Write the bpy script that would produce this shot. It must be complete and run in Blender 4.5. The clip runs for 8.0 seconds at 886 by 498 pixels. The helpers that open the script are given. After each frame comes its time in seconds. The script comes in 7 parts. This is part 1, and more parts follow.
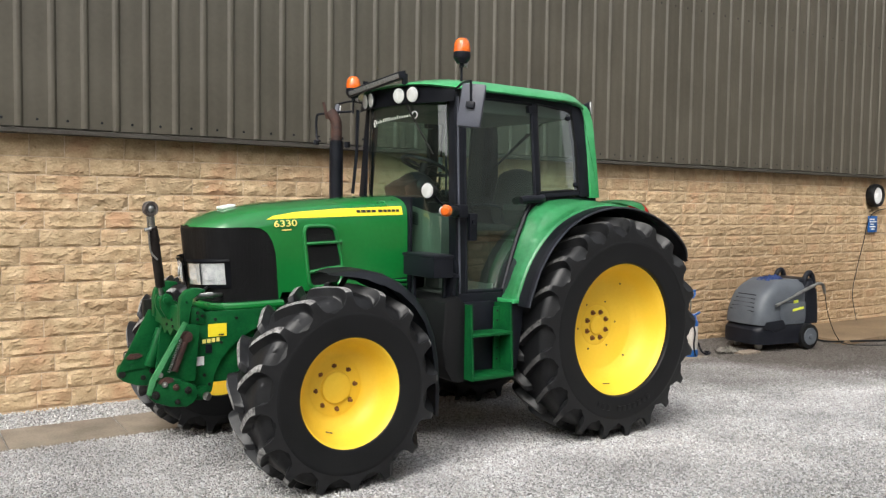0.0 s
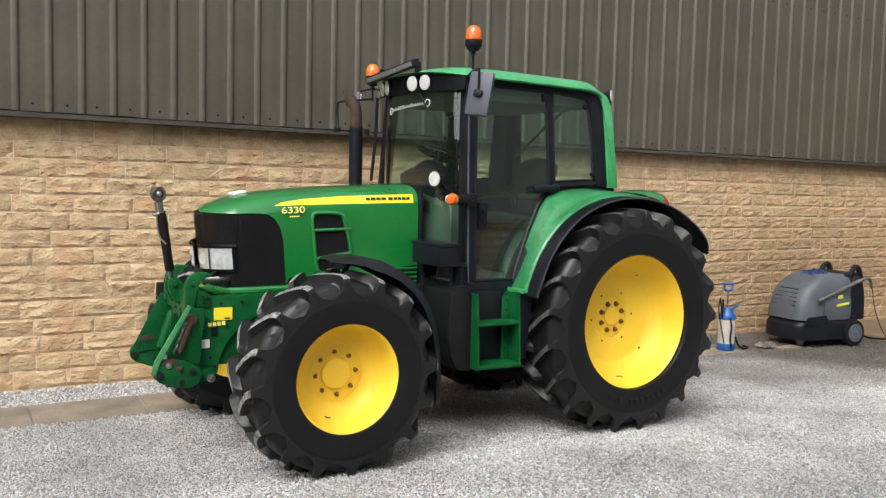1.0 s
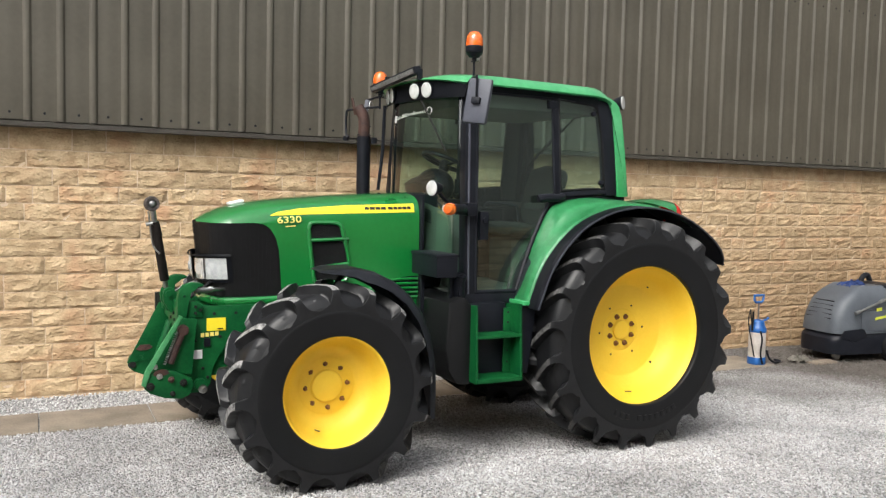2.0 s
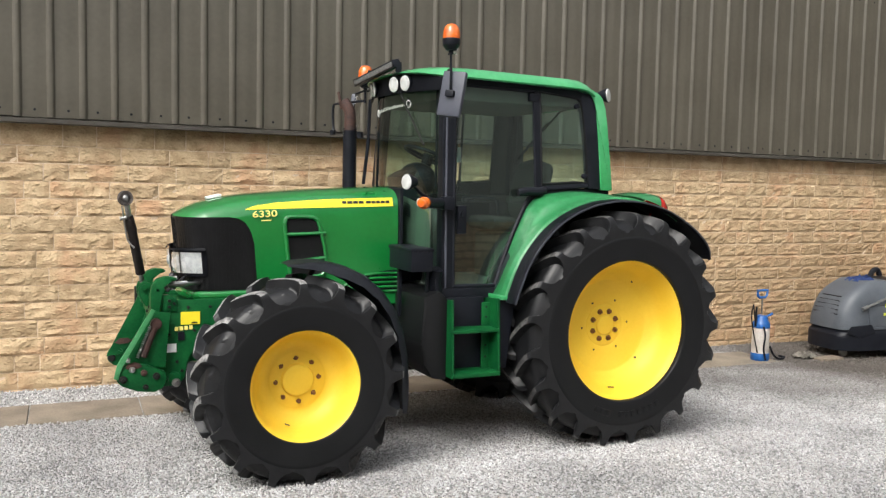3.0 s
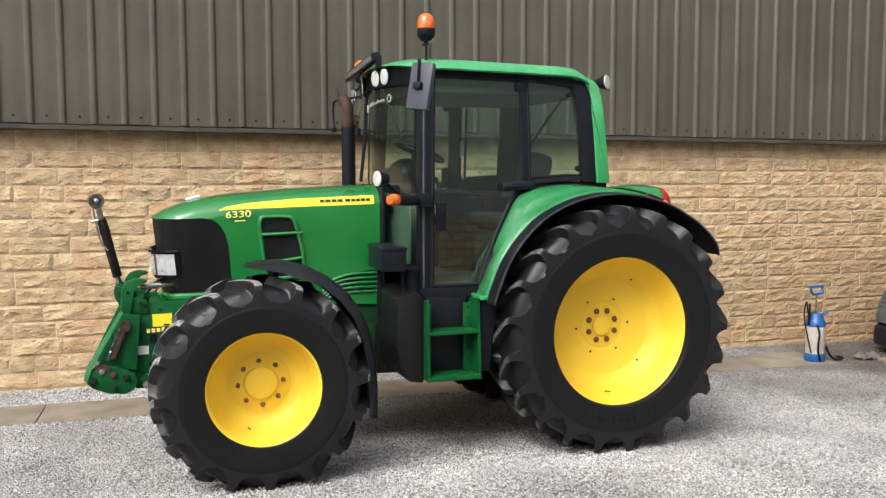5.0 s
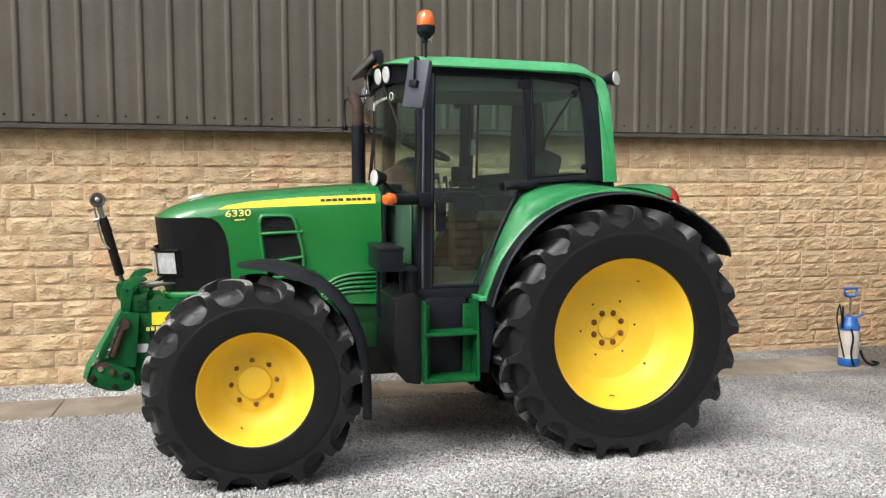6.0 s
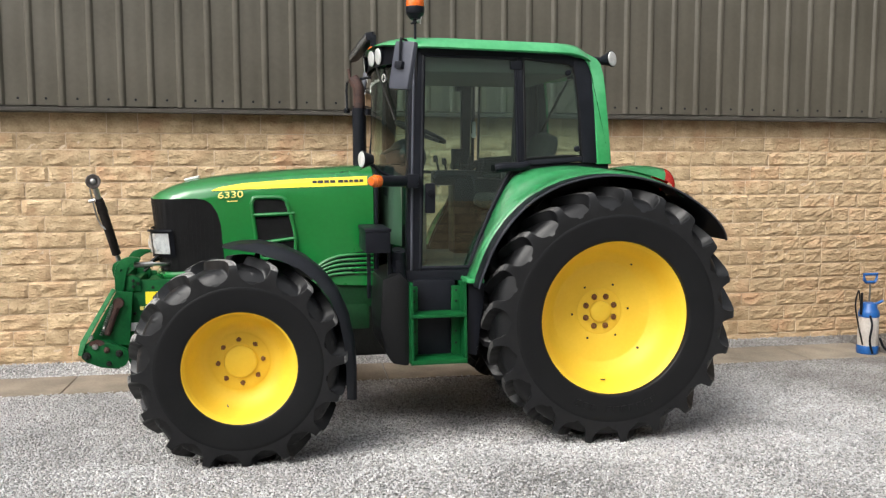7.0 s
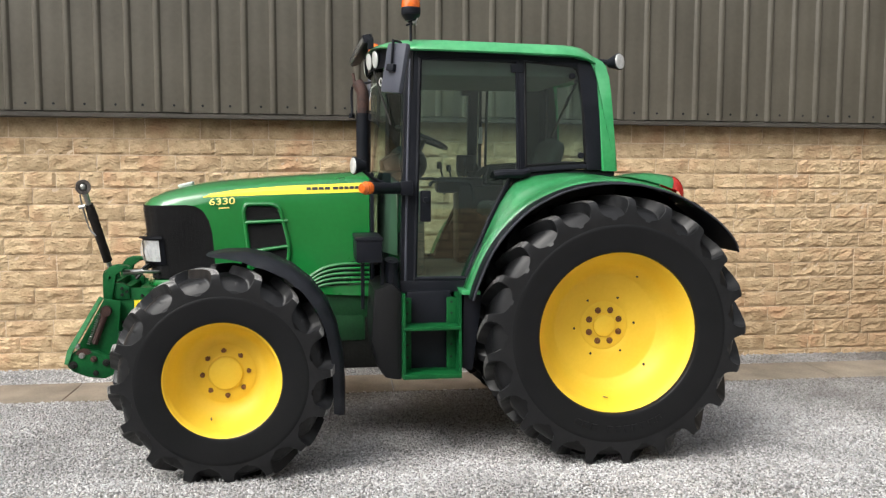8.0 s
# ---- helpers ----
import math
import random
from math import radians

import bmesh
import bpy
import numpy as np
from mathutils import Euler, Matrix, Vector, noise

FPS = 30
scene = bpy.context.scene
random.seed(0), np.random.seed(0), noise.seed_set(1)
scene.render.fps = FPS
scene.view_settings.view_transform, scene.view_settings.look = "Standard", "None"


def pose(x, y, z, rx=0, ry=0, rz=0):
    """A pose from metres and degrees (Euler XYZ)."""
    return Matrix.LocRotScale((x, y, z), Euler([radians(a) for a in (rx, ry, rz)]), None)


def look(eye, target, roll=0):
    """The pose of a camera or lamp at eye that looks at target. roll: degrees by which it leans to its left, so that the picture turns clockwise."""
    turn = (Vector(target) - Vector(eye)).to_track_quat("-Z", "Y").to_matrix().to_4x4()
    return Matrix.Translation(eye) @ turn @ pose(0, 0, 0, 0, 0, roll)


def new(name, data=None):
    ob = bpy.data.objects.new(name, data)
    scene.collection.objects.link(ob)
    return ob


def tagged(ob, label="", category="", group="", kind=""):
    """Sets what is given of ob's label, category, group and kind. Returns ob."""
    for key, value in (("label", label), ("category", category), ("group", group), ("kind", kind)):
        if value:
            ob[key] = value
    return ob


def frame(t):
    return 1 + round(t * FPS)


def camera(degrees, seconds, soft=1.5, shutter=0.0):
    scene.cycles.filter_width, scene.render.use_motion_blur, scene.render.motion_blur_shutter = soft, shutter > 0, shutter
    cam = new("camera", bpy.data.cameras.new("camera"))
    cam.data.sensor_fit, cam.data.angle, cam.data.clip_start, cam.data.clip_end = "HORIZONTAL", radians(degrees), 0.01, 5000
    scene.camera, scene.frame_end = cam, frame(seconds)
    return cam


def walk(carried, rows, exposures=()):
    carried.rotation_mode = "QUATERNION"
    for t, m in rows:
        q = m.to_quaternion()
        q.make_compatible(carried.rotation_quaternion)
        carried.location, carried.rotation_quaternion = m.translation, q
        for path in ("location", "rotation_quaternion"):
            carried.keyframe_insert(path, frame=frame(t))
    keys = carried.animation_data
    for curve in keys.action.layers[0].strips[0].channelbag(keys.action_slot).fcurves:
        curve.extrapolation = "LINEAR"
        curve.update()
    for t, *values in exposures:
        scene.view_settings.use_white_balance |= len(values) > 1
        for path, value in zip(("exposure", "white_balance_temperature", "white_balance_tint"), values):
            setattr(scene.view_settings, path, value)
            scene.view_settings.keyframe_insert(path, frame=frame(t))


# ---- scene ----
# the camera and its walk
cam = camera(53.3, 8.0, soft=1.3)
PATH = [
    (0, (0.039, 0.317, 1.844), (1.204, 1.999, 1.723), 0.8),
    (0.5, (0.224, 0.161, 1.874), (1.335, 1.878, 1.734), 1.4),
    (1, (0.382, 0.100, 1.862), (1.418, 1.863, 1.708), 1.4),
    (1.5, (0.586, 0.094, 1.883), (1.561, 1.893, 1.746), 1.3),
    (3, (1.111, -0.096, 1.883), (1.977, 1.756, 1.730), 1.2),
    (3.5, (1.337, -0.085, 1.874), (2.171, 1.782, 1.738), 0.6),
    (4, (1.544, -0.069, 1.884), (2.324, 1.822, 1.742), -0.4),
    (4.5, (1.787, -0.153, 1.882), (2.492, 1.766, 1.725), -0.3),
    (6, (2.393, -0.233, 1.904), (2.900, 1.746, 1.732), -0.1),
    (6.5, (2.572, -0.245, 1.896), (3.028, 1.745, 1.704), -0.1),
    (7, (2.770, -0.322, 1.885), (3.168, 1.678, 1.678), -0.1),
    (7.5, (2.935, -0.282, 1.885), (3.285, 1.727, 1.682), -0.4),
    (8, (3.115, -0.158, 1.882), (3.413, 1.860, 1.691), 0.1),
]
walk(cam, [(t, look(eye, target, roll)) for t, eye, target, roll in PATH], [(0.0, 0.88), (0.5, 0.88), (1.0, 0.86), (1.5, 0.97), (3.0, 1.0), (6.0, 1.03), (8.0, 0.98)])

# ---- world and sun: a bright overcast sky ----
SUN_ELEVATION, SUN_TURN = radians(47), radians(230)
world = bpy.data.worlds.new("overcast_sky")
scene.world = world
world.use_nodes = True
wn, wl = world.node_tree.nodes, world.node_tree.links
sky = wn.new("ShaderNodeTexSky")
sky.sky_type, sky.sun_disc = "NISHITA", False
sky.sun_elevation, sky.sun_rotation = SUN_ELEVATION, SUN_TURN
sky.air_density, sky.dust_density, sky.ozone_density = 1.0, 4.0, 1.0
grey = wn.new("ShaderNodeHueSaturation")
grey.inputs["Saturation"].default_value = 0.2
wl.new(sky.outputs["Color"], grey.inputs["Color"])
wl.new(grey.outputs["Color"], wn["Background"].inputs["Color"])
wn["Background"].inputs["Strength"].default_value = 0.145
sun_data = bpy.data.lights.new("sun", "SUN")
sun_data.energy, sun_data.angle, sun_data.color = 1.08, radians(35), (1.0, 0.96, 0.88)
sun_lamp = new("sun", sun_data)
sun_way = Vector((math.sin(SUN_TURN) * math.cos(SUN_ELEVATION), math.cos(SUN_TURN) * math.cos(SUN_ELEVATION), math.sin(SUN_ELEVATION)))
sun_lamp.matrix_world = look(sun_way * 40, (0, 0, 0))


# ---- materials ----
def surface(name, dark, light, rough=0.6, metal=0.0, scale=6.0, fine=80.0, bump=0.0, bump_scale=120.0, coat=0.0, vary=0.0, island=0.0, detail=4.0, rough_vary=0.1, spec=0.5, coat_rough=0.1):
    """A procedural surface: two colours mixed by a coarse and a fine noise, with relief, gloss that varies, and a shift by object or by island."""
    m = bpy.data.materials.new(name)
    m.use_nodes = True
    n, l = m.node_tree.nodes, m.node_tree.links
    p = n["Principled BSDF"]
    geo = n.new("ShaderNodeNewGeometry")
    coarse, grain = n.new("ShaderNodeTexNoise"), n.new("ShaderNodeTexNoise")
    coarse.inputs["Scale"].default_value, coarse.inputs["Detail"].default_value = scale, detail
    grain.inputs["Scale"].default_value, grain.inputs["Detail"].default_value = fine, 3.0
    for tex in (coarse, grain):
        l.new(geo.outputs["Position"], tex.inputs["Vector"])
    blend = n.new("ShaderNodeMath")
    blend.operation = "MULTIPLY_ADD"
    l.new(coarse.outputs["Fac"], blend.inputs[0])
    blend.inputs[1].default_value = 0.65
    part_fine = n.new("ShaderNodeMath")
    part_fine.operation = "MULTIPLY"
    l.new(grain.outputs["Fac"], part_fine.inputs[0])
    part_fine.inputs[1].default_value = 0.35
    l.new(part_fine.outputs[0], blend.inputs[2])
    ramp = n.new("ShaderNodeValToRGB")
    ramp.color_ramp.elements[0].position, ramp.color_ramp.elements[1].position = 0.36, 0.64
    ramp.color_ramp.elements[0].color, ramp.color_ramp.elements[1].color = (*dark, 1), (*light, 1)
    l.new(blend.outputs[0], ramp.inputs["Fac"])
    colour = ramp.outputs["Color"]
    if vary or island:
        shift = n.new("ShaderNodeHueSaturation")
        span = n.new("ShaderNodeMapRange")
        amount = vary or island
        span.inputs["To Min"].default_value, span.inputs["To Max"].default_value = 1 - amount, 1 + amount
        if vary:
            total, wrap = n.new("ShaderNodeMath"), n.new("ShaderNodeMath")
            wrap.operation = "FRACT"
            l.new(n.new("ShaderNodeObjectInfo").outputs["Random"], total.inputs[0])
            l.new(geo.outputs["Random Per Island"], total.inputs[1])
            l.new(total.outputs[0], wrap.inputs[0])
            l.new(wrap.outputs[0], span.inputs["Value"])
        else:
            l.new(geo.outputs["Random Per Island"], span.inputs["Value"])
        l.new(span.outputs["Result"], shift.inputs["Value"])
        l.new(colour, shift.inputs["Color"])
        colour = shift.outputs["Color"]
    l.new(colour, p.inputs["Base Color"])
    gloss = n.new("ShaderNodeMapRange")
    gloss.inputs["To Min"].default_value, gloss.inputs["To Max"].default_value = max(0.02, rough - rough_vary), min(1.0, rough + rough_vary)
    l.new(coarse.outputs["Fac"], gloss.inputs["Value"])
    l.new(gloss.outputs["Result"], p.inputs["Roughness"])
    p.inputs["Metallic"].default_value = metal
    p.inputs["Coat Weight"].default_value, p.inputs["Coat Roughness"].default_value = coat, coat_rough
    p.inputs["Specular IOR Level"].default_value = spec
    if bump:
        relief, height = n.new("ShaderNodeBump"), n.new("ShaderNodeTexNoise")
        height.inputs["Scale"].default_value, height.inputs["Detail"].default_value = bump_scale, 5.0
        l.new(geo.outputs["Position"], height.inputs["Vector"])
        relief.inputs["Strength"].default_value, relief.inputs["Distance"].default_value = bump, 0.01 if bump < 0.95 else 0.0125
        l.new(height.outputs["Fac"], relief.inputs["Height"])
        l.new(relief.outputs["Normal"], p.inputs["Normal"])
    return m


def pane_glass(name, tint, gloss=1.0, base=0.2, haze=0.07):
    """A thin tinted pane: light passes straight through, the rest mirrors by Fresnel; a faint green film paints in the
    haze of reflections.
    """
    m = bpy.data.materials.new(name)
    m.use_nodes = True
    n, l = m.node_tree.nodes, m.node_tree.links
    n.remove(n["Principled BSDF"])
    clear, shine, mix, facing, power, fresnel = (n.new(k) for k in ("ShaderNodeBsdfTransparent", "ShaderNodeBsdfGlossy", "ShaderNodeMixShader", "ShaderNodeLayerWeight", "ShaderNodeMath", "ShaderNodeMath"))
    clear.inputs["Color"].default_value = (*tint, 1)
    shine.inputs["Roughness"].default_value = 0.02
    shine.inputs["Color"].default_value = (gloss, gloss, gloss, 1)
    facing.inputs["Blend"].default_value = 0.5
    power.operation, fresnel.operation = "POWER", "MULTIPLY_ADD"
    power.inputs[1].default_value = 5.0
    fresnel.inputs[1].default_value, fresnel.inputs[2].default_value = 0.86, base
    l.new(facing.outputs["Facing"], power.inputs[0])
    l.new(power.outputs[0], fresnel.inputs[0])
    l.new(fresnel.outputs[0], mix.inputs["Fac"])
    l.new(clear.outputs[0], mix.inputs[1])
    l.new(shine.outputs[0], mix.inputs[2])
    film, over, geo, smear, amount = (n.new(k) for k in ("ShaderNodeBsdfDiffuse", "ShaderNodeMixShader", "ShaderNodeNewGeometry", "ShaderNodeTexNoise", "ShaderNodeMapRange"))
    film.inputs["Color"].default_value = (0.3, 0.42, 0.33, 1)
    smear.inputs["Scale"].default_value, smear.inputs["Detail"].default_value = 2.6, 5.0
    l.new(geo.outputs["Position"], smear.inputs["Vector"])
    amount.inputs["From Min"].default_value, amount.inputs["From Max"].default_value = 0.3, 0.7
    amount.inputs["To Min"].default_value, amount.inputs["To Max"].default_value = 0.5 * haze, 1.5 * haze
    l.new(smear.outputs["Fac"], amount.inputs["Value"])
    l.new(amount.outputs["Result"], over.inputs["Fac"])
    l.new(mix.outputs[0], over.inputs[1])
    l.new(film.outputs[0], over.inputs[2])
    l.new(over.outputs[0], n["Material Output"].inputs["Surface"])
    return m


def stone_surface():
    """Buff sandstone: a tone of its own for each block, rusty and grey blotches, a rough split face."""
    m = surface("buff_sandstone", (0.395, 0.28, 0.157), (0.615, 0.466, 0.29), rough=0.9, scale=9.0, fine=60.0, bump=1.0, bump_scale=25.0, vary=0.11, rough_vary=0.05)
    n, l = m.node_tree.nodes, m.node_tree.links
    p = n["Principled BSDF"]
    base = p.inputs["Base Color"].links[0].from_socket
    geo = next(x for x in n if x.type == "NEW_GEOMETRY")
    own = next(x for x in n if x.type == "MATH" and x.operation == "FRACT")
    blotch = n.new("ShaderNodeTexNoise")
    blotch.inputs["Scale"].default_value, blotch.inputs["Detail"].default_value = 3.2, 6.0
    l.new(geo.outputs["Position"], blotch.inputs["Vector"])
    ramp = n.new("ShaderNodeValToRGB")
    ramp.color_ramp.elements[0].position, ramp.color_ramp.elements[1].position = 0.47, 0.66
    l.new(blotch.outputs["Fac"], ramp.inputs["Fac"])
    rust = n.new("ShaderNodeMix")
    rust.data_type, rust.blend_type = "RGBA", "MIX"
    weight = n.new("ShaderNodeMath")
    weight.operation = "MULTIPLY"
    l.new(ramp.outputs["Color"], weight.inputs[0])
    l.new(own.outputs[0], weight.inputs[1])
    faint = n.new("ShaderNodeMath")
    faint.operation = "MULTIPLY"
    faint.inputs[1].default_value = 0.6
    l.new(weight.outputs[0], faint.inputs[0])
    l.new(faint.outputs[0], rust.inputs["Factor"])
    l.new(base, rust.inputs[6])
    rust.inputs[7].default_value = (0.46, 0.23, 0.125, 1)
    l.new(rust.outputs[2], p.inputs["Base Color"])
    # brown splash stains, with a ragged outline, on the stone round the washing place
    flat, near, ragged, stain, soil = n.new("ShaderNodeVectorMath"), n.new("ShaderNodeVectorMath"), n.new("ShaderNodeMath"), n.new("ShaderNodeMapRange"), n.new("ShaderNodeMix")
    flat.operation, near.operation, ragged.operation = "MULTIPLY", "DISTANCE", "MULTIPLY_ADD"
    flat.inputs[1].default_value = (0.29, 0.0, 0.8)
    l.new(geo.outputs["Position"], flat.inputs[0])
    l.new(flat.outputs[0], near.inputs[0])
    near.inputs[1].default_value = (11.5 * 0.29, 0.0, 0.3 * 0.8)
    l.new(blotch.outputs["Fac"], ragged.inputs[0])
    ragged.inputs[1].default_value = 0.9
    l.new(near.outputs["Value"], ragged.inputs[2])
    stain.inputs["From Min"].default_value, stain.inputs["From Max"].default_value = 0.9, 2.0
    stain.inputs["To Min"].default_value, stain.inputs["To Max"].default_value = 0.62, 0.0
    l.new(ragged.outputs[0], stain.inputs["Value"])
    soil.data_type = "RGBA"
    l.new(stain.outputs["Result"], soil.inputs["Factor"])
    l.new(rust.outputs[2], soil.inputs[6])
    soil.inputs[7].default_value = (0.2, 0.12, 0.06, 1)
    l.new(soil.outputs[2], p.inputs["Base Color"])
    # the split face: sharp creases that run along the bed
    height = next(x for x in n if x.type == "BUMP").inputs["Height"].links[0].from_node
    height.noise_type = "RIDGED_MULTIFRACTAL"
    stretch = n.new("ShaderNodeVectorMath")
    stretch.operation = "MULTIPLY"
    stretch.inputs[1].default_value = (1.0, 1.0, 1.7)
    l.new(geo.outputs["Position"], stretch.inputs[0])
    l.new(stretch.outputs[0], height.inputs["Vector"])
    return m


def gravel_ground():
    """Loose grey limestone chippings between and under the modelled ones, brown and damp round the washing place."""
    m = bpy.data.materials.new("gravel_bed")
    m.use_nodes = True
    n, l = m.node_tree.nodes, m.node_tree.links
    p = n["Principled BSDF"]
    geo = n.new("ShaderNodeNewGeometry")
    cells = n.new("ShaderNodeTexVoronoi")
    cells.inputs["Scale"].default_value = 55.0
    patches = n.new("ShaderNodeTexNoise")
    patches.inputs["Scale"].default_value, patches.inputs["Detail"].default_value = 1.1, 6.0
    for tex in (cells, patches):
        l.new(geo.outputs["Position"], tex.inputs["Vector"])
    tone = n.new("ShaderNodeValToRGB")
    tone.color_ramp.elements[0].color, tone.color_ramp.elements[1].color = (0.2, 0.2, 0.2, 1), (0.44, 0.435, 0.43, 1)
    split = n.new("ShaderNodeSeparateColor")
    l.new(cells.outputs["Color"], split.inputs[0])
    l.new(split.outputs[0], tone.inputs["Fac"])
    damp_mix(n, l, geo, patches, tone.outputs["Color"], p)
    p.inputs["Roughness"].default_value = 0.9
    relief = n.new("ShaderNodeBump")
    relief.inputs["Strength"].default_value, relief.inputs["Distance"].default_value = 1.0, 0.02
    relief.invert = True
    l.new(cells.outputs["Distance"], relief.inputs["Height"])
    l.new(relief.outputs["Normal"], p.inputs["Normal"])
    return m


def damp_mix(n, l, geo, patches, colour, p):
    """Blends a brown, damp and muddy patch, with a ragged edge, in round the washing place."""
    worn, drift = n.new("ShaderNodeHueSaturation"), n.new("ShaderNodeMapRange")
    drift.inputs["From Min"].default_value, drift.inputs["From Max"].default_value = 0.35, 0.65
    drift.inputs["To Min"].default_value, drift.inputs["To Max"].default_value = 0.8, 1.14
    l.new(patches.outputs["Fac"], drift.inputs["Value"])
    l.new(drift.outputs["Result"], worn.inputs["Value"])
    l.new(colour, worn.inputs["Color"])
    colour = worn.outputs["Color"]
    gap = n.new("ShaderNodeVectorMath")
    gap.operation = "DISTANCE"
    flat = n.new("ShaderNodeVectorMath")
    flat.operation = "MULTIPLY"
    flat.inputs[1].default_value = (0.55, 1.0, 0.0)
    l.new(geo.outputs["Position"], flat.inputs[0])
    l.new(flat.outputs[0], gap.inputs[0])
    gap.inputs[1].default_value = (12.6 * 0.55, 7.5, 0.0)
    ragged = n.new("ShaderNodeMath")
    ragged.operation = "ADD"
    l.new(gap.outputs["Value"], ragged.inputs[0])
    l.new(patches.outputs["Fac"], ragged.inputs[1])
    edge = n.new("ShaderNodeMapRange")
    edge.inputs["From Min"].default_value, edge.inputs["From Max"].default_value = 2.5, 4.0
    edge.inputs["To Min"].default_value, edge.inputs["To Max"].default_value = 0.85, 0.0
    l.new(ragged.outputs[0], edge.inputs["Value"])
    mud = n.new("ShaderNodeMix")
    mud.data_type = "RGBA"
    l.new(edge.outputs["Result"], mud.inputs["Factor"])
    l.new(colour, mud.inputs[6])
    mud.inputs[7].default_value = (0.075, 0.058, 0.044, 1)
    l.new(mud.outputs[2], p.inputs["Base Color"])


def chip_surface():
    m = bpy.data.materials.new("limestone_chippings")
    m.use_nodes = True
    n, l = m.node_tree.nodes, m.node_tree.links
    p = n["Principled BSDF"]
    geo = n.new("ShaderNodeNewGeometry")
    tone = n.new("ShaderNodeValToRGB")
    stops = tone.color_ramp.elements
    stops[0].color, stops[1].color = (0.25, 0.247, 0.247, 1), (0.74, 0.735, 0.73, 1)
    for place, tone_colour in ((0.1, (0.41, 0.402, 0.4)), (0.32, (0.5, 0.479, 0.462)), (0.58, (0.535, 0.538, 0.548)), (0.82, (0.615, 0.615, 0.615))):
        stops.new(place).color = (*tone_colour, 1)
    l.new(geo.outputs["Random Per Island"], tone.inputs["Fac"])
    patches = n.new("ShaderNodeTexNoise")
    patches.inputs["Scale"].default_value, patches.inputs["Detail"].default_value = 1.1, 6.0
    l.new(geo.outputs["Position"], patches.inputs["Vector"])
    damp_mix(n, l, geo, patches, tone.outputs["Color"], p)
    p.inputs["Roughness"].default_value = 0.85
    return m


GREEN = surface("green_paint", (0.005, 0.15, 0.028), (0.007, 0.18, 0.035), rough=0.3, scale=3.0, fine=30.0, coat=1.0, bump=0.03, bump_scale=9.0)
# roof and pillar green, its base lightened to paint in the reflected sky
SKY_GREEN = surface("sky_lightened_green_paint", (0.025, 0.28, 0.088), (0.06, 0.36, 0.135), rough=0.32, coat_rough=0.07, scale=4.0, fine=30.0, coat=1.0, bump=0.03, bump_scale=9.0)
# mudguard green; the pale end of the mix paints in mint sky highlights
WING = surface("glossy_green_mudguard_sky_sheen", (0.025, 0.3, 0.088), (0.08, 0.45, 0.18), rough=0.3, coat_rough=0.1, scale=2.5, fine=22.0, coat=1.0, bump=0.02, bump_scale=9.0)
TREAD = surface("dusty_tread_rubber", (0.009, 0.0094, 0.0105), (0.0145, 0.015, 0.0165), spec=0.33, rough=0.38, scale=14.0, fine=70.0, bump=0.05, bump_scale=60.0)
GREEN_WORN = surface("worn_green_paint", (0.0025, 0.06, 0.017), (0.006, 0.102, 0.026), rough=0.45, scale=9.0, fine=60.0, coat=0.0, spec=0.2, bump=0.1, bump_scale=60.0)
BAR = surface("rubbed_pale_green_paint", (0.03, 0.17, 0.06), (0.07, 0.26, 0.11), rough=0.5, scale=14.0, fine=90.0, spec=0.25, bump=0.1, bump_scale=60.0)
# a darker green for the chassis side members
GREEN_DARK = surface("dark_green_paint", (0.002, 0.035, 0.009), (0.005, 0.06, 0.016), rough=0.5, scale=9.0, fine=60.0, bump=0.15, bump_scale=60.0)
YELLOW = surface("yellow_paint", (0.8, 0.535, 0.04), (0.85, 0.58, 0.053), rough=0.5, scale=4.0, fine=50.0, coat=0.06, coat_rough=0.3, spec=0.35, bump=0.03, bump_scale=12.0)
STRIPE = surface("yellow_decal", (0.88, 0.72, 0.03), (0.92, 0.76, 0.04), rough=0.35, scale=5.0, fine=60.0)
RUBBER = surface("black_rubber", (0.009, 0.0094, 0.0102), (0.0115, 0.0119, 0.0128), rough=0.38, spec=0.18, scale=6.0, fine=90.0, bump=0.02, bump_scale=40.0, rough_vary=0.05)
BLACK = surface("black_plastic", (0.007, 0.008, 0.0115), (0.0115, 0.013, 0.018), rough=0.4, spec=0.19, scale=8.0, fine=90.0, bump=0.08, bump_scale=160.0)
DUSTY = surface("scuffed_dusty_rubber", (0.05, 0.05, 0.05), (0.34, 0.335, 0.327), rough=0.75, scale=34.0, fine=120.0, bump=0.3, bump_scale=120.0)
SCUFFED = surface("lightly_scuffed_rubber", (0.01, 0.01, 0.0105), (0.11, 0.108, 0.106), rough=0.7, scale=40.0, fine=140.0, bump=0.3, bump_scale=120.0)
MIRROR_SHELL = surface("blue_grey_plastic", (0.05, 0.054, 0.072), (0.066, 0.071, 0.092), rough=0.45, scale=7.0, fine=80.0, bump=0.06, bump_scale=150.0)
LINING = surface("grey_roof_lining", (0.1, 0.11, 0.085), (0.135, 0.145, 0.115), rough=0.8, scale=8.0, fine=120.0, bump=0.1)
DASH_TRIM = surface("green_grey_cab_trim", (0.24, 0.28, 0.22), (0.3, 0.34, 0.27), rough=0.7, scale=8.0, fine=120.0, bump=0.1)
GUARD = surface("grey_black_plastic", (0.02, 0.0225, 0.03), (0.032, 0.036, 0.046), rough=0.42, scale=7.0, fine=80.0, bump=0.08, bump_scale=150.0)
EDGE_RUBBER = surface("satin_black_rubber", (0.011, 0.0125, 0.017), (0.018, 0.02, 0.027), rough=0.4, spec=0.3, scale=7.0, fine=80.0, bump=0.08, bump_scale=150.0)
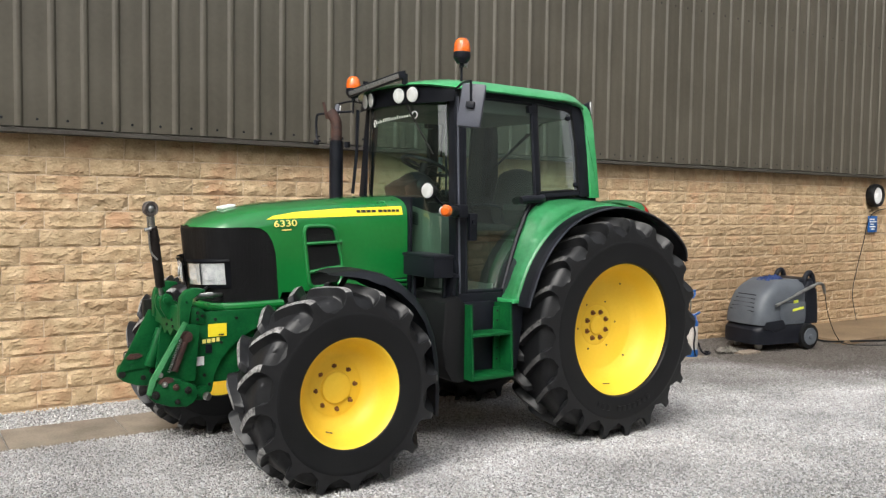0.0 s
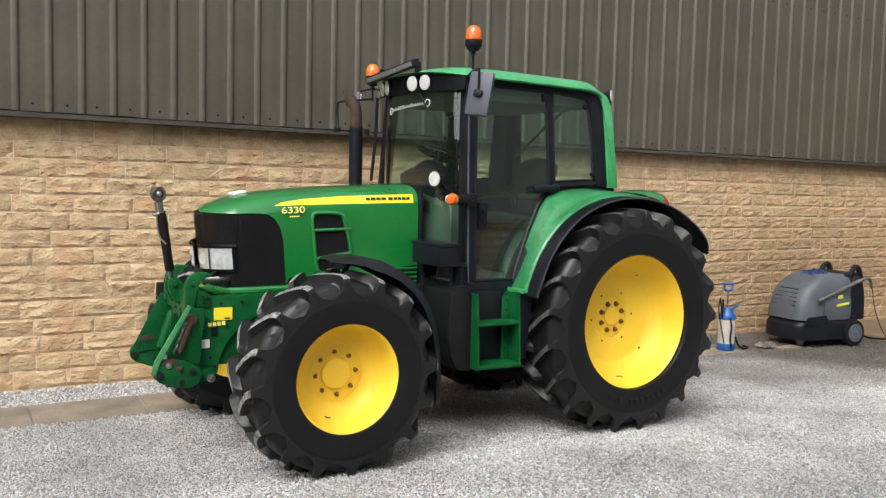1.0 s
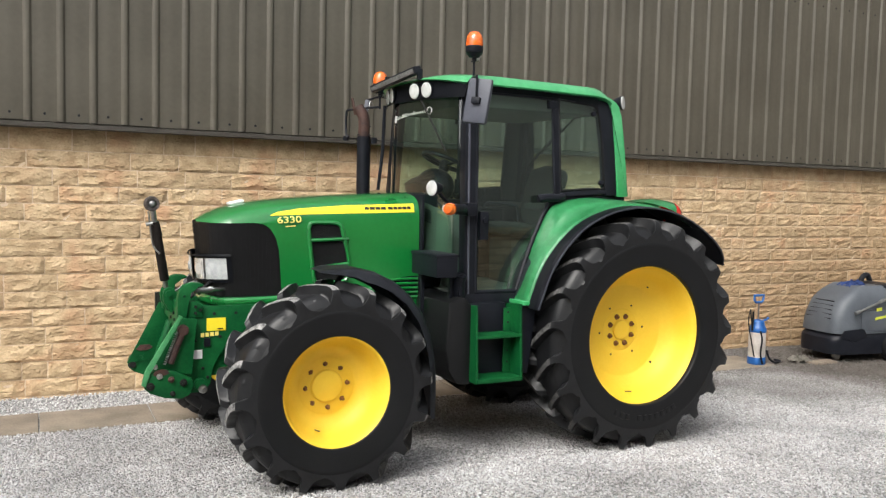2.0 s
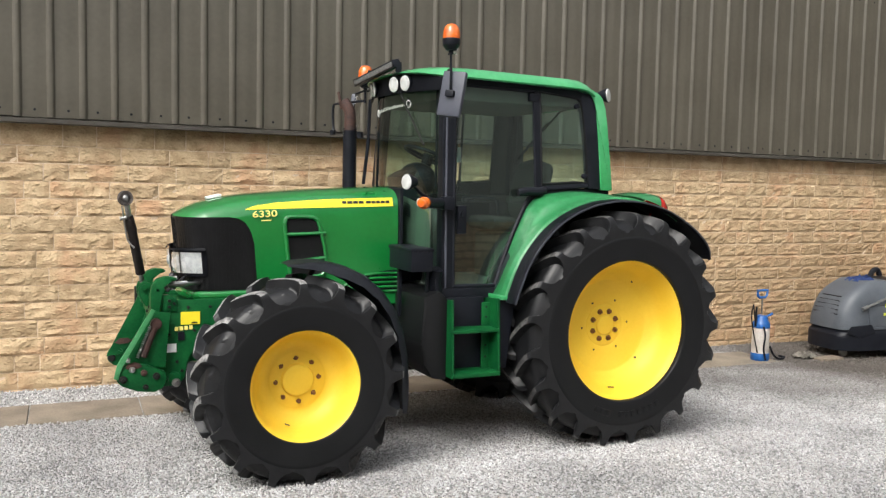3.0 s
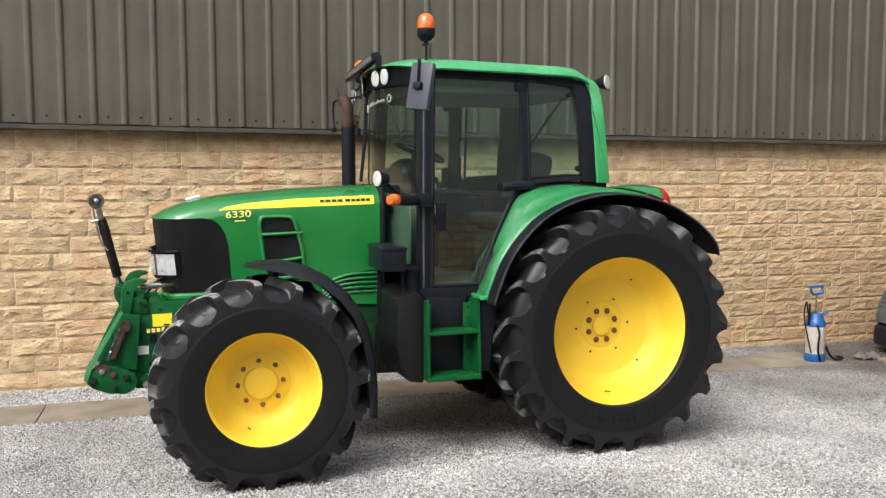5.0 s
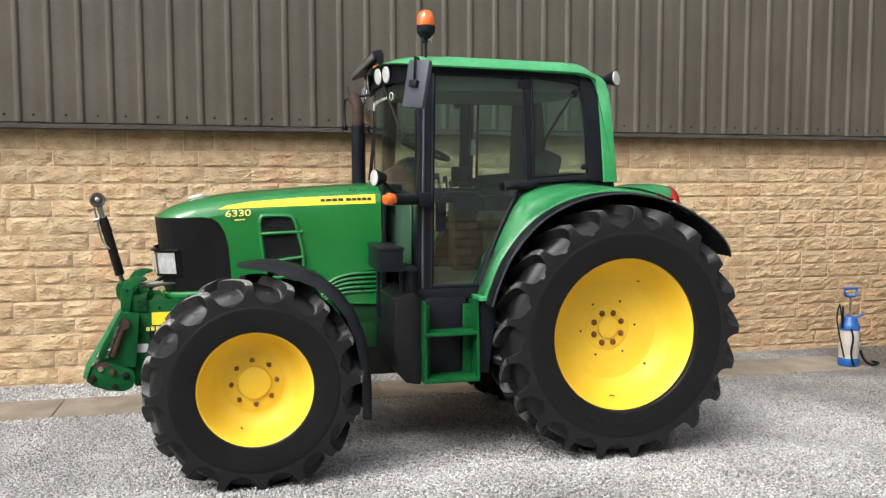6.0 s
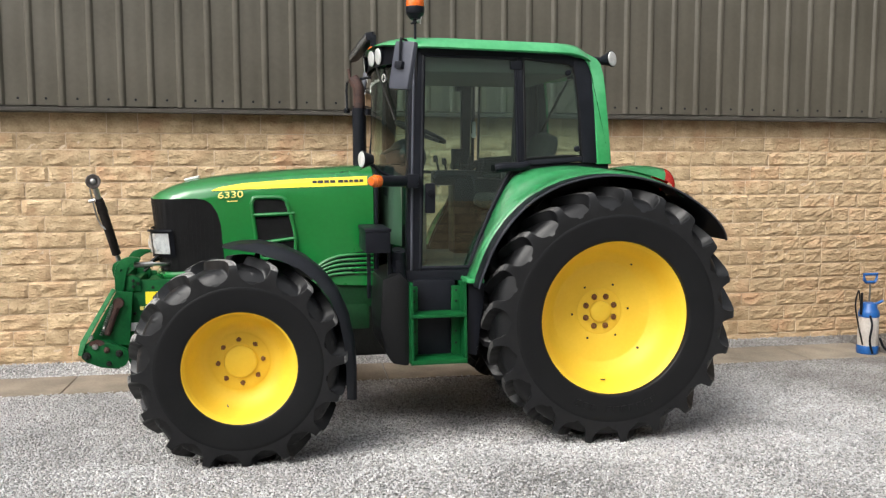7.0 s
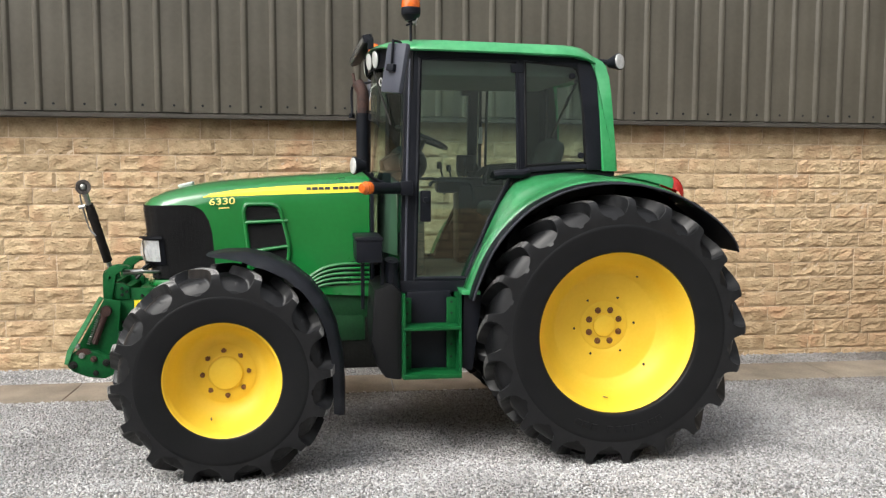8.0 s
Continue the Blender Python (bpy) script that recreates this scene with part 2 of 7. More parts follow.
MESH = surface("black_grille_mesh", (0.003, 0.003, 0.0035), (0.008, 0.008, 0.009), rough=0.45, spec=0.17, scale=16.0, fine=240.0, bump=0.9, bump_scale=300.0)
DARK = surface("oily_dark_casting", (0.006, 0.007, 0.006), (0.013, 0.014, 0.012), spec=0.25, rough=0.6, scale=9.0, fine=60.0, bump=0.3, bump_scale=50.0)
WORN_STEEL = surface("worn_brown_steel", (0.06, 0.05, 0.045), (0.2, 0.18, 0.17), rough=0.45, metal=0.7, scale=18.0, fine=90.0, bump=0.2)
STEEL = surface("dull_steel", (0.3, 0.3, 0.29), (0.5, 0.5, 0.48), rough=0.38, metal=1.0, scale=14.0, fine=90.0, bump=0.1)
RUST = surface("rusty_steel", (0.026, 0.013, 0.011), (0.075, 0.033, 0.024), rough=0.75, scale=14.0, fine=90.0, bump=0.3)
BOLT = surface("rusted_nut", (0.095, 0.04, 0.016), (0.24, 0.1, 0.032), rough=0.6, scale=40.0, fine=140.0, bump=0.2)
CHROME = surface("bright_reflector", (0.66, 0.67, 0.68), (0.92, 0.92, 0.92), rough=0.14, metal=0.5, scale=30.0, fine=90.0, bump=0.5, bump_scale=45.0, rough_vary=0.05)
LENS_WHITE = surface("frosted_white_lens", (0.46, 0.47, 0.46), (0.68, 0.69, 0.68), rough=0.15, scale=20.0, fine=120.0, coat=0.6, bump=0.2, bump_scale=90.0)
AMBER = surface("amber_lens", (0.6, 0.1, 0.008), (0.8, 0.17, 0.015), rough=0.16, scale=20.0, fine=80.0, coat=0.7, bump=0.15, bump_scale=70.0)
RED = surface("red_lens", (0.62, 0.02, 0.016), (0.8, 0.05, 0.035), rough=0.15, scale=20.0, fine=80.0, coat=0.7, bump=0.15, bump_scale=70.0)
MIRROR = surface("mirror_silver", (0.85, 0.86, 0.87), (0.9, 0.9, 0.9), rough=0.03, metal=1.0, scale=5.0, rough_vary=0.01)
SEAT = surface("dark_seat_cloth", (0.02, 0.022, 0.018), (0.045, 0.046, 0.04), rough=0.9, scale=14.0, fine=160.0, bump=0.3, bump_scale=220.0)
TRIM = surface("grey_cab_trim", (0.1, 0.105, 0.095), (0.16, 0.165, 0.15), rough=0.7, scale=8.0, fine=120.0, bump=0.1)
DECAL_BLACK = surface("black_decal", (0.01, 0.01, 0.01), (0.02, 0.02, 0.02), rough=0.4)
DECAL_YELLOW = surface("pale_yellow_decal", (0.85, 0.72, 0.16), (0.92, 0.8, 0.24), rough=0.4)
DECAL_PALE = surface("faded_pale_decal", (0.3, 0.34, 0.3), (0.42, 0.46, 0.42), rough=0.6)
DECAL_WHITE = surface("white_decal", (0.75, 0.76, 0.75), (0.85, 0.86, 0.85), rough=0.45)
GLASS = pane_glass("tinted_cab_glass", (0.66, 0.82, 0.765), base=0.13, haze=0.012)
SCREEN_GLASS = pane_glass("windscreen_glass", (0.59, 0.78, 0.72), base=0.12, haze=0.008)
CLEAR = pane_glass("clear_lamp_glass", (0.93, 0.95, 0.95), base=0.06, haze=0.02)
STONE = stone_surface()
MORTAR = surface("buff_mortar", (0.52, 0.4, 0.275), (0.65, 0.515, 0.37), rough=0.95, scale=5.0, fine=70.0, bump=0.4, bump_scale=90.0)
SHEET = surface("brown_grey_coated_steel", (0.073, 0.065, 0.05), (0.093, 0.083, 0.064), rough=0.4, scale=1.6, fine=24.0, vary=0.05, coat=0.0, bump=0.02, bump_scale=6.0)
FLASH = surface("grey_flashing", (0.1, 0.092, 0.078), (0.13, 0.12, 0.104), rough=0.45, scale=3.0, fine=40.0, bump=0.05)
SLAB = surface("worn_concrete", (0.155, 0.13, 0.1), (0.27, 0.228, 0.18), rough=0.9, scale=3.5, fine=60.0, bump=0.25, bump_scale=70.0, vary=0.06)
APRON = surface("brown_stained_concrete", (0.115, 0.078, 0.043), (0.2, 0.14, 0.083), rough=0.8, scale=1.8, fine=30.0, bump=0.2, bump_scale=40.0)
GRAVEL, CHIPS = gravel_ground(), chip_surface()
WASH_GREY = surface("grey_moulded_plastic", (0.062, 0.072, 0.086), (0.09, 0.101, 0.117), rough=0.5, scale=5.0, fine=70.0, bump=0.06)
BLUE = surface("blue_plastic", (0.008, 0.075, 0.27), (0.015, 0.11, 0.36), rough=0.38, scale=8.0, fine=60.0)
TANK_WHITE = surface("milky_plastic_tank", (0.42, 0.38, 0.34), (0.6, 0.56, 0.52), rough=0.42, scale=6.0, fine=50.0)
CLOTH = surface("grubby_pale_cloth", (0.12, 0.11, 0.09), (0.38, 0.36, 0.31), rough=0.95, scale=14.0, fine=120.0, bump=0.4)
CLOTH_BLUE = surface("blue_cloth", (0.02, 0.045, 0.16), (0.05, 0.09, 0.27), rough=0.95, scale=14.0, fine=120.0, bump=0.4)
LIME = surface("yellow_green_label", (0.55, 0.6, 0.05), (0.65, 0.7, 0.08), rough=0.5)


# ---- mesh helpers ----
def add_box(bm, x0, x1, y0, y1, z0, z1, bevel=0.0, m=None):
    vs = bmesh.ops.create_cube(bm, size=1.0)["verts"]
    place = Matrix.Translation(((x0 + x1) / 2, (y0 + y1) / 2, (z0 + z1) / 2)) @ Matrix.Diagonal((x1 - x0, y1 - y0, z1 - z0, 1))
    bmesh.ops.transform(bm, matrix=(m @ place) if m else place, verts=vs)
    if bevel:
        edges = list({e for v in vs for e in v.link_edges})
        bmesh.ops.bevel(bm, geom=edges, offset=bevel, segments=2, affect="EDGES", profile=0.6)
    return bm


def add_prism(bm, points, y0, y1, bevel=0.0, shift=None):
    """A polygon of (x, z) points pulled from y0 to y1; shift(x, z) is added to y."""
    s = shift or (lambda x, z: 0.0)
    a = [bm.verts.new((x, y0 + s(x, z), z)) for x, z in points]
    b = [bm.verts.new((x, y1 + s(x, z), z)) for x, z in points]
    faces = [bm.faces.new(a), bm.faces.new(b[::-1])]
    for i in range(len(a)):
        j = (i + 1) % len(a)
        faces.append(bm.faces.new((a[j], a[i], b[i], b[j])))
    if bevel:
        edges = list({e for f in faces for e in f.edges})
        bmesh.ops.bevel(bm, geom=edges, offset=bevel, segments=2, affect="EDGES", profile=0.6)
    return bm


def add_lathe(bm, profile, cx, cz, segments=48):
    """Turns a profile of (radius, y) about the line along y through (cx, cz)."""
    rings = []
    for r, y in profile:
        if r < 1e-5:
            rings.append([bm.verts.new((cx, y, cz))])
        else:
            rings.append([bm.verts.new((cx + r * math.cos(2 * math.pi * i / segments), y, cz + r * math.sin(2 * math.pi * i / segments))) for i in range(segments)])
    for a, b in zip(rings, rings[1:]):
        for i in range(segments):
            j = (i + 1) % segments
            if len(a) == 1 and len(b) > 1:
                bm.faces.new((a[0], b[i], b[j]))
            elif len(b) == 1 and len(a) > 1:
                bm.faces.new((a[i], b[0], a[j]))
            elif len(a) > 1:
                bm.faces.new((a[i], b[i], b[j], a[j]))
    return bm


def add_cyl(bm, p0, p1, r0, r1=None, segments=16, bevel=0.0):
    p0, p1 = Vector(p0), Vector(p1)
    way = p1 - p0
    m = Matrix.Translation((p0 + p1) / 2) @ way.to_track_quat("Z", "Y").to_matrix().to_4x4()
    vs = bmesh.ops.create_cone(bm, cap_ends=True, segments=segments, radius1=r0, radius2=r0 if r1 is None else r1, depth=way.length, matrix=m)["verts"]
    if bevel:
        caps = list({e for v in vs for f in v.link_faces if len(f.verts) > 4 for e in f.edges})
        bmesh.ops.bevel(bm, geom=caps, offset=bevel, segments=2, affect="EDGES", profile=0.6)
    return bm


def rounded(points, steps=5):
    """A smooth line through a few points."""
    ps = [Vector(p) for p in points]
    ps = [2 * ps[0] - ps[1], *ps, 2 * ps[-1] - ps[-2]]
    out = []
    for i in range(1, len(ps) - 2):
        for k in range(steps):
            t = k / steps
            a, b, c, d = ps[i - 1:i + 3]
            out.append(0.5 * (2 * b + (c - a) * t + (2 * a - 5 * b + 4 * c - d) * t * t + (3 * b - a - 3 * c + d) * t ** 3))
    return out + [ps[-2]]


def add_tube(bm, points, radius, segments=8, smooth=0):
    ps = rounded(points, smooth) if smooth else [Vector(p) for p in points]
    rings, side = [], None
    for i, p in enumerate(ps):
        way = (ps[min(i + 1, len(ps) - 1)] - ps[max(i - 1, 0)]).normalized()
        if side is None:
            side = way.orthogonal().normalized()
        side = (side - way * side.dot(way)).normalized()
        up = way.cross(side)
        rings.append([bm.verts.new(p + radius * (math.cos(a) * side + math.sin(a) * up)) for a in (2 * math.pi * k / segments for k in range(segments))])
    for a, b in zip(rings, rings[1:]):
        for i in range(segments):
            j = (i + 1) % segments
            bm.faces.new((a[i], a[j], b[j], b[i]))
    bm.faces.new(rings[0][::-1])
    bm.faces.new(rings[-1])
    return bm


def add_sheet(bm, f, nu, nv, thick=0.0):
    """A surface f(u, v), u and v from 0 to 1, made thick."""
    g = [[bm.verts.new(f(i / nu, j / nv)) for j in range(nv + 1)] for i in range(nu + 1)]
    faces = [bm.faces.new((g[i][j], g[i + 1][j], g[i + 1][j + 1], g[i][j + 1])) for i in range(nu) for j in range(nv)]
    if thick:
        bmesh.ops.solidify(bm, geom=faces, thickness=thick)
    return bm


def finish(name, bm, material, angle=35, recalc=True):
    if recalc:
        bmesh.ops.recalc_face_normals(bm, faces=bm.faces)
    me = bpy.data.meshes.new(name)
    bm.to_mesh(me)
    bm.free()
    me.materials.append(material)
    me.polygons.foreach_set("use_smooth", [True] * len(me.polygons))
    me.set_sharp_from_angle(angle=radians(angle))
    return me


ORIGINS = {}


def thing(name, origin, label, category, group="", kind=""):
    ob = new(name)
    ob.empty_display_size = 0.1
    ob.location = origin
    ORIGINS[ob] = Vector(origin)
    return tagged(ob, label, category, group, kind)


def part(name, bm, material, parent, label="", angle=35):
    """Links a bmesh, drawn in world places, as one mesh under a thing or a part."""
    ob = new(name, finish(name, bm, material, angle))
    ob.parent = parent
    if parent in ORIGINS:
        ob.matrix_parent_inverse = Matrix.Translation(-ORIGINS[parent])
    return tagged(ob, label)


def solid(name, bm, material, label, category, kind="", angle=35):
    """A top-level thing or piece of the setting that is one mesh."""
    return tagged(new(name, finish(name, bm, material, angle)), label, category, kind=kind)


# ---- ground, pavement strip, walls ----
def smooth(a, b, x):
    t = min(1.0, max(0.0, (x - a) / (b - a)))
    return t * t * (3 - 2 * t)


def ground_z(x, y):
    """The yard falls gently along the wall, rises a little away from it and dips to the paving strip; the margin banks up to the wall."""
    return float(ground_heights(np.array([x], float), np.array([y], float))[0])


def ground_heights(x, y):
    def ease(a, b):
        t = np.clip((y - a) / (b - a), 0, 1)
        return t * t * (3 - 2 * t)
    along_wall = np.clip(x, -2.0, 12.0)
    dip = 0.08 - 0.005 * along_wall
    return 0.037 - 0.009 * along_wall + 0.075 * (1 - ease(4.4, 5.4)) - 0.03 * ease(5.3, 6.0) - (dip - 0.03) * ease(6.2, 7.25) + (dip + 0.004) * ease(7.88, 8.14)


def along(table, x):
    for (xa, a), (xb, b) in zip(table, table[1:]):
        if x <= xb:
            return a + (b - a) * max(0.0, (x - xa) / (xb - xa))
    return table[-1][1]


def steps(*runs):
    out = []
    for a, b, n in runs:
        out += [a + (b - a) * i / n for i in range(n)]
    return out + [runs[-1][1]]


bm = bmesh.new()
xs = steps((-1200, -40, 4), (-40, -4, 6), (-4, 16, 60), (16, 60, 6), (60, 1200, 4))
ys = steps((-1200, -40, 4), (-40, 2, 6), (2, 7.2, 32), (7.2, 8.3, 16), (8.3, 9, 4), (9, 60, 5), (60, 1200, 4))
grid = [[bm.verts.new((x, y, ground_z(x, y) + (0.012 * noise.noise((x * 1.7, y * 1.7, 0)) if -4 <= x <= 16 and 2 <= y <= 9 else 0))) for y in ys] for x in xs]
for i in range(len(xs) - 1):
    for j in range(len(ys) - 1):
        bm.faces.new((grid[i][j], grid[i + 1][j], grid[i + 1][j + 1], grid[i][j + 1]))
solid("ground", bm, GRAVEL, "yard of loose pale grey limestone chippings", "gravel ground", "structure", 60)


def chippings(name, count, box, size, seed, label):
    """Many loose chippings as one mesh: squashed, turned and uneven eight-sided stones, half sunk into the bed."""
    rng = np.random.default_rng(seed)
    x = rng.uniform(box[0], box[1], count)
    y = rng.uniform(box[2], box[3], count)
    z = ground_heights(x, y) + rng.uniform(0.0, 0.012, count)
    form = np.array([(1, 0, 0), (0, 1, 0), (-1, 0, 0), (0, -1, 0), (0, 0, 1), (0, 0, -1)], float)
    radius = rng.uniform(size[0], size[1], (count, 1, 1)) * rng.uniform(0.55, 1.15, (count, 6, 1)) * rng.uniform(0.65, 1.1, (count, 1, 3)) * np.array([1.1, 1.1, 0.72])
    local = form[None] * radius + rng.normal(0, 0.0018, (count, 6, 3))
    turn, lean = rng.uniform(0, 2 * np.pi, count), rng.normal(0, 0.5, count)
    c, s, cl, sl = np.cos(turn)[:, None], np.sin(turn)[:, None], np.cos(lean)[:, None], np.sin(lean)[:, None]
    lx, ly, lz = local[..., 0], local[..., 1] * cl - local[..., 2] * sl, local[..., 1] * sl + local[..., 2] * cl
    verts = np.stack([lx * c - ly * s + x[:, None], lx * s + ly * c + y[:, None], lz + z[:, None]], -1).reshape(-1, 3)
    tri = np.array([(0, 1, 4), (1, 2, 4), (2, 3, 4), (3, 0, 4), (1, 0, 5), (2, 1, 5), (3, 2, 5), (0, 3, 5)])
    faces = (tri[None] + 6 * np.arange(count)[:, None, None]).reshape(-1, 3)
    me = bpy.data.meshes.new(name)
    me.vertices.add(len(verts))
    me.vertices.foreach_set("co", verts.ravel())
    me.loops.add(faces.size)
    me.loops.foreach_set("vertex_index", faces.ravel())
    me.polygons.add(len(faces))
    me.polygons.foreach_set("loop_start", np.arange(0, faces.size, 3))
    me.update(calc_edges=True)
    me.materials.append(CHIPS)
    return tagged(new(name, me), label, "gravel", kind="stuff")


chippings("gravel_chippings", 190000, (-0.2, 9.2, 3.1, 7.29), (0.0055, 0.0125), 3, "loose pale grey limestone chippings over the yard")
chippings("gravel_margin", 13000, (-0.4, 9.6, 7.9, 8.14), (0.007, 0.015), 4, "grey chippings filling the margin along the stone wall")
chippings("gravel_far_end", 14000, (8.6, 15.0, 4.8, 8.1), (0.008, 0.018), 5, "damp brownish chippings round the washing place")

# the flush concrete strip along the wall, slab by slab
strip = thing("pavement", (0, 7.6, -0.05), "flush strip of worn buff concrete slabs along the wall", "paving strip", kind="structure")
joints = [-4.3, -3.1, -1.9, -0.75, 0.15, 1.07, 1.93, 2.85, 3.8, 4.75, 5.75, 6.85, 7.95, 8.85]
rng = random.Random(8)
for a, b in zip(joints, joints[1:]):
    bm = bmesh.new()
    za, zb = ground_z(a, 7.6) + 0.012, ground_z(b, 7.6) + 0.012
    y0, y1 = 7.285 + rng.uniform(-0.01, 0.01), 7.915 + rng.uniform(-0.01, 0.01)
    sa, sb = 0.012 * math.sin(a * 7.1), 0.012 * math.sin(b * 7.1)
    corners = [(a + 0.005 - sa, y0, za), (b - 0.005 - sb, y0, zb), (b - 0.005 + sb, y1, zb), (a + 0.005 + sa, y1, za)]
    top = [bm.verts.new(c) for c in corners]
    low = [bm.verts.new((x, y, z - 0.08)) for x, y, z in corners]
    faces = [bm.faces.new(top), bm.faces.new(low[::-1])] + [bm.faces.new((top[i], low[i], low[(i + 1) % 4], top[(i + 1) % 4])) for i in range(4)]
    bmesh.ops.bevel(bm, geom=list(faces[0].edges), offset=0.006, segments=2, affect="EDGES", profile=0.5)
    part("slab", bm, SLAB, strip)
bm = bmesh.new()
add_box(bm, 11.3, 24.0, 6.95, 8.14, -0.16, -0.03, 0.012)
solid("pavement_apron", bm, APRON, "brown stained concrete apron at the washing place", "concrete apron", "structure")

# the building: a dark steel-clad upper wall over a plinth of split-faced stone
WALL_Y, SHEET_Y, EAVE, FALL = 8.15, 8.035, 2.285, 0.0055
PITCH, RIB = 0.2508, 1.023
bm = bmesh.new()
add_box(bm, -14, 30, WALL_Y - 0.004, WALL_Y + 0.35, -0.4, EAVE + 0.02)
plinth = solid("wall_plinth", bm, MORTAR, "buff mortared split-faced sandstone plinth wall of the shed", "stone wall", "structure")
bm = bmesh.new()
add_box(bm, -14, 30, SHEET_Y + 0.035, WALL_Y + 0.35, EAVE + 0.021, 6.2)
upper = solid("wall_upper", bm, SHEET, "brown-grey profiled steel cladding of the shed's upper wall", "clad wall", "structure")


def sheet_mesh():
    """One metre of trapezoidal cladding: four ribs, with a shallow swage in the pans between."""
    bm = bmesh.new()
    line = []
    for k in range(4):
        x = k * PITCH
        line += [(x - 0.033, 0.0), (x - 0.03, -0.003), (x - 0.016, -0.02), (x - 0.012, -0.022), (x + 0.012, -0.022), (x + 0.016, -0.02), (x + 0.03, -0.003), (x + 0.033, 0.0),
                 (x + 0.075, 0.0), (x + 0.1, -0.003), (x + 0.151, -0.003), (x + 0.176, 0.0)]
    line.append((4 * PITCH - 0.033, 0.0))
    low, high = EAVE + 0.055, 6.15
    line += [(line[-1][0], 0.034), (line[0][0], 0.034)]
    a = [bm.verts.new((x, y, low)) for x, y in line]
    b = [bm.verts.new((x, y, high)) for x, y in line]
    for i in range(len(line) - 2):
        bm.faces.new((a[i], a[i + 1], b[i + 1], b[i]))
    bm.faces.new(a)
    return finish("sheet", bm, SHEET, 40)


sheet = sheet_mesh()
for k in range(-14, 26):
    ob = new("sheet", sheet)
    ob.location = (RIB + 4 * PITCH * k, SHEET_Y + (0.0008 if k % 2 else 0.0), -FALL * (RIB + 4 * PITCH * (k + 0.5) - 5.0))
    ob.parent = upper
bm = bmesh.new()
profile = [(SHEET_Y + 0.02, EAVE + 0.095), (SHEET_Y + 0.02, EAVE + 0.05), (SHEET_Y - 0.05, EAVE + 0.036), (SHEET_Y - 0.052, EAVE + 0.004), (SHEET_Y - 0.045, EAVE), (WALL_Y + 0.01, EAVE + 0.004)]
a = [bm.verts.new((-14, y, z + FALL * 19)) for y, z in profile]
b = [bm.verts.new((30, y, z - FALL * 25)) for y, z in profile]
for i in range(len(profile) - 1):
    bm.faces.new((a[i], b[i], b[i + 1], a[i + 1]))
bmesh.ops.solidify(bm, geom=list(bm.faces), thickness=0.002)
solid("trim_flashing", bm, FLASH, "folded grey steel drip flashing under the cladding", "flashing", "structure", 20)
bm = bmesh.new()
for k in range(-40, 80):
    x = RIB + PITCH * (k + 0.5) + 0.012 * math.sin(k * 2.3)
    for z in (EAVE + 0.115 - FALL * (x - 5), EAVE + 2.05 - FALL * (x - 5)):
        add_cyl(bm, (x, SHEET_Y + 0.002, z), (x, SHEET_Y - 0.006, z), 0.0135, 0.0115, 6)
tagged(new("screw_rows", finish("screw_rows", bm, BLACK)), "dark hexagon screws along the foot of the cladding", "screws", kind="stuff")


def stone_mesh(length, height, seed, split=1.0):
    """A block with a split, bulging face that is dressed back to a margin at its edges; split 0 is sawn flat."""
    rng, bm, nx, nz = random.Random(seed), bmesh.new(), max(7, int(length / 0.026)), 7
    off = Vector((rng.uniform(0, 90), rng.uniform(0, 90), rng.uniform(0, 90)))
    g = []
    for i in range(nx + 1):
        row = []
        for j in range(nz + 1):
            u, v = i / nx, j / nz
            x, z = (u - 0.5) * length, (v - 0.5) * height
            inner = min(1.0, min(u, 1 - u) * length / 0.009) * min(1.0, min(v, 1 - v) * height / 0.012)
            n = noise.fractal(Vector((x * 9, z * 17, 0)) + off, 0.75, 2.1, 4) + 0.7 * abs(noise.noise(Vector((x * 15, z * 30, 5)) + off))
            y = -inner * (0.006 + 0.013 * split * n) - 0.003
            x += rng.uniform(-0.005, 0.005) if 0 < i < nx else rng.uniform(-0.003, 0.003)
            z += rng.uniform(-0.005, 0.005) if 0 < j < nz else rng.uniform(-0.002, 0.002)
            row.append(bm.verts.new((x, y, z)))
        g.append(row)
    for i in range(nx):
        for j in range(nz):
            bm.faces.new((g[i][j], g[i + 1][j], g[i + 1][j + 1], g[i][j + 1]))
    rim = [g[i][0] for i in range(nx + 1)] + [g[nx][j] for j in range(1, nz + 1)] + [g[i][nz] for i in range(nx - 1, -1, -1)] + [g[0][j] for j in range(nz - 1, 0, -1)]
    back = [bm.verts.new((v.co.x, 0.02, v.co.z)) for v in rim]
    for i in range(len(rim)):
        k = (i + 1) % len(rim)
        bm.faces.new((rim[k], rim[i], back[i], back[k]))
    return finish("stone", bm, STONE, 28, False)


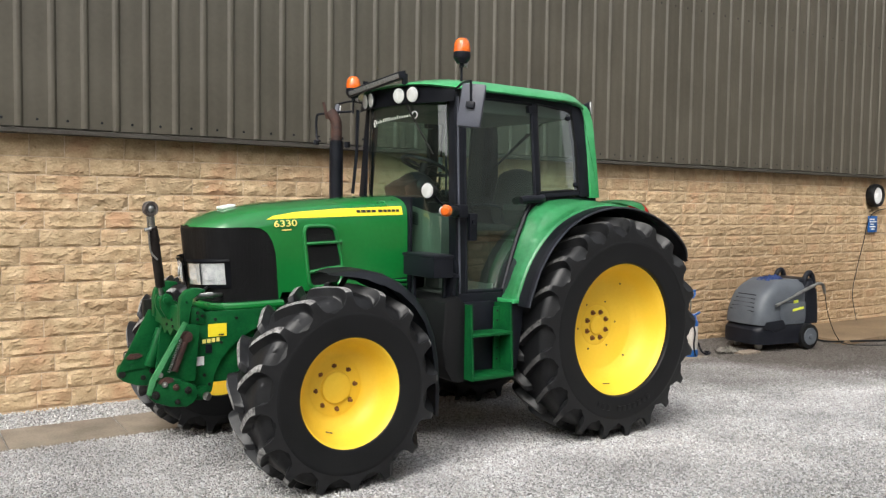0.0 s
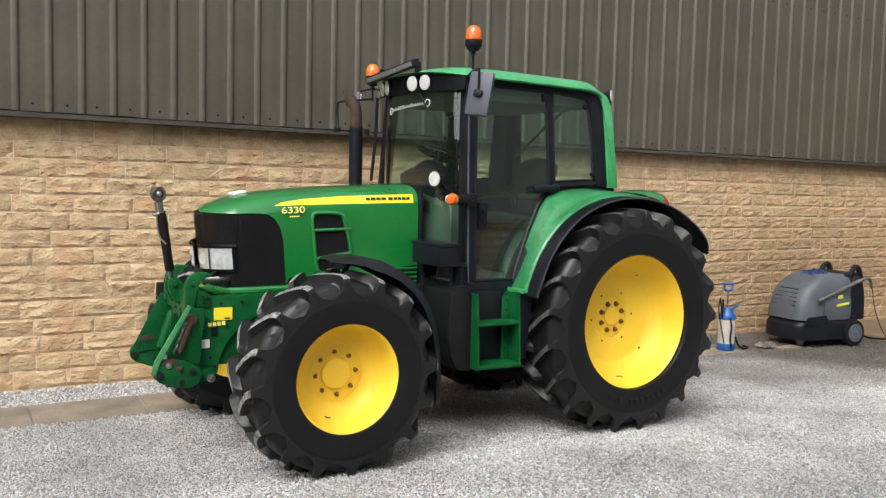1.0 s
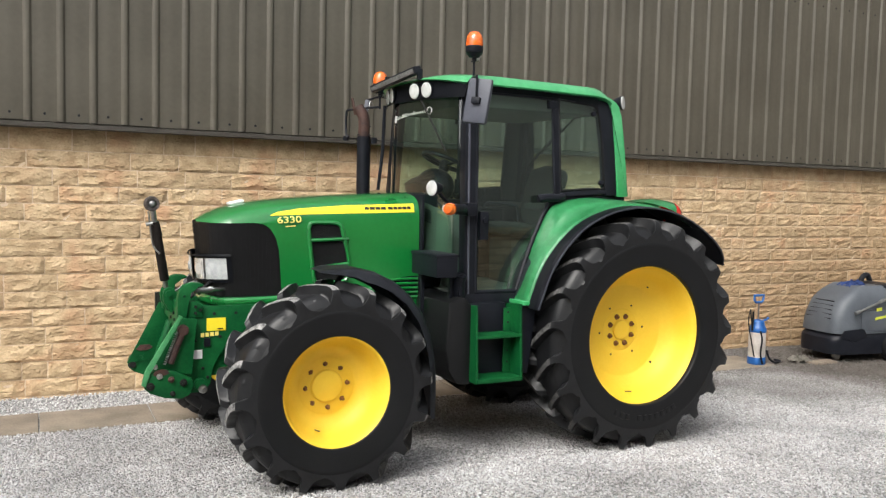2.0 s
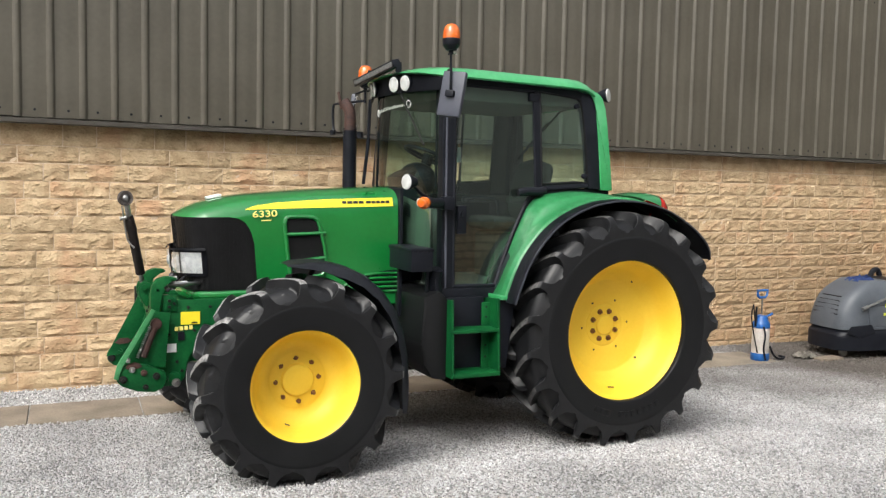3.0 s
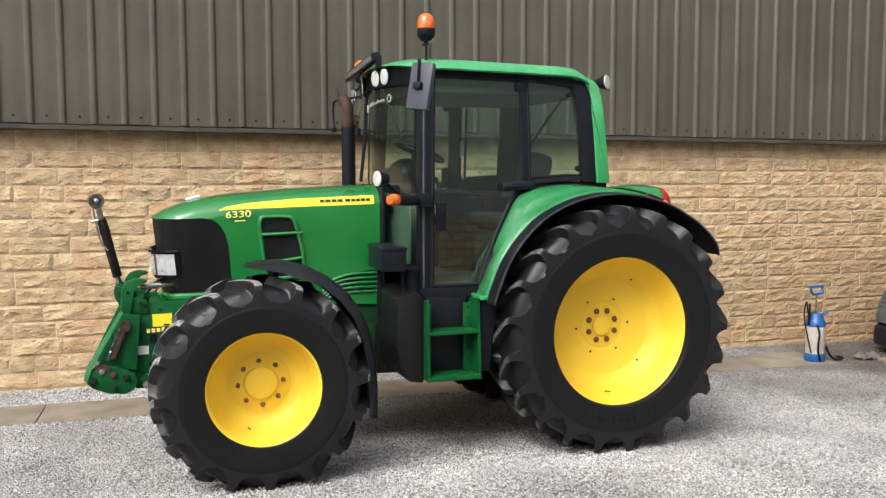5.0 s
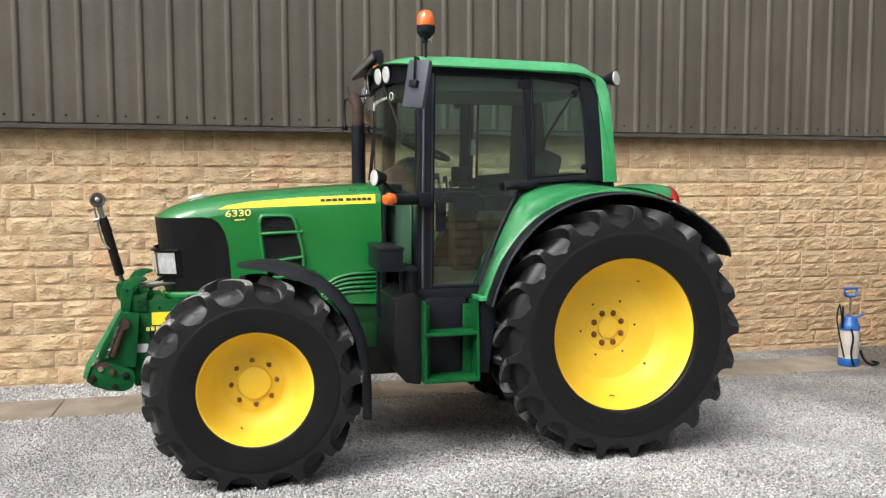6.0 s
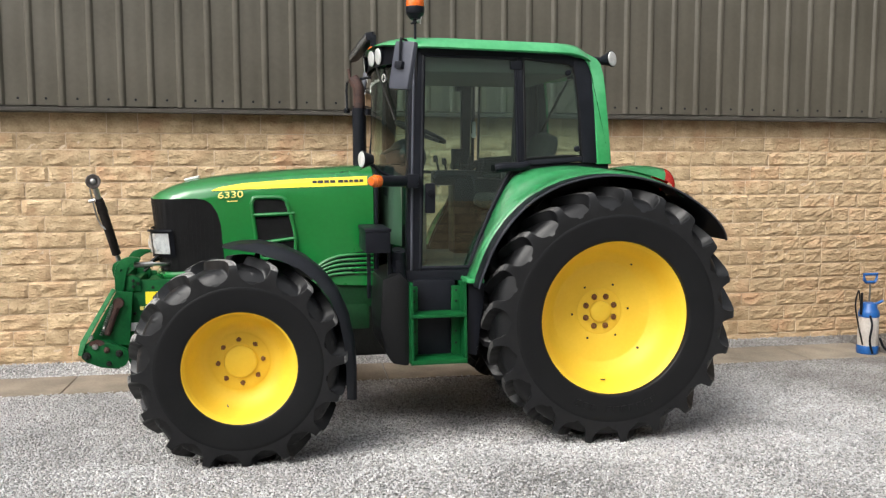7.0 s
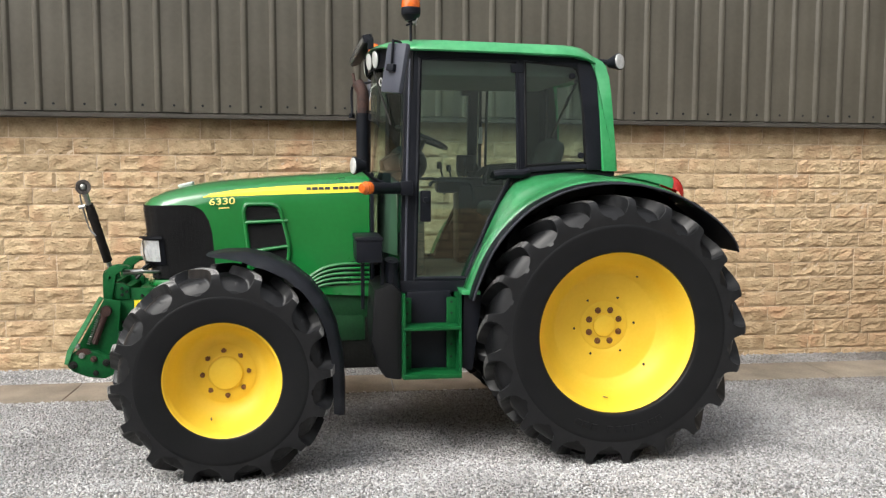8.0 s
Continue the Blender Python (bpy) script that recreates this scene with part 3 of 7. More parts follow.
COURSE, JOINT = 0.1485, 0.0095
LENGTHS = (0.2, 0.27, 0.34, 0.41, 0.48)
STONES = {(n, k): stone_mesh(n - 0.009, COURSE - JOINT, 40 + 17 * k + int(n * 100)) for n in LENGTHS for k in range(5)}
SAWN = {n: stone_mesh(n - 0.009, COURSE - JOINT, 900 + int(n * 100), 0.12) for n in LENGTHS}
rng = random.Random(21)
far_stones, MOVEMENT_JOINT = [], 11.79
for row in range(16):
    z_mid = 2.127 - 0.1485 * (row - 0.5)
    x = -9.0 - rng.uniform(0, 0.4)
    while x < 22:
        n = rng.choice((0.2, 0.27, 0.34, 0.34, 0.41, 0.41, 0.48, 0.48))
        me, length = (STONES[(n, rng.randrange(5))] if row else SAWN[n]), n
        if x < MOVEMENT_JOINT < x + n:
            n = MOVEMENT_JOINT - x + 0.004
        mid = x + n / 2
        spot = (mid, WALL_Y - 0.004 + rng.uniform(-0.003, 0.003), z_mid - 0.0035 * (mid - 1) * 0.9)
        tall = 1.0 if row else 1.3
        spot = (spot[0], spot[1], spot[2] + (0.0 if row else 0.02))
        if 0.35 < mid < 7.9:
            ob = new("stone", me)
            ob.location, ob.scale, ob.parent = spot, (1.0, 1.0, tall), plinth
        else:
            far_stones.append((me, spot, (n / length, 1.0, tall)))
        x += n
verts, faces, count = [], [], 0
for me, spot, fit_scale in far_stones:
    co = np.empty(len(me.vertices) * 3)
    me.vertices.foreach_get("co", co)
    verts.append(co.reshape(-1, 3) * np.array(fit_scale) + np.array(spot))
    faces += [[i + count for i in p.vertices] for p in me.polygons]
    count += len(me.vertices)
me = bpy.data.meshes.new("stones")
me.from_pydata(np.concatenate(verts).tolist(), [], faces)
me.materials.append(STONE)
ob = new("stones", me)
ob.parent = plinth
tagged(ob, "farther courses of split-faced buff stone", kind="stuff")

# walls that close the yard, out of view: a tall wing added to shade the washing place, and the shed across the yard
bm = bmesh.new()
add_box(bm, 14.75, 15.1, -3.8, 8.0, -0.4, 8.5)
solid("wall_wing", bm, SHEET, "unseen tall brown-grey clad wall added to shade the washing place", "clad wall", "structure")


def block_wall():
    """Coursed buff stone for a wall that is only met in reflections."""
    m = surface("coursed_buff_stone", (0.55, 0.41, 0.24), (0.8, 0.62, 0.4), rough=0.9, scale=6.0, fine=40.0, bump=0.8, bump_scale=20.0)
    n, l = m.node_tree.nodes, m.node_tree.links
    p = n["Principled BSDF"]
    base = p.inputs["Base Color"].links[0].from_socket
    split, join, brick, mul = n.new("ShaderNodeSeparateXYZ"), n.new("ShaderNodeCombineXYZ"), n.new("ShaderNodeTexBrick"), n.new("ShaderNodeMix")
    l.new(next(x for x in n if x.type == "NEW_GEOMETRY").outputs["Position"], split.inputs[0])
    l.new(split.outputs[0], join.inputs[0])
    l.new(split.outputs[2], join.inputs[1])
    warp, shove = n.new("ShaderNodeTexNoise"), n.new("ShaderNodeVectorMath")
    warp.inputs["Scale"].default_value, warp.inputs["Detail"].default_value = 2.2, 4.0
    l.new(join.outputs[0], warp.inputs["Vector"])
    shove.operation = "MULTIPLY_ADD"
    l.new(warp.outputs["Color"], shove.inputs[0])
    shove.inputs[1].default_value = (0.5, 0.09, 0.0)
    l.new(join.outputs[0], shove.inputs[2])
    l.new(shove.outputs[0], brick.inputs["Vector"])
    brick.inputs["Scale"].default_value, brick.inputs["Brick Width"].default_value, brick.inputs["Row Height"].default_value = 1.0, 0.5, 0.19
    brick.inputs["Mortar Size"].default_value = 0.02
    brick.inputs["Color1"].default_value, brick.inputs["Color2"].default_value, brick.inputs["Mortar"].default_value = (1, 1, 1, 1), (0.7, 0.66, 0.6, 1), (0.4, 0.37, 0.34, 1)
    mul.data_type, mul.blend_type = "RGBA", "MULTIPLY"
    mul.inputs["Factor"].default_value = 1.0
    l.new(base, mul.inputs[6])
    l.new(brick.outputs["Color"], mul.inputs[7])
    l.new(mul.outputs[2], p.inputs["Base Color"])
    return m


# unseen wall added to cut the mirrored sky; its notch leaves one bright streak
bm = bmesh.new()
add_box(bm, -18.4, -18.0, -7.5, 2.0, -0.4, 6.4)
add_box(bm, -18.35, -18.0, 2.001, 4.9, -0.4, 4.5)
add_box(bm, -18.4, -18.0, 4.901, 12.0, -0.4, 6.4)
solid("wall_west", bm, SHEET, "unseen brown-grey clad wall added to shape the sky's reflection in the glass", "clad wall", "structure")
bm = bmesh.new()
add_box(bm, -20.0, 16.9, -7.9, -7.5, -0.4, 3.3)
solid("wall_across_yard", bm, block_wall(), "buff coursed stone wall of the shed across the yard", "stone wall", "structure")
# unseen upper wall, made pale to bounce light and haze the cab glass
bm = bmesh.new()
add_box(bm, -20.0, 16.9, -7.95, -7.45, 3.3, 7.6)
solid("wall_across_yard_upper", bm, surface("pale_green_grey_bounce", (0.3, 0.33, 0.3), (0.38, 0.41, 0.375), rough=0.5, scale=1.2, fine=20.0, bump=0.05, bump_scale=5.0), "unseen upper wall across the yard, made pale grey to bounce light", "clad wall", "structure")

# ---- the tractor; its nose points along -x and its middle plane is y = MID ----
MID = 6.13
tractor = thing("tractor", (3.8, MID, 0.02), "green farm tractor with yellow wheels and glazed cab, parked on gravel", "tractor")


def tyre_mesh(rim, crown, half):
    """The carcass of an agricultural tyre about the y axis: bulging walls, and an inner band that the tread blocks cover."""
    h, wall = half, crown - rim
    carcass = [(rim + 0.003, 0.84 * h), (rim + 0.005, 0.96 * h), (rim + 0.012, 0.985 * h), (rim + 0.03, 0.995 * h), (rim + 0.16 * wall, 1.01 * h), (rim + 0.3 * wall, 1.03 * h), (rim + 0.42 * wall, 1.043 * h), (rim + 0.52 * wall, 1.05 * h), (rim + 0.6 * wall, 1.046 * h),
               (rim + 0.66 * wall, 0.98 * h), (rim + 0.8 * wall, 0.8 * h), (crown - 0.03, 0.5 * h), (crown - 0.02, 0.2 * h)]
    outline = [(r, -u) for r, u in carcass] + [(r, u) for r, u in reversed(carcass)]
    return finish("tyre", add_lathe(bmesh.new(), outline, 0, 0, 96), RUBBER, 50)


def spread(table, t):
    """A point on a line of (r, u) pairs, by t from 0 to 1, evenly by index."""
    k = t * (len(table) - 1)
    i = min(len(table) - 2, int(k))
    (r0, u0), (r1, u1) = table[i], table[i + 1]
    return r0 + (r1 - r0) * (k - i), u0 + (u1 - u0) * (k - i)


def lug_mesh(rim, crown, top, half, side, worn, number, scuff):
    """One slanted lug with the pocket round it: from the middle of the tread, trailing, over the shoulder into the side wall, where the pocket ends in a round scoop."""
    bm, h, wall, t = bmesh.new(), half, crown - rim, top
    foot = rim + 0.6 * wall
    outer = [(t, 0.0), (t, 0.18 * h), (t - 0.001, 0.36 * h), (t - 0.003, 0.54 * h), (t - 0.006, 0.7 * h), (t - 0.011, 0.83 * h), (t - 0.02, 0.92 * h), (t - 0.035, 0.972 * h), (t - 0.058, 1.003 * h),
             (t - 0.085, 1.022 * h), (t - 0.11, 1.034 * h), (t - 0.13, 1.041 * h), (foot, 1.046 * h)]
    inner = [(crown, 0.0), (crown, 0.18 * h), (crown - 0.001, 0.36 * h), (crown - 0.004, 0.54 * h), (crown - 0.01, 0.67 * h), (crown - 0.022, 0.75 * h), (crown - 0.038, 0.815 * h), (crown - 0.056, 0.865 * h), (crown - 0.076, 0.91 * h),
             (crown - 0.093, 0.955 * h), (crown - 0.104, 1.0 * h), (t - 0.155, 1.036 * h), (foot, 1.046 * h)]
    pitch, nf, ns = 2 * math.pi / number, 36, 38
    rows = []
    for j in range(ns + 1):
        s = j / ns
        (ro, uo), (ri, ui) = spread(outer, s), spread(inner, s)
        lag = along([(0.0, 0.0), (0.12, 0.24), (0.3, 0.52), (0.42, 0.66), (0.52, 0.72), (0.6, 0.74), (1.0, 0.74)], s)
        wide = along([(0.0, 0.075), (0.3, 0.08), (0.45, 0.085), (0.56, 0.09), (0.66, 0.1), (0.74, 0.13), (0.8, 0.165), (0.85, 0.215), (0.885, 0.275), (0.91, 0.345), (0.925, 0.42), (0.935, 0.52), (1.0, 0.6)], s)
        slope = along([(0.0, 0.04), (0.5, 0.045), (0.7, 0.06), (1.0, 0.07)], s)
        rows.append([])
        for i in range(nf + 1):
            c = 2 * i / nf - 1
            edge = min(wide, 0.42)
            f = math.copysign(edge * abs(c) * 2 if abs(c) <= 0.5 else edge + (0.5 - edge) * (2 * abs(c) - 1) ** 1.8, c)
            m = smooth(0.0, 1.0, 1.0 - (abs(f) - wide) / slope) if abs(f) > wide else 1.0
            if s < 0.05:
                m *= smooth(-0.01, 0.05, s)
            bar = 0.12 * math.exp(-((s - 0.46) / 0.05) ** 2 - ((f - 0.42) / 0.045) ** 2) if worn else 0.0
            r, u = ri + (ro - ri) * max(m, bar), ui + (uo - ui) * max(m, bar)
            a = f * pitch - lag * 1.12 * h / t
            rows[-1].append((bm.verts.new((r * math.cos(a), side * u, r * math.sin(a))), m))
    for j, (p, q) in enumerate(zip(rows, rows[1:])):
        for i in range(nf):
            face = bm.faces.new((p[i][0], p[i + 1][0], q[i + 1][0], q[i][0]))
            lug_top = min(p[i][1], p[i + 1][1], q[i][1]) > 0.95
            face.material_index = 1 if lug_top and 0.03 < j / ns < (0.57 if worn else 0.5) else 0
    me = finish("tread_lug", bm, TREAD, 60)
    me.materials.append(scuff)
    return me


def wheel(name, cx, cy, cz, outward, tyre, dish, nuts, holes, hub, valve):
    """A wheel: its disc is the part, with tyre, rim, nuts and hub cap under it. outward is -1 on the near side."""
    def turned(profile):
        return add_lathe(bmesh.new(), [(r, cy + outward * d) for r, d in profile], cx, cz, 64)
    disc = part(name, turned(dish["disc"]), YELLOW, tractor, "yellow-painted dished steel wheel with a black lugged tyre")
    part("rim", turned(dish["rim"]), YELLOW, disc)
    part("hub_cap", turned(hub), YELLOW, disc)
    ring, depth, size, start, number = nuts
    for k in range(number):
        a = start + 2 * math.pi * k / number
        x, z = cx + ring * math.cos(a), cz + ring * math.sin(a)
        bm = bmesh.new()
        add_cyl(bm, (x, cy + outward * (depth - 0.004), z), (x, cy + outward * (depth + 0.004), z), size * 1.35, size * 1.35, 14)
        add_cyl(bm, (x, cy + outward * depth, z), (x, cy + outward * (depth + 0.02), z), size, size * 0.96, 6, 0.002)
        add_cyl(bm, (x, cy + outward * (depth + 0.016), z), (x, cy + outward * (depth + 0.03), z), size * 0.5, size * 0.45, 8)
        part("wheel_nut", bm, BOLT, disc, "rusty brown wheel nut")
    for x, z, d in holes:
        bm = bmesh.new()
        add_cyl(bm, (cx + x, cy + outward * (d - 0.01), cz + z), (cx + x, cy + outward * (d + 0.0025), cz + z), 0.0085, 0.0085, 10)
        part("rim_hole", bm, DECAL_BLACK, disc)
    bm = bmesh.new()
    x, z, d = valve
    add_tube(bm, [(cx + x, cy + outward * (d - 0.015), cz + z), (cx + x * 0.97, cy + outward * (d + 0.03), cz + z * 0.975), (cx + x * 0.96 + 0.004, cy + outward * (d + 0.06), cz + z * 0.965)], 0.0045, 6)
    part("valve_stem", bm, WORN_STEEL, disc, "thin brown tyre valve")
    carcass, lug_meshes, number_of_lugs = tyre
    rubber = new("tyre", carcass)
    rubber.parent = disc
    rubber.location = (cx, cy, cz)
    for side, mesh in zip((-1, 1), lug_meshes):
        for k in range(number_of_lugs):
            lug = new("tread_lug", mesh)
            lug.parent = disc
            lug.location, lug.rotation_euler = (cx, cy, cz), (0, -2 * math.pi * (k + (0.5 if side == outward else 0.0) + 0.3) / number_of_lugs, 0)
    if carcass is REAR_TYRE[0]:
        for k in range(11):
            if k == 3:
                continue
            a = radians(-116 + 5.2 * k)
            m = Matrix.Translation((cx, cy, cz)) @ Matrix.Rotation(-a, 4, "Y") @ Matrix.Translation((0.6, outward * 0.258, 0))
            part("tyre_mark", add_box(bmesh.new(), -0.02, 0.02, -0.005, 0.005, -0.018, 0.018, 0.002, m), RUBBER, disc)
    tagged(rubber, "black tractor tyre with deep slanted lugs and a dressed sheen")
    return disc


REAR_TYRE = (tyre_mesh(0.502, 0.8, 0.25), [lug_mesh(0.502, 0.8, 0.858, 0.25, k, False, 21, SCUFFED) for k in (-1, 1)], 21)
FRONT_TYRE = (tyre_mesh(0.334, 0.6, 0.215), [lug_mesh(0.334, 0.6, 0.653, 0.215, k, True, 16, DUSTY) for k in (-1, 1)], 16)
REAR = {"rim": [(0.493, 0.19), (0.5, 0.206), (0.508, 0.212), (0.512, 0.204), (0.504, 0.192), (0.491, 0.18), (0.481, 0.158), (0.468, 0.125), (0.452, 0.082), (0.432, 0.045), (0.408, 0.016), (0.38, -0.006), (0.44, -0.1), (0.47, -0.16), (0.49, -0.2), (0.508, -0.23)],
        "disc": [(0.385, 0.0), (0.38, -0.0055), (0.352, -0.02), (0.346, -0.0255), (0.336, -0.0275), (0.31, -0.034), (0.27, -0.042), (0.22, -0.051), (0.168, -0.058), (0.16, -0.063), (0.15, -0.06), (0.144, -0.06), (0.075, -0.06), (0.07, -0.052), (0.0, -0.052)]}
FRONT = {"rim": [(0.325, 0.182), (0.332, 0.2), (0.34, 0.206), (0.343, 0.198), (0.336, 0.183), (0.323, 0.168), (0.316, 0.142), (0.306, 0.105), (0.293, 0.07), (0.276, 0.043), (0.255, 0.022), (0.29, -0.06), (0.305, -0.13), (0.325, -0.18), (0.34, -0.2)],
         "disc": [(0.258, 0.026), (0.254, 0.0215), (0.236, 0.008), (0.21, -0.003), (0.188, -0.009), (0.178, -0.006), (0.17, -0.002), (0.112, -0.006), (0.104, -0.002), (0.1, 0.006), (0.0, 0.006)]}
rear_holes = [(0.202 * math.cos(a), 0.202 * math.sin(a), -0.055) for a in (0.07 + k * math.pi / 3 for k in range(6))] + [(0.2, 0.325, -0.004), (0.26, -0.255, -0.012)]
front_holes = [(0.238, 0.075, 0.01), (0.075, -0.24, 0.011), (-0.235, -0.083, 0.009)]
rear_hub = [(0.075, -0.06), (0.07, -0.045), (0.055, -0.038), (0.0, -0.036)]
front_hub = [(0.1, 0.004), (0.097, 0.014), (0.09, 0.018), (0.0, 0.02)]
for y, z, out in ((5.26, 0.85, -1), (2 * MID - 5.26, 0.79, 1)):
    wheel("rear_wheel", 4.985, y, z, out, REAR_TYRE, REAR, (0.108, -0.06, 0.0155, 0.39, 8), rear_holes, rear_hub, (-0.035, -0.445, 0.07))
# the front axle rocks: its far wheel stands lower, and a little ahead by the steering
for x, y, z, out in ((2.59, 5.152, 0.652, -1), (2.51, 2 * MID - 5.152, 0.61, 1)):
    wheel("front_wheel", x, y, z, out, FRONT_TYRE, FRONT, (0.139, -0.008, 0.013, 0.07, 8), front_holes, front_hub, (-0.085, -0.262, 0.045))


# bonnet: a crowned hood over flat flanks
CREST = [(1.98, 1.635), (2.05, 1.678), (2.14, 1.716), (2.26, 1.75), (2.4, 1.773), (2.52, 1.788), (2.9, 1.818), (3.2, 1.835), (3.49, 1.85)]


def half_width(x):
    """Half the bonnet's width at its shoulder, rounded off at the nose."""
    t = min(1.0, max(0.0, (x - 1.975) / 0.26))
    return (0.352 + 0.012 * max(0.0, x - 2.2)) * (1 - (1 - t) ** 3.4) ** 0.42


SECTION = [(0.0, 0.0), (0.3, 0.003), (0.55, 0.012), (0.75, 0.03), (0.88, 0.055), (0.96, 0.09), (1.0, 0.14), (1.015, 0.25), (1.02, 0.8)]


def flank(x, z):
    """How far the bonnet's skin lies from the middle plane at the height z."""
    drop, w = along(CREST, x) - z, half_width(x)
    for (fa, da), (fb, db) in zip(SECTION, SECTION[1:]):
        if drop <= db:
            return w * (fa + (fb - fa) * max(0.0, (drop - da) / (db - da)))
    return w * SECTION[-1][0]


HEM = [(1.98, 1.622), (2.3, 1.628), (2.36, 1.618), (2.405, 1.59), (2.44, 1.53), (2.462, 1.45), (2.474, 1.34), (2.48, 1.2), (2.484, 1.13)]


def hem(x):
    return along(HEM, x) if x < 2.484 else along([(2.484, 1.13), (2.5, 1.19), (3.0, 1.19), (3.1, 1.03), (3.5, 1.01)], x)


def hood_point(u, v):
    """u runs from the nose back, v from the near hem over the crest to the far hem."""
    x = 1.98 + 1.51 * u ** 1.4
    side, d = (-1 if v < 0.5 else 1), abs(v - 0.5) * 2
    top = along(CREST, x)
    depth = max(0.004, top - hem(x))
    if d < 0.6:
        s = d / 0.6
        fall = min(depth, 0.14) * (s ** 2.6)
    else:
        fall = min(depth, 0.14) + max(0.0, depth - 0.14) * (d - 0.6) / 0.4
    out = flank(x, top - fall)
    return (x, MID + side * out, top - fall)


bm = bmesh.new()
add_sheet(bm, hood_point, 70, 44)
bmesh.ops.remove_doubles(bm, verts=bm.verts, dist=0.0004)
bonnet = part("bonnet", bm, GREEN, tractor, "glossy green bonnet with a yellow side stripe", 50)


def on_flank(x, z, out, side=-1):
    return Vector((x, MID + side * (flank(x, z) + out), z))


def flank_patch(f, nu, nv, out, side=-1):
    """A thin decal that lies on the bonnet's flank; f(u, v) gives x and z."""
    bm = bmesh.new()
    add_sheet(bm, lambda u, v: on_flank(*f(u, v), out, side), nu, nv)
    return bm


def stripe(u, v):
    x = 2.405 + 1.045 * u
    low = 1.676 + 0.034 * u ** 0.8
    high = along([(0, 1.680), (0.05, 1.702), (0.2, 1.727), (0.5, 1.751), (1.0, 1.772)], u)
    return x, low + (high - low) * v


for side in (-1, 1):
    part("stripe", flank_patch(stripe, 40, 5, 0.003, side), STRIPE, bonnet, "yellow side stripe", 60)
# the maker's name on the stripe as plain dark bars
widths = (0.03, 0.038, 0.034, 0.036, 0.0, 0.036, 0.028, 0.028, 0.03, 0.028)
x = 3.075
for w in widths:
    if w:
        part("stripe_mark", flank_patch(lambda u, v, x=x, w=w: (x + w * u, 1.724 + 0.008 * (x - 3.07) / 0.36 + 0.019 * v), 2, 1, 0.0055), DECAL_BLACK, bonnet)
    x += w + 0.006 if w else 0.012


def lettering(text, size, material, m, parent, name, label="", extrude=0.001):
    """Words in the built-in font, turned into a mesh at the pose m."""
    curve = bpy.data.curves.new(name, "FONT")
    curve.body, curve.size, curve.extrude, curve.offset = text, size, extrude, 0.0008
    ob = bpy.data.objects.new(name, curve)
    me = bpy.data.meshes.new_from_object(ob)
    bpy.data.objects.remove(ob)
    me.transform(m)
    me.materials.clear()
    me.materials.append(material)
    out = new(name, me)
    out.parent = parent
    if parent in ORIGINS:
        out.matrix_parent_inverse = Matrix.Translation(-ORIGINS[parent])
    return tagged(out, label)


digits = lettering("6330", 0.082, DECAL_YELLOW, Matrix.Diagonal((1.03, 0.74, 1, 1)), bonnet, "model_number", "pale yellow model number")
for v in digits.data.vertices:
    v.co = on_flank(2.445 + v.co.x, 1.627 + v.co.y + 0.05 * v.co.x, 0.012 + v.co.z)
part("model_mark", flank_patch(lambda u, v: (2.505 + 0.07 * u, 1.602 + 0.004 * u + 0.008 * v), 2, 1, 0.004), DECAL_YELLOW, bonnet)

# side vent: dark mesh, green raised rim and two bars
VENT = [(2.665, 1.585), (2.675, 1.615), (2.7, 1.632), (2.84, 1.632), (2.885, 1.615), (2.905, 1.58), (2.95, 1.4), (2.955, 1.3), (2.94, 1.245), (2.9, 1.225), (2.75, 1.215), (2.715, 1.235), (2.7, 1.28)]
for side in (-1, 1):
    bm = bmesh.new()
    ring = rounded([on_flank(x, z, 0.004, side) for x, z in VENT + VENT[:1]], 3)[:-1]
    bm.faces.new([bm.verts.new(p) for p in ring])
    vent = part("side_vent", bm, MESH, bonnet, "dark mesh side vent")
    bm = bmesh.new()
    add_tube(bm, [p + Vector((0, side * 0.002, 0)) for p in ring] + [ring[0] + Vector((0, side * 0.002, 0))], 0.014, 8)
    part("vent_rim", bm, GREEN, vent)
    for za, zb in ((1.512, 1.522), (1.315, 1.352)):
        bm = bmesh.new()
        add_tube(bm, [on_flank(2.67 + 0.02 * (za < 1.4), za, 0.006, side), on_flank(2.8, (za + zb) / 2, 0.012, side), on_flank(2.95, zb, 0.006, side)], 0.0125, 8, 4)
        part("vent_bar", bm, GREEN, vent)
    # curved louvres low on the flank, behind the front wheel
    for k in range(5):
        bm = bmesh.new()
        z = 1.232 - 0.032 * k
        add_tube(bm, [on_flank(3.485, z, 0.002, side), on_flank(3.3 - 0.012 * k, z - 0.003, 0.004, side), on_flank(3.18 - 0.012 * k, z - 0.03, 0.004, side), on_flank(3.09 - 0.008 * k, z - 0.085, 0.002, side)], 0.0105, 8, 5)
        part("louvre", bm, GREEN, bonnet)
    bm = bmesh.new()
    add_sheet(bm, lambda u, v: on_flank(3.08 + 0.405 * u, 1.255 - (0.185 - 0.03 * u) * v - 0.1 * (1 - u) ** 2 * (1 - v), 0.002, side), 12, 4)
    part("louvre_recess", bm, BLACK, bonnet)

# a flat aerial badge on the bonnet's brow
bm = bmesh.new()
add_box(bm, -0.05, 0.05, -0.06, 0.06, -0.008, 0.011, 0.009, Matrix.Translation((2.255, MID, along(CREST, 2.255) + 0.006)) @ Euler((0, radians(-13), 0)).to_matrix().to_4x4())
part("brow_badge", bm, DECAL_WHITE, bonnet, "small pale badge on the bonnet brow")

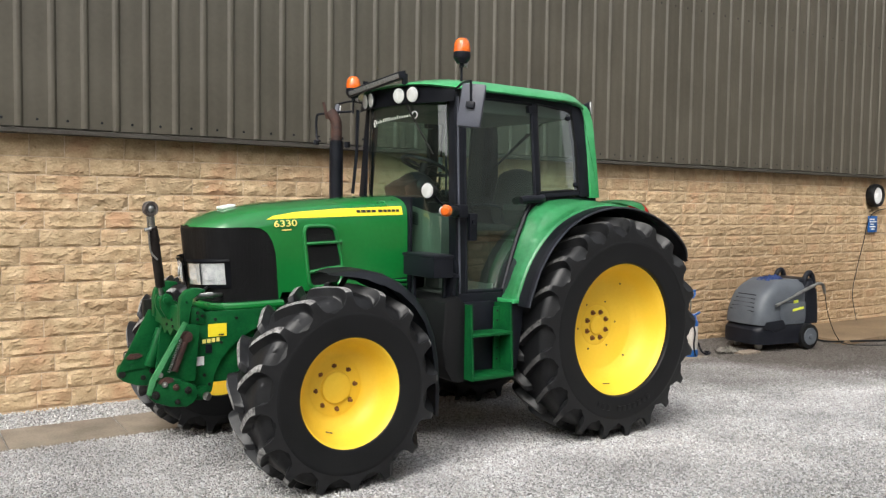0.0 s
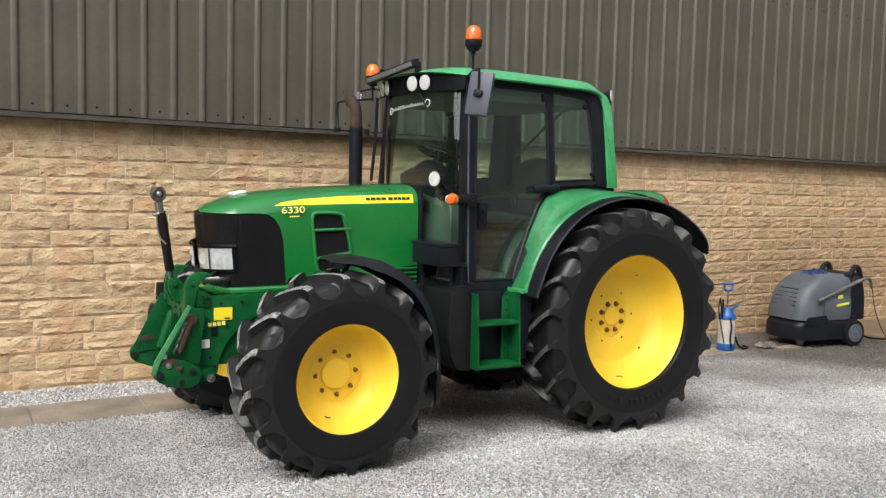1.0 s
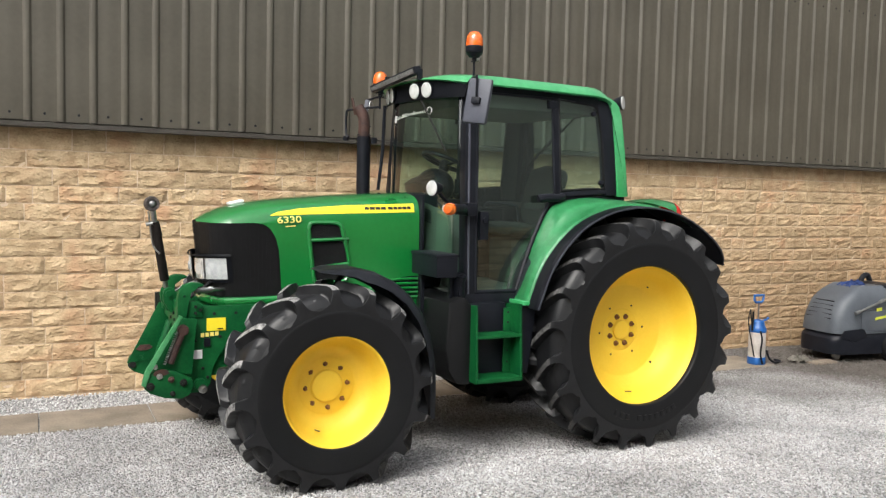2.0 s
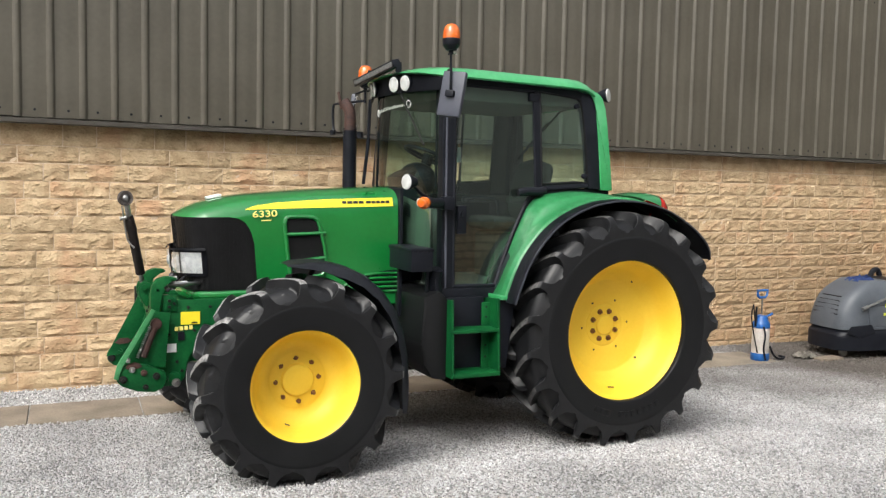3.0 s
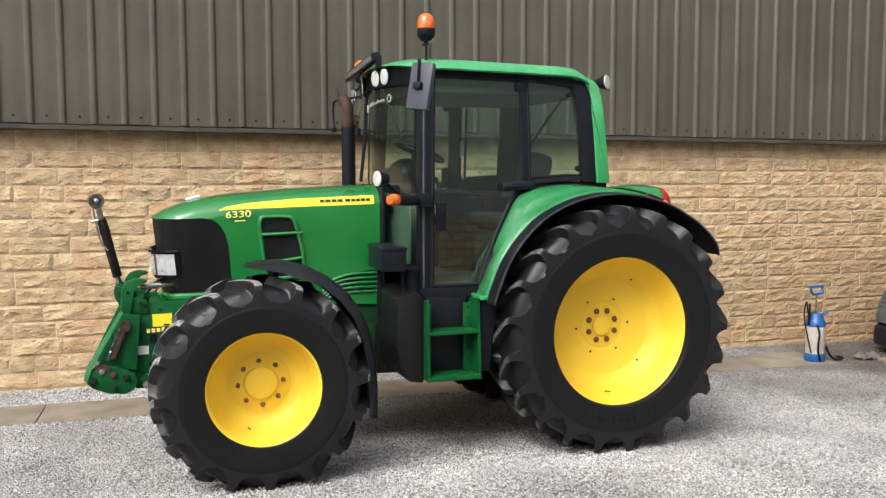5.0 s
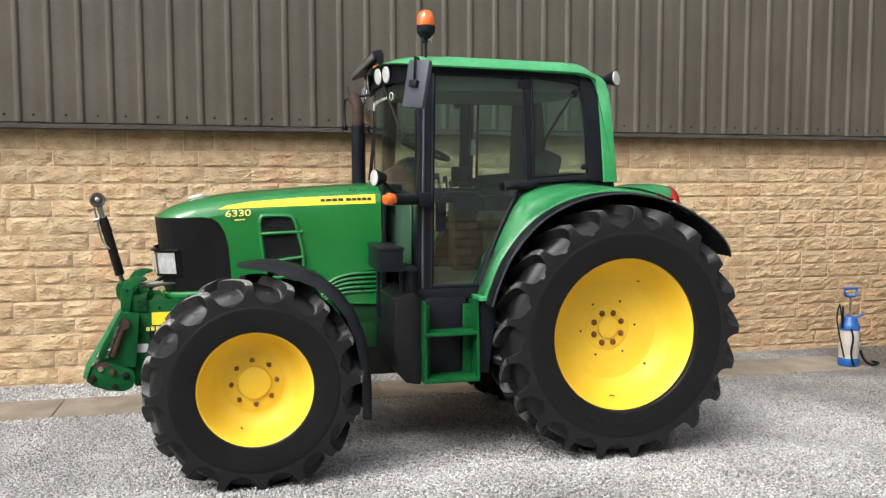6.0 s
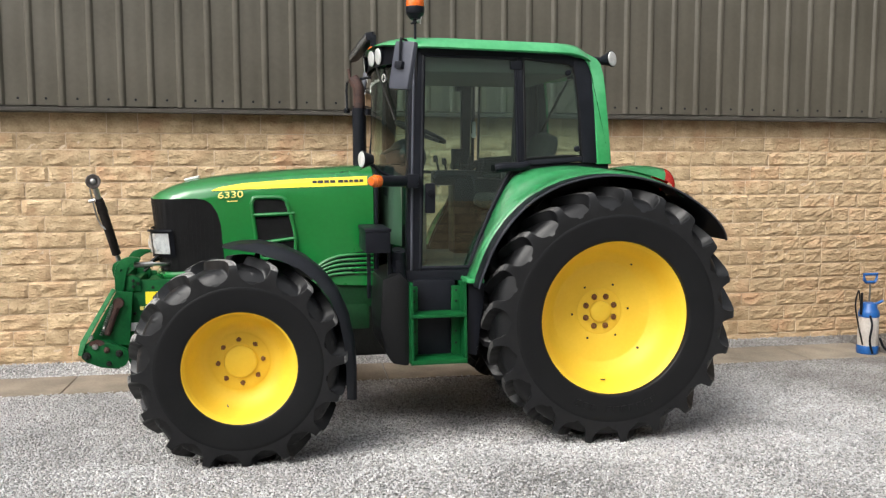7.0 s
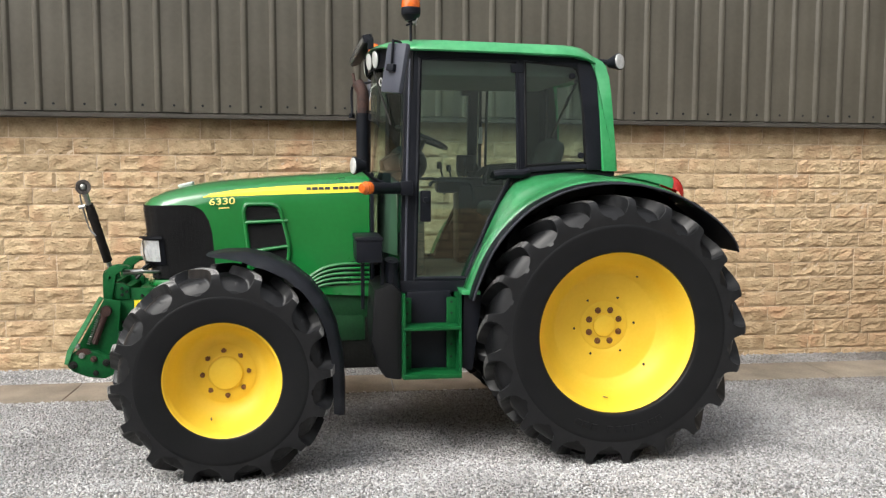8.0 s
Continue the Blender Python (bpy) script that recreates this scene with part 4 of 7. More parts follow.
# grille: black mesh under the hood's front, with headlamps let into its corners
def grille_point(u, v):
    z = 1.14 + 0.485 * v
    s = 2 * u - 1
    side, d = (-1 if s < 0 else 1), abs(s)
    if d < 0.5:
        a = d / 0.5
        x = 1.982
        for _ in range(30):
            if half_width(x) >= 0.355 * a:
                break
            x += 0.006
        w = min(half_width(x), 0.355 * a)
    else:
        x = 2.14 + (2.49 - 2.14) * (d - 0.5) / 0.5
        w = half_width(x)
    lean = 0.05 * (1 - v) * max(0.0, 1 - (x - 1.98) / 0.4)
    return (x + lean + 0.004, MID + side * max(0.0, w * (1.0 - 0.02 * (1 - v)) - 0.008), z)


bm = bmesh.new()
add_sheet(bm, grille_point, 60, 10)
grille = part("grille", bm, MESH, tractor, "black perforated nose grille", 50)


for k in range(44):
    bm = bmesh.new()
    u = 0.06 + 0.88 * k / 43
    mid = Vector((2.45, MID, 1.4))
    line = [Vector(grille_point(u, 0.03 + 0.93 * v / 6)) for v in range(7)]
    add_tube(bm, [p + (p - mid).normalized() * 0.001 for p in line], 0.0011, 5)
    part("grille_bar", bm, MESH, grille)


def nose_x(out):
    x = 1.982
    while half_width(x) < out and x < 2.3:
        x += 0.002
    return x


for side in (-1, 1):
    def lamp(u, v, grow=0.0, proud=0.0, side=side):
        out = 0.07 + (0.322 - 0.07) * u
        x = nose_x(min(out, 0.35)) + 0.046 * max(0.0, u) ** 3
        return Vector((x - proud * (1 - 0.5 * u) + 0.012 * (1 - v), MID + side * (out + proud * (0.2 + 0.8 * u)), 1.243 + 0.138 * v + 0.014 * u))
    bm = bmesh.new()
    add_sheet(bm, lambda u, v: lamp(-0.06 + 1.11 * u, -0.16 + 1.36 * v, proud=0.006), 20, 8, 0.02)
    shell = part("headlamp", bm, BLACK, tractor, "clear rectangular headlamp in a black surround")
    bm = bmesh.new()
    add_sheet(bm, lambda u, v: lamp(u, v, proud=0.012), 20, 6)
    part("reflector", bm, CHROME, shell, "bright faceted reflector")
    for u in (0.3, 0.76):
        bm = bmesh.new()
        at = lamp(u, 0.5, proud=0.014)
        way = (lamp(u, 0.5, proud=0.03) - lamp(u, 0.5, proud=0.0)).normalized()
        add_cyl(bm, at - way * 0.004, at + way * 0.004, 0.034, 0.04, 18)
        part("lamp_bowl", bm, CHROME, shell)
    bm = bmesh.new()
    add_tube(bm, [lamp(0.55, v / 4, proud=0.018) for v in range(5)], 0.005, 5)
    part("lamp_divider", bm, GUARD, shell)
    for u in (0.1, 0.42, 0.5):
        bm = bmesh.new()
        add_tube(bm, [lamp(u, 0.08 + 0.84 * v / 4, proud=0.018) for v in range(5)], 0.0035, 5)
        part("reflector_rib", bm, CHROME, shell)
    bm = bmesh.new()
    add_sheet(bm, lambda u, v: lamp(u, v, proud=0.022), 20, 6)
    part("lens", bm, CLEAR, shell).visible_shadow = False
    bm = bmesh.new()
    add_sheet(bm, lambda u, v: lamp(-0.05 + 1.1 * u, 1.1 + 0.1 * v, proud=0.03 - 0.01 * v), 12, 2, 0.012)
    part("eyebrow", bm, BLACK, shell)

# ---- cab ----
def cab_y(z, side=-1):
    """The cab's side leans in a little towards the roof."""
    return MID + side * (0.745 - 0.125 * (z - 1.15) / 1.4)


def side_panel(points, inner, outer, side=-1, bevel=0.006):
    bm = bmesh.new()
    lo = [bm.verts.new((x, cab_y(z, side) + side * outer, z)) for x, z in points]
    hi = [bm.verts.new((x, cab_y(z, side) - side * inner, z)) for x, z in points]
    faces = [bm.faces.new(lo), bm.faces.new(hi[::-1])]
    for i in range(len(lo)):
        j = (i + 1) % len(lo)
        faces.append(bm.faces.new((lo[j], lo[i], hi[i], hi[j])))
    if bevel:
        bmesh.ops.bevel(bm, geom=list({e for f in faces for e in f.edges}), offset=bevel, segments=2, affect="EDGES", profile=0.6)
    return bm


cab = part("cab_frame", add_box(bmesh.new(), 3.66, 4.98, MID - 0.7, MID + 0.7, 1.06, 1.13, 0.02), BLACK, tractor, "black cab frame with large tinted windows")
DOOR = [(3.75, 1.168), (4.08, 1.168), (4.155, 1.345), (4.235, 1.53), (4.315, 1.685), (4.39, 1.82), (4.437, 1.87), (4.432, 2.558), (3.80, 2.565)]
QUARTER = [(4.484, 1.885), (4.75, 1.905), (4.885, 1.91), (4.872, 2.3), (4.852, 2.46), (4.838, 2.51), (4.8, 2.535), (4.484, 2.556)]
for side in (-1, 1):
    # posts and rails
    part("front_post", side_panel([(3.655, 1.1), (3.745, 1.1), (3.79, 2.56), (3.77, 2.64), (3.71, 2.62)], 0.07, 0.015, side), BLACK, cab)
    # a paler tube laid on the post to draw its bluish sky highlight
    bm = bmesh.new()
    add_tube(bm, [(3.69, cab_y(1.16, side) + side * 0.016, 1.16), (3.708, cab_y(1.8, side) + side * 0.017, 1.8), (3.735, cab_y(2.56, side) + side * 0.016, 2.56)], 0.0085, 8)
    part("post_strip", bm, MIRROR_SHELL, cab, "blue-grey strip that draws the sky highlight up the front post")
    if side > 0:
        part("middle_post", side_panel([(4.335, 1.7), (4.405, 1.7), (4.405, 2.57), (4.33, 2.57)], 0.05, 0.012, side), BLACK, cab)
        part("post_hinge", side_panel([(4.27, 2.43), (4.34, 2.43), (4.34, 2.5), (4.27, 2.5)], 0.07, -0.02, side, 0.01), BLACK, cab)
        part("corner_trim", side_panel([(4.75, 1.8), (4.9, 1.8), (4.89, 2.5), (4.76, 2.5)], 0.08, -0.03, side, 0.02), SEAT, cab, "dark inner corner trim")
    else:
        part("middle_post", side_panel([(4.44, 1.85), (4.476, 1.87), (4.476, 2.57), (4.436, 2.57)], 0.03, 0.012, side), BLACK, cab)
        part("post_hinge", side_panel([(4.395, 2.485), (4.47, 2.485), (4.475, 2.54), (4.39, 2.545)], 0.02, 0.022, side, 0.008), BLACK, cab)
    part("top_rail", side_panel([(3.77, 2.572), (4.48, 2.565), (4.79, 2.54), (4.835, 2.515), (4.88, 2.56), (4.85, 2.63), (3.75, 2.64)], 0.06, 0.012, side), BLACK, cab)
    part("rear_post", side_panel([(4.89, 1.86), (4.994, 1.86), (4.984, 2.2), (4.968, 2.45), (4.95, 2.54), (4.92, 2.585), (4.87, 2.6), (4.83, 2.53), (4.858, 2.44), (4.88, 2.2)], 0.05, 0.014, side), BLACK, cab)
    part("sill", side_panel([(3.64, 1.085), (4.1, 1.085), (4.15, 1.155), (3.65, 1.158)], 0.06, 0.02, side), BLACK, cab)
    part("waist_rail", side_panel([(4.38, 1.7), (4.47, 1.85), (4.95, 1.87), (4.95, 1.905), (4.75, 1.9), (4.46, 1.88), (4.4, 1.83)], 0.04, 0.008, side), BLACK, cab)
    part("waist_panel", side_panel([(4.4, 1.56), (4.432, 1.69), (4.475, 1.86), (5.085, 1.865), (5.095, 1.6)], 0.05, -0.012, side), BLACK, cab)
    # door: a slim dark frame round one pane
    outline = [Vector((x, cab_y(z, side) + side * 0.004, z)) for x, z in DOOR]
    bm = bmesh.new()
    add_tube(bm, rounded(outline + outline[:1], 1), 0.016, 6)
    door = part("door", bm, BLACK, tractor, "glazed cab door with a black frame, shut")
    bm = bmesh.new()
    bm.faces.new([bm.verts.new((x, cab_y(z, side), z)) for x, z in DOOR])
    part("door_pane", bm, GLASS, door, "tinted door pane")
    bm = bmesh.new()
    y = cab_y(1.65, side)
    add_box(bm, 3.79, 3.86, min(y, y + side * 0.03), max(y, y + side * 0.03), 1.53, 1.73, 0.012)
    add_cyl(bm, (3.825, y + side * 0.02, 1.67), (3.825, y + side * 0.045, 1.67), 0.02, 0.018, 12)
    part("door_latch", bm, BLACK, door, "black door latch")
    bm = bmesh.new()
    add_tube(bm, [(3.86, y - side * 0.05, 1.76), (3.9, y - side * 0.06, 1.785), (4.1, y - side * 0.06, 1.78), (4.14, y - side * 0.05, 1.74), (4.15, y - side * 0.05, 1.66)], 0.011, 8, 4)
    part("door_grab_rail", bm, BLACK, door)
    # quarter window
    outline = [Vector((x, cab_y(z, side) + side * 0.002, z)) for x, z in QUARTER]
    bm = bmesh.new()
    bm.faces.new([bm.verts.new((x, cab_y(z, side), z)) for x, z in QUARTER])
    quarter = part("quarter_window", bm, GLASS, tractor, "tinted rear quarter window")
    bm = bmesh.new()
    add_tube(bm, outline + outline[:1], 0.011, 6)
    part("window_seal", bm, RUBBER, quarter)
    for x, z in ((4.8, 2.47), (4.855, 1.955)):
        bm = bmesh.new()
        y = cab_y(z, side)
        add_cyl(bm, (x, y - side * 0.005, z), (x, y + side * 0.018, z), 0.022, 0.018, 12, 0.003)
        part("window_hinge", bm, BLACK, quarter)
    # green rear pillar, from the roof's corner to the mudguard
    part("rear_pillar", side_panel([(4.99, 1.85), (5.097, 1.85), (5.08, 2.05), (5.058, 2.35), (5.044, 2.47), (5.03, 2.535), (5.0, 2.57), (4.93, 2.605), (4.86, 2.612), (4.915, 2.585), (4.945, 2.54), (4.963, 2.45), (4.98, 2.2)], 0.03, 0.024, side, 0.014), SKY_GREEN, tractor, "green rear cab pillar", 20)
    part("pillar_lining", side_panel([(4.955, 1.85), (5.06, 1.85), (5.04, 2.05), (5.01, 2.35), (4.98, 2.55), (4.94, 2.58), (4.955, 2.2)], 0.12, -0.032, side, 0.0), BLACK, cab)
    # the hand hold where the door meets the mudguard
    bm = bmesh.new()
    y = cab_y(1.83, side)
    add_tube(bm, [(4.27, y + side * 0.035, 1.825), (4.33, y + side * 0.045, 1.835), (4.44, y + side * 0.045, 1.835), (4.49, y + side * 0.02, 1.845)], 0.03, 10, 3)
    part("door_handle", bm, BLACK, door, "black door handle")

# windscreen and rear window
def screen(u, v):
    s = 2 * u - 1
    z = 1.25 + 1.36 * v
    return (3.515 + 0.02 * v + 0.215 * abs(s) ** 2.2, MID + s * (0.69 - 0.06 * v), z)


bm = bmesh.new()
add_sheet(bm, screen, 24, 6)
windscreen = part("windscreen", bm, SCREEN_GLASS, tractor, "curved tinted windscreen with a white web address strip", 60)
for s in (0, 1):
    bm = bmesh.new()
    add_tube(bm, [screen(s, k / 6) for k in range(7)], 0.014, 6)
    part("screen_seal", bm, RUBBER, windscreen)
bm = bmesh.new()
add_tube(bm, [Vector(screen(0.07, 0.44 + 0.09 * k)) + Vector((0.012, 0.0, 0)) for k in range(7)], 0.009, 6)
part("screen_frame", bm, BLACK, windscreen)
bm = bmesh.new()
add_tube(bm, [Vector(screen(0.93, 0.44 + 0.09 * k)) + Vector((0.012, 0.0, 0)) for k in range(7)], 0.02, 6)
part("screen_frame", bm, BLACK, windscreen)
# unreadable address on the glass as a row of plain pale bars between two rings
for u0 in (0.658, 0.25):
    bm = bmesh.new()
    ring = [Vector(screen(u0 + 0.018 * math.cos(a), 0.85 + 0.065 * (0.666 - u0) + 0.019 * math.sin(a))) - Vector((0.005, 0, 0)) for a in (2 * math.pi * k / 16 for k in range(17))]
    add_tube(bm, ring, 0.0032, 5)
    part("screen_ring", bm, DECAL_WHITE, windscreen)
rng = random.Random(5)
for k in range(17):
    u0 = 0.63 - 0.0212 * k
    tall = rng.choice((0.013, 0.013, 0.02))
    bm = bmesh.new()
    add_sheet(bm, lambda u, v: Vector(screen(u0 - 0.0135 * u, 0.843 + 0.065 * (0.666 - u0) + tall * v)) - Vector((0.004, 0, 0)), 2, 1)
    part("screen_mark", bm, DECAL_PALE, windscreen)
bm = bmesh.new()
add_tube(bm, [Vector(screen(0.32, 0.97)) - Vector((0.03, 0, 0)), Vector(screen(0.27, 0.9)) - Vector((0.03, 0, 0)), Vector(screen(0.12, 0.66)) - Vector((0.02, 0, 0))], 0.007, 6)
part("wiper", bm, DARK, windscreen, "black windscreen wiper")
bm = bmesh.new()
add_sheet(bm, lambda u, v: (5.0 + 0.04 * (1 - abs(2 * u - 1) ** 2) + 0.05 * (1 - v), MID + (2 * u - 1) * 0.56, 1.5 + 1.05 * v), 10, 3)
part("rear_window", bm, GLASS, tractor, "tinted rear window")
bm = bmesh.new()
add_tube(bm, [(4.985, 5.97, 2.5), (4.985, 6.25, 2.345), (4.985, 6.46, 2.23)], 0.009, 6)
add_box(bm, 4.96, 5.0, 5.93, 6.0, 2.47, 2.53, 0.01)
rear_wiper = part("rear_wiper", bm, BLACK, tractor, "black rear window wiper")
bm = bmesh.new()
add_tube(bm, [(4.99, 6.2, 2.395), (4.99, 6.5, 2.215), (4.99, 6.8, 2.03)], 0.011, 6)
part("wiper_blade", bm, RUBBER, rear_wiper)

# roof: a rounded shell, lower at the back
def roof_ring(z, inset, n=40):
    out = []
    x0, x1, w, r = 3.60 + inset, 5.045 - inset, 0.7 - inset, 0.16
    for k in range(n):
        a = 2 * math.pi * k / n
        c, s = math.cos(a), math.sin(a)
        px = (abs(c) ** 0.32) * (1 if c > 0 else -1)
        py = (abs(s) ** 0.32) * (1 if s > 0 else -1)
        x = (x0 + x1) / 2 + (x1 - x0) / 2 * px
        y = MID + w * py
        bow = -0.10 * (1 - (py * py)) if px < 0 and inset < 0.5 else 0.0
        thin = 0.05 * smooth(0.0, 1.0, (3.8 - x) / 0.2) * (1 - abs(py) ** 2.5) * max(0.0, (2.69 - z) / 0.078)
        fall = 0.1 * max(0.0, (x - 4.74) / 0.305) ** 2.4
        out.append((x + bow * abs(px), y, z + thin - fall - 0.028 * (x - 3.6) / 1.4 - 0.02 * py * py * (inset > 0.05)))
    return out


bm = bmesh.new()
rings = [[bm.verts.new(p) for p in roof_ring(z, i, 80)] for z, i in ((2.615, 0.03), (2.612, 0.004), (2.622, -0.006), (2.64, 0.002), (2.664, 0.022), (2.686, 0.05), (2.703, 0.09), (2.715, 0.15), (2.728, 0.3), (2.735, 0.5))]
for a, b in zip(rings, rings[1:]):
    for i in range(80):
        bm.faces.new((a[i], a[(i + 1) % 80], b[(i + 1) % 80], b[i]))
bm.faces.new(rings[0][::-1])
bm.faces.new(rings[-1])
roof = part("roof", bm, SKY_GREEN, tractor, "green moulded cab roof", 40)
bm = bmesh.new()
add_box(bm, 3.72, 4.9, MID - 0.56, MID + 0.56, 2.465, 2.6, 0.03)
part("roof_lining", bm, LINING, roof, "grey roof lining")
bm = bmesh.new()
add_sheet(bm, lambda u, v: (3.52 + 0.02 * v + 0.16 * abs(2 * u - 1) ** 2.4 - 0.01, MID + (2 * u - 1) * 0.67, 2.52 + (0.15 - 0.07 * abs(2 * u - 1) ** 4) * v), 20, 3, 0.03)
part("visor", bm, BLACK, roof, "black lamp visor under the roof's front edge")
for dy in (-0.28, 0.3):
    bm = bmesh.new()
    add_box(bm, 3.49, 3.53, MID + dy - 0.012, MID + dy + 0.012, 2.66, 2.74, 0.004)
    part("bar_bracket", bm, BLACK, roof)


def round_lamp(name, at, way, r, parent, label, lens=LENS_WHITE, depth=0.055):
    """A round work lamp that points along way."""
    at, way = Vector(at), Vector(way).normalized()
    bm = bmesh.new()
    add_cyl(bm, at - way * depth, at - way * 0.012, r * 0.55, r * 0.98, 20)
    add_cyl(bm, at - way * 0.014, at, r, r * 1.03, 20, 0.004)
    body = part(name, bm, BLACK, parent, label)
    bm = bmesh.new()
    add_cyl(bm, at - way * 0.002, at + way * 0.006, r * 0.95, r * 0.88, 20, 0.003)
    part("lens", bm, lens, body, "frosted pale lens")
    return body


for y, x in ((5.785, 3.535), (5.925, 3.505), (6.335, 3.505), (6.475, 3.535)):
    round_lamp("roof_lamp", (x, y, 2.585), (-1, -0.25 if y < MID else 0.2, -0.08), 0.06, roof, "round white roof work lamp")
bm = bmesh.new()
tilt = Matrix.Translation((3.46, 6.18, 2.69)) @ Euler((radians(-7), radians(-14), radians(6.5))).to_matrix().to_4x4()
add_box(bm, -0.028, 0.028, -0.345, 0.345, -0.028, 0.028, 0.006, tilt)
for k in range(9):
    add_box(bm, 0.026, 0.04, -0.335, 0.335, -0.026 + 0.0062 * k, -0.023 + 0.0062 * k, 0, tilt)
led = part("light_bar", bm, BLACK, roof, "slim black LED light bar across the roof's front")
bm = bmesh.new()
add_box(bm, -0.032, -0.027, -0.325, 0.325, -0.017, 0.017, 0.002, tilt)
part("light_bar_lens", bm, surface("grey_led_lens", (0.1, 0.1, 0.1), (0.2, 0.2, 0.2), rough=0.15, fine=200.0, scale=60.0), led, "dark glossy lens")

# beacons
def beacon(x, y, z):
    bm = bmesh.new()
    add_cyl(bm, (x, y, z - 0.17), (x, y, z - 0.06), 0.009, 0.009, 8)
    add_cyl(bm, (x, y, z - 0.07), (x, y, z - 0.045), 0.016, 0.016, 10)
    add_tube(bm, [(x - 0.028, y - 0.02, z - 0.075), (x + 0.0, y, z - 0.065), (x + 0.034, y - 0.015, z - 0.045)], 0.007, 6)
    pole = part("beacon", bm, BLACK, roof, "amber flashing beacon on a short black stem")
    bm = bmesh.new()
    add_cyl(bm, (x + 0.012, y - 0.012, z - 0.058), (x + 0.03, y - 0.02, z - 0.05), 0.012, 0.009, 8)
    add_tube(bm, [(x + 0.032, y - 0.02, z - 0.075), (x + 0.03, y - 0.022, z - 0.052), (x + 0.04, y - 0.022, z - 0.03)], 0.005, 6)
    part("wing_nut", bm, STEEL, pole, "bright wing nut")
    bm = bmesh.new()
    add_cyl(bm, (x, y, z - 0.045), (x, y, z - 0.01), 0.034, 0.06, 20)
    add_cyl(bm, (x, y, z - 0.01), (x, y, z + 0.035), 0.06, 0.063, 20, 0.004)
    part("beacon_base", bm, BLACK, pole)
    bm = bmesh.new()
    prof = [(0.06, 0.03), (0.06, 0.055), (0.057, 0.085), (0.05, 0.11), (0.036, 0.127), (0.018, 0.135), (0.0, 0.137)]
    rings = [[bm.verts.new((x + r * math.cos(a), y + r * math.sin(a), z + h)) for a in (2 * math.pi * k / 24 for k in range(24))] for r, h in prof[:-1]]
    tip = bm.verts.new((x, y, z + prof[-1][1]))
    for a, b in zip(rings, rings[1:]):
        for i in range(24):
            bm.faces.new((a[i], a[(i + 1) % 24], b[(i + 1) % 24], b[i]))
    for i in range(24):
        bm.faces.new((rings[-1][i], rings[-1][(i + 1) % 24], tip))
    part("beacon_lens", bm, AMBER, pole, "orange plastic dome")


beacon(3.737, 5.455, 2.835)
beacon(3.6, 6.79, 2.69)

# near and far mirrors on their arms
def mirror(side):
    y = MID + side * 0.97
    bm = bmesh.new()
    back = Matrix.Translation((3.612, y, 2.462)) @ Euler((radians(6) * side * -1, radians(7), radians(38 if side < 0 else -38))).to_matrix().to_4x4()
    add_box(bm, -0.022, 0.022, -0.085, 0.085, -0.15, 0.15, 0.02, back)
    shell = part("mirror", bm, MIRROR_SHELL, tractor, "large black wing mirror")
    bm = bmesh.new()
    add_box(bm, 0.0225, 0.0245, -0.074, 0.074, -0.135, 0.135, 0.0, back)
    part("mirror_glass", bm, MIRROR, shell, "mirror glass")
    bm = bmesh.new()
    add_tube(bm, [back @ Vector((-0.035, 0.02, 0.158)), back @ Vector((-0.035, 0, 0.02)), back @ Vector((-0.02, 0, 0.0))], 0.008, 6)
    add_box(bm, -0.05, -0.015, -0.03, 0.03, -0.025, 0.02, 0.008, back)
    add_tube(bm, [back @ Vector((-0.035, 0.02, 0.158)), (3.66, MID + side * 0.8, 2.635), (3.71, MID + side * 0.62, 2.6)], 0.009, 6, 3)
    part("mirror_arm", bm, BLACK, shell)


mirror(-1)
mirror(1)

# front work lamps and indicators on stalks at the front posts
for side in (-1, 1):
    def spot(x, y, z, side=side):
        return Vector((x, MID + side * (MID - y), z))
    bm = bmesh.new()
    add_tube(bm, [spot(3.70, 5.44, 1.745), spot(3.6, 5.335, 1.745), spot(3.455, 5.205, 1.75)], 0.036, 14, 3)
    add_box(bm, *sorted((3.66, 3.74)), *sorted((spot(0, 5.35, 0).y, spot(0, 5.43, 0).y)), 1.7, 1.79, 0.01)
    arm = part("indicator", bm, BLACK, tractor, "amber indicator lamp on a black stalk")
    bm = bmesh.new()
    add_cyl(bm, spot(3.46, 5.21, 1.75), spot(3.43, 5.185, 1.75), 0.04, 0.041, 18, 0.004)
    add_cyl(bm, spot(3.43, 5.185, 1.75), spot(3.405, 5.166, 1.75), 0.039, 0.029, 18, 0.006)
    part("indicator_lens", bm, AMBER, arm, "amber lens")
    bm = bmesh.new()
    add_cyl(bm, spot(3.422, 5.2, 1.752), spot(3.398, 5.2, 1.752), 0.031, 0.024, 16, 0.006)
    part("position_lens", bm, LENS_WHITE, arm, "clear lens")
    # rear work lamp under the roof's back corner
    rear = round_lamp("rear_work_lamp", spot(5.165, 5.62, 2.585), (0.75, 1.0 * side, 0.12), 0.056, tractor, "small rear work lamp with a clear face", depth=0.085)
    bm = bmesh.new()
    add_tube(bm, [spot(5.02, 5.7, 2.595), spot(5.11, 5.69, 2.585)], 0.018, 8)
    part("bracket", bm, BLACK, rear)
    if side > 0:
        continue
    lamp_ob = round_lamp("work_lamp", spot(3.365, 5.315, 1.885), (-1, 0.3 * side, 0), 0.055, tractor, "round white work lamp on a stalk", depth=0.075)
    bm = bmesh.new()
    add_tube(bm, [spot(3.42, 5.33, 1.86), spot(3.5, 5.36, 1.8), spot(3.6, 5.38, 1.76)], 0.012, 6, 3)
    part("stalk", bm, BLACK, lamp_ob)

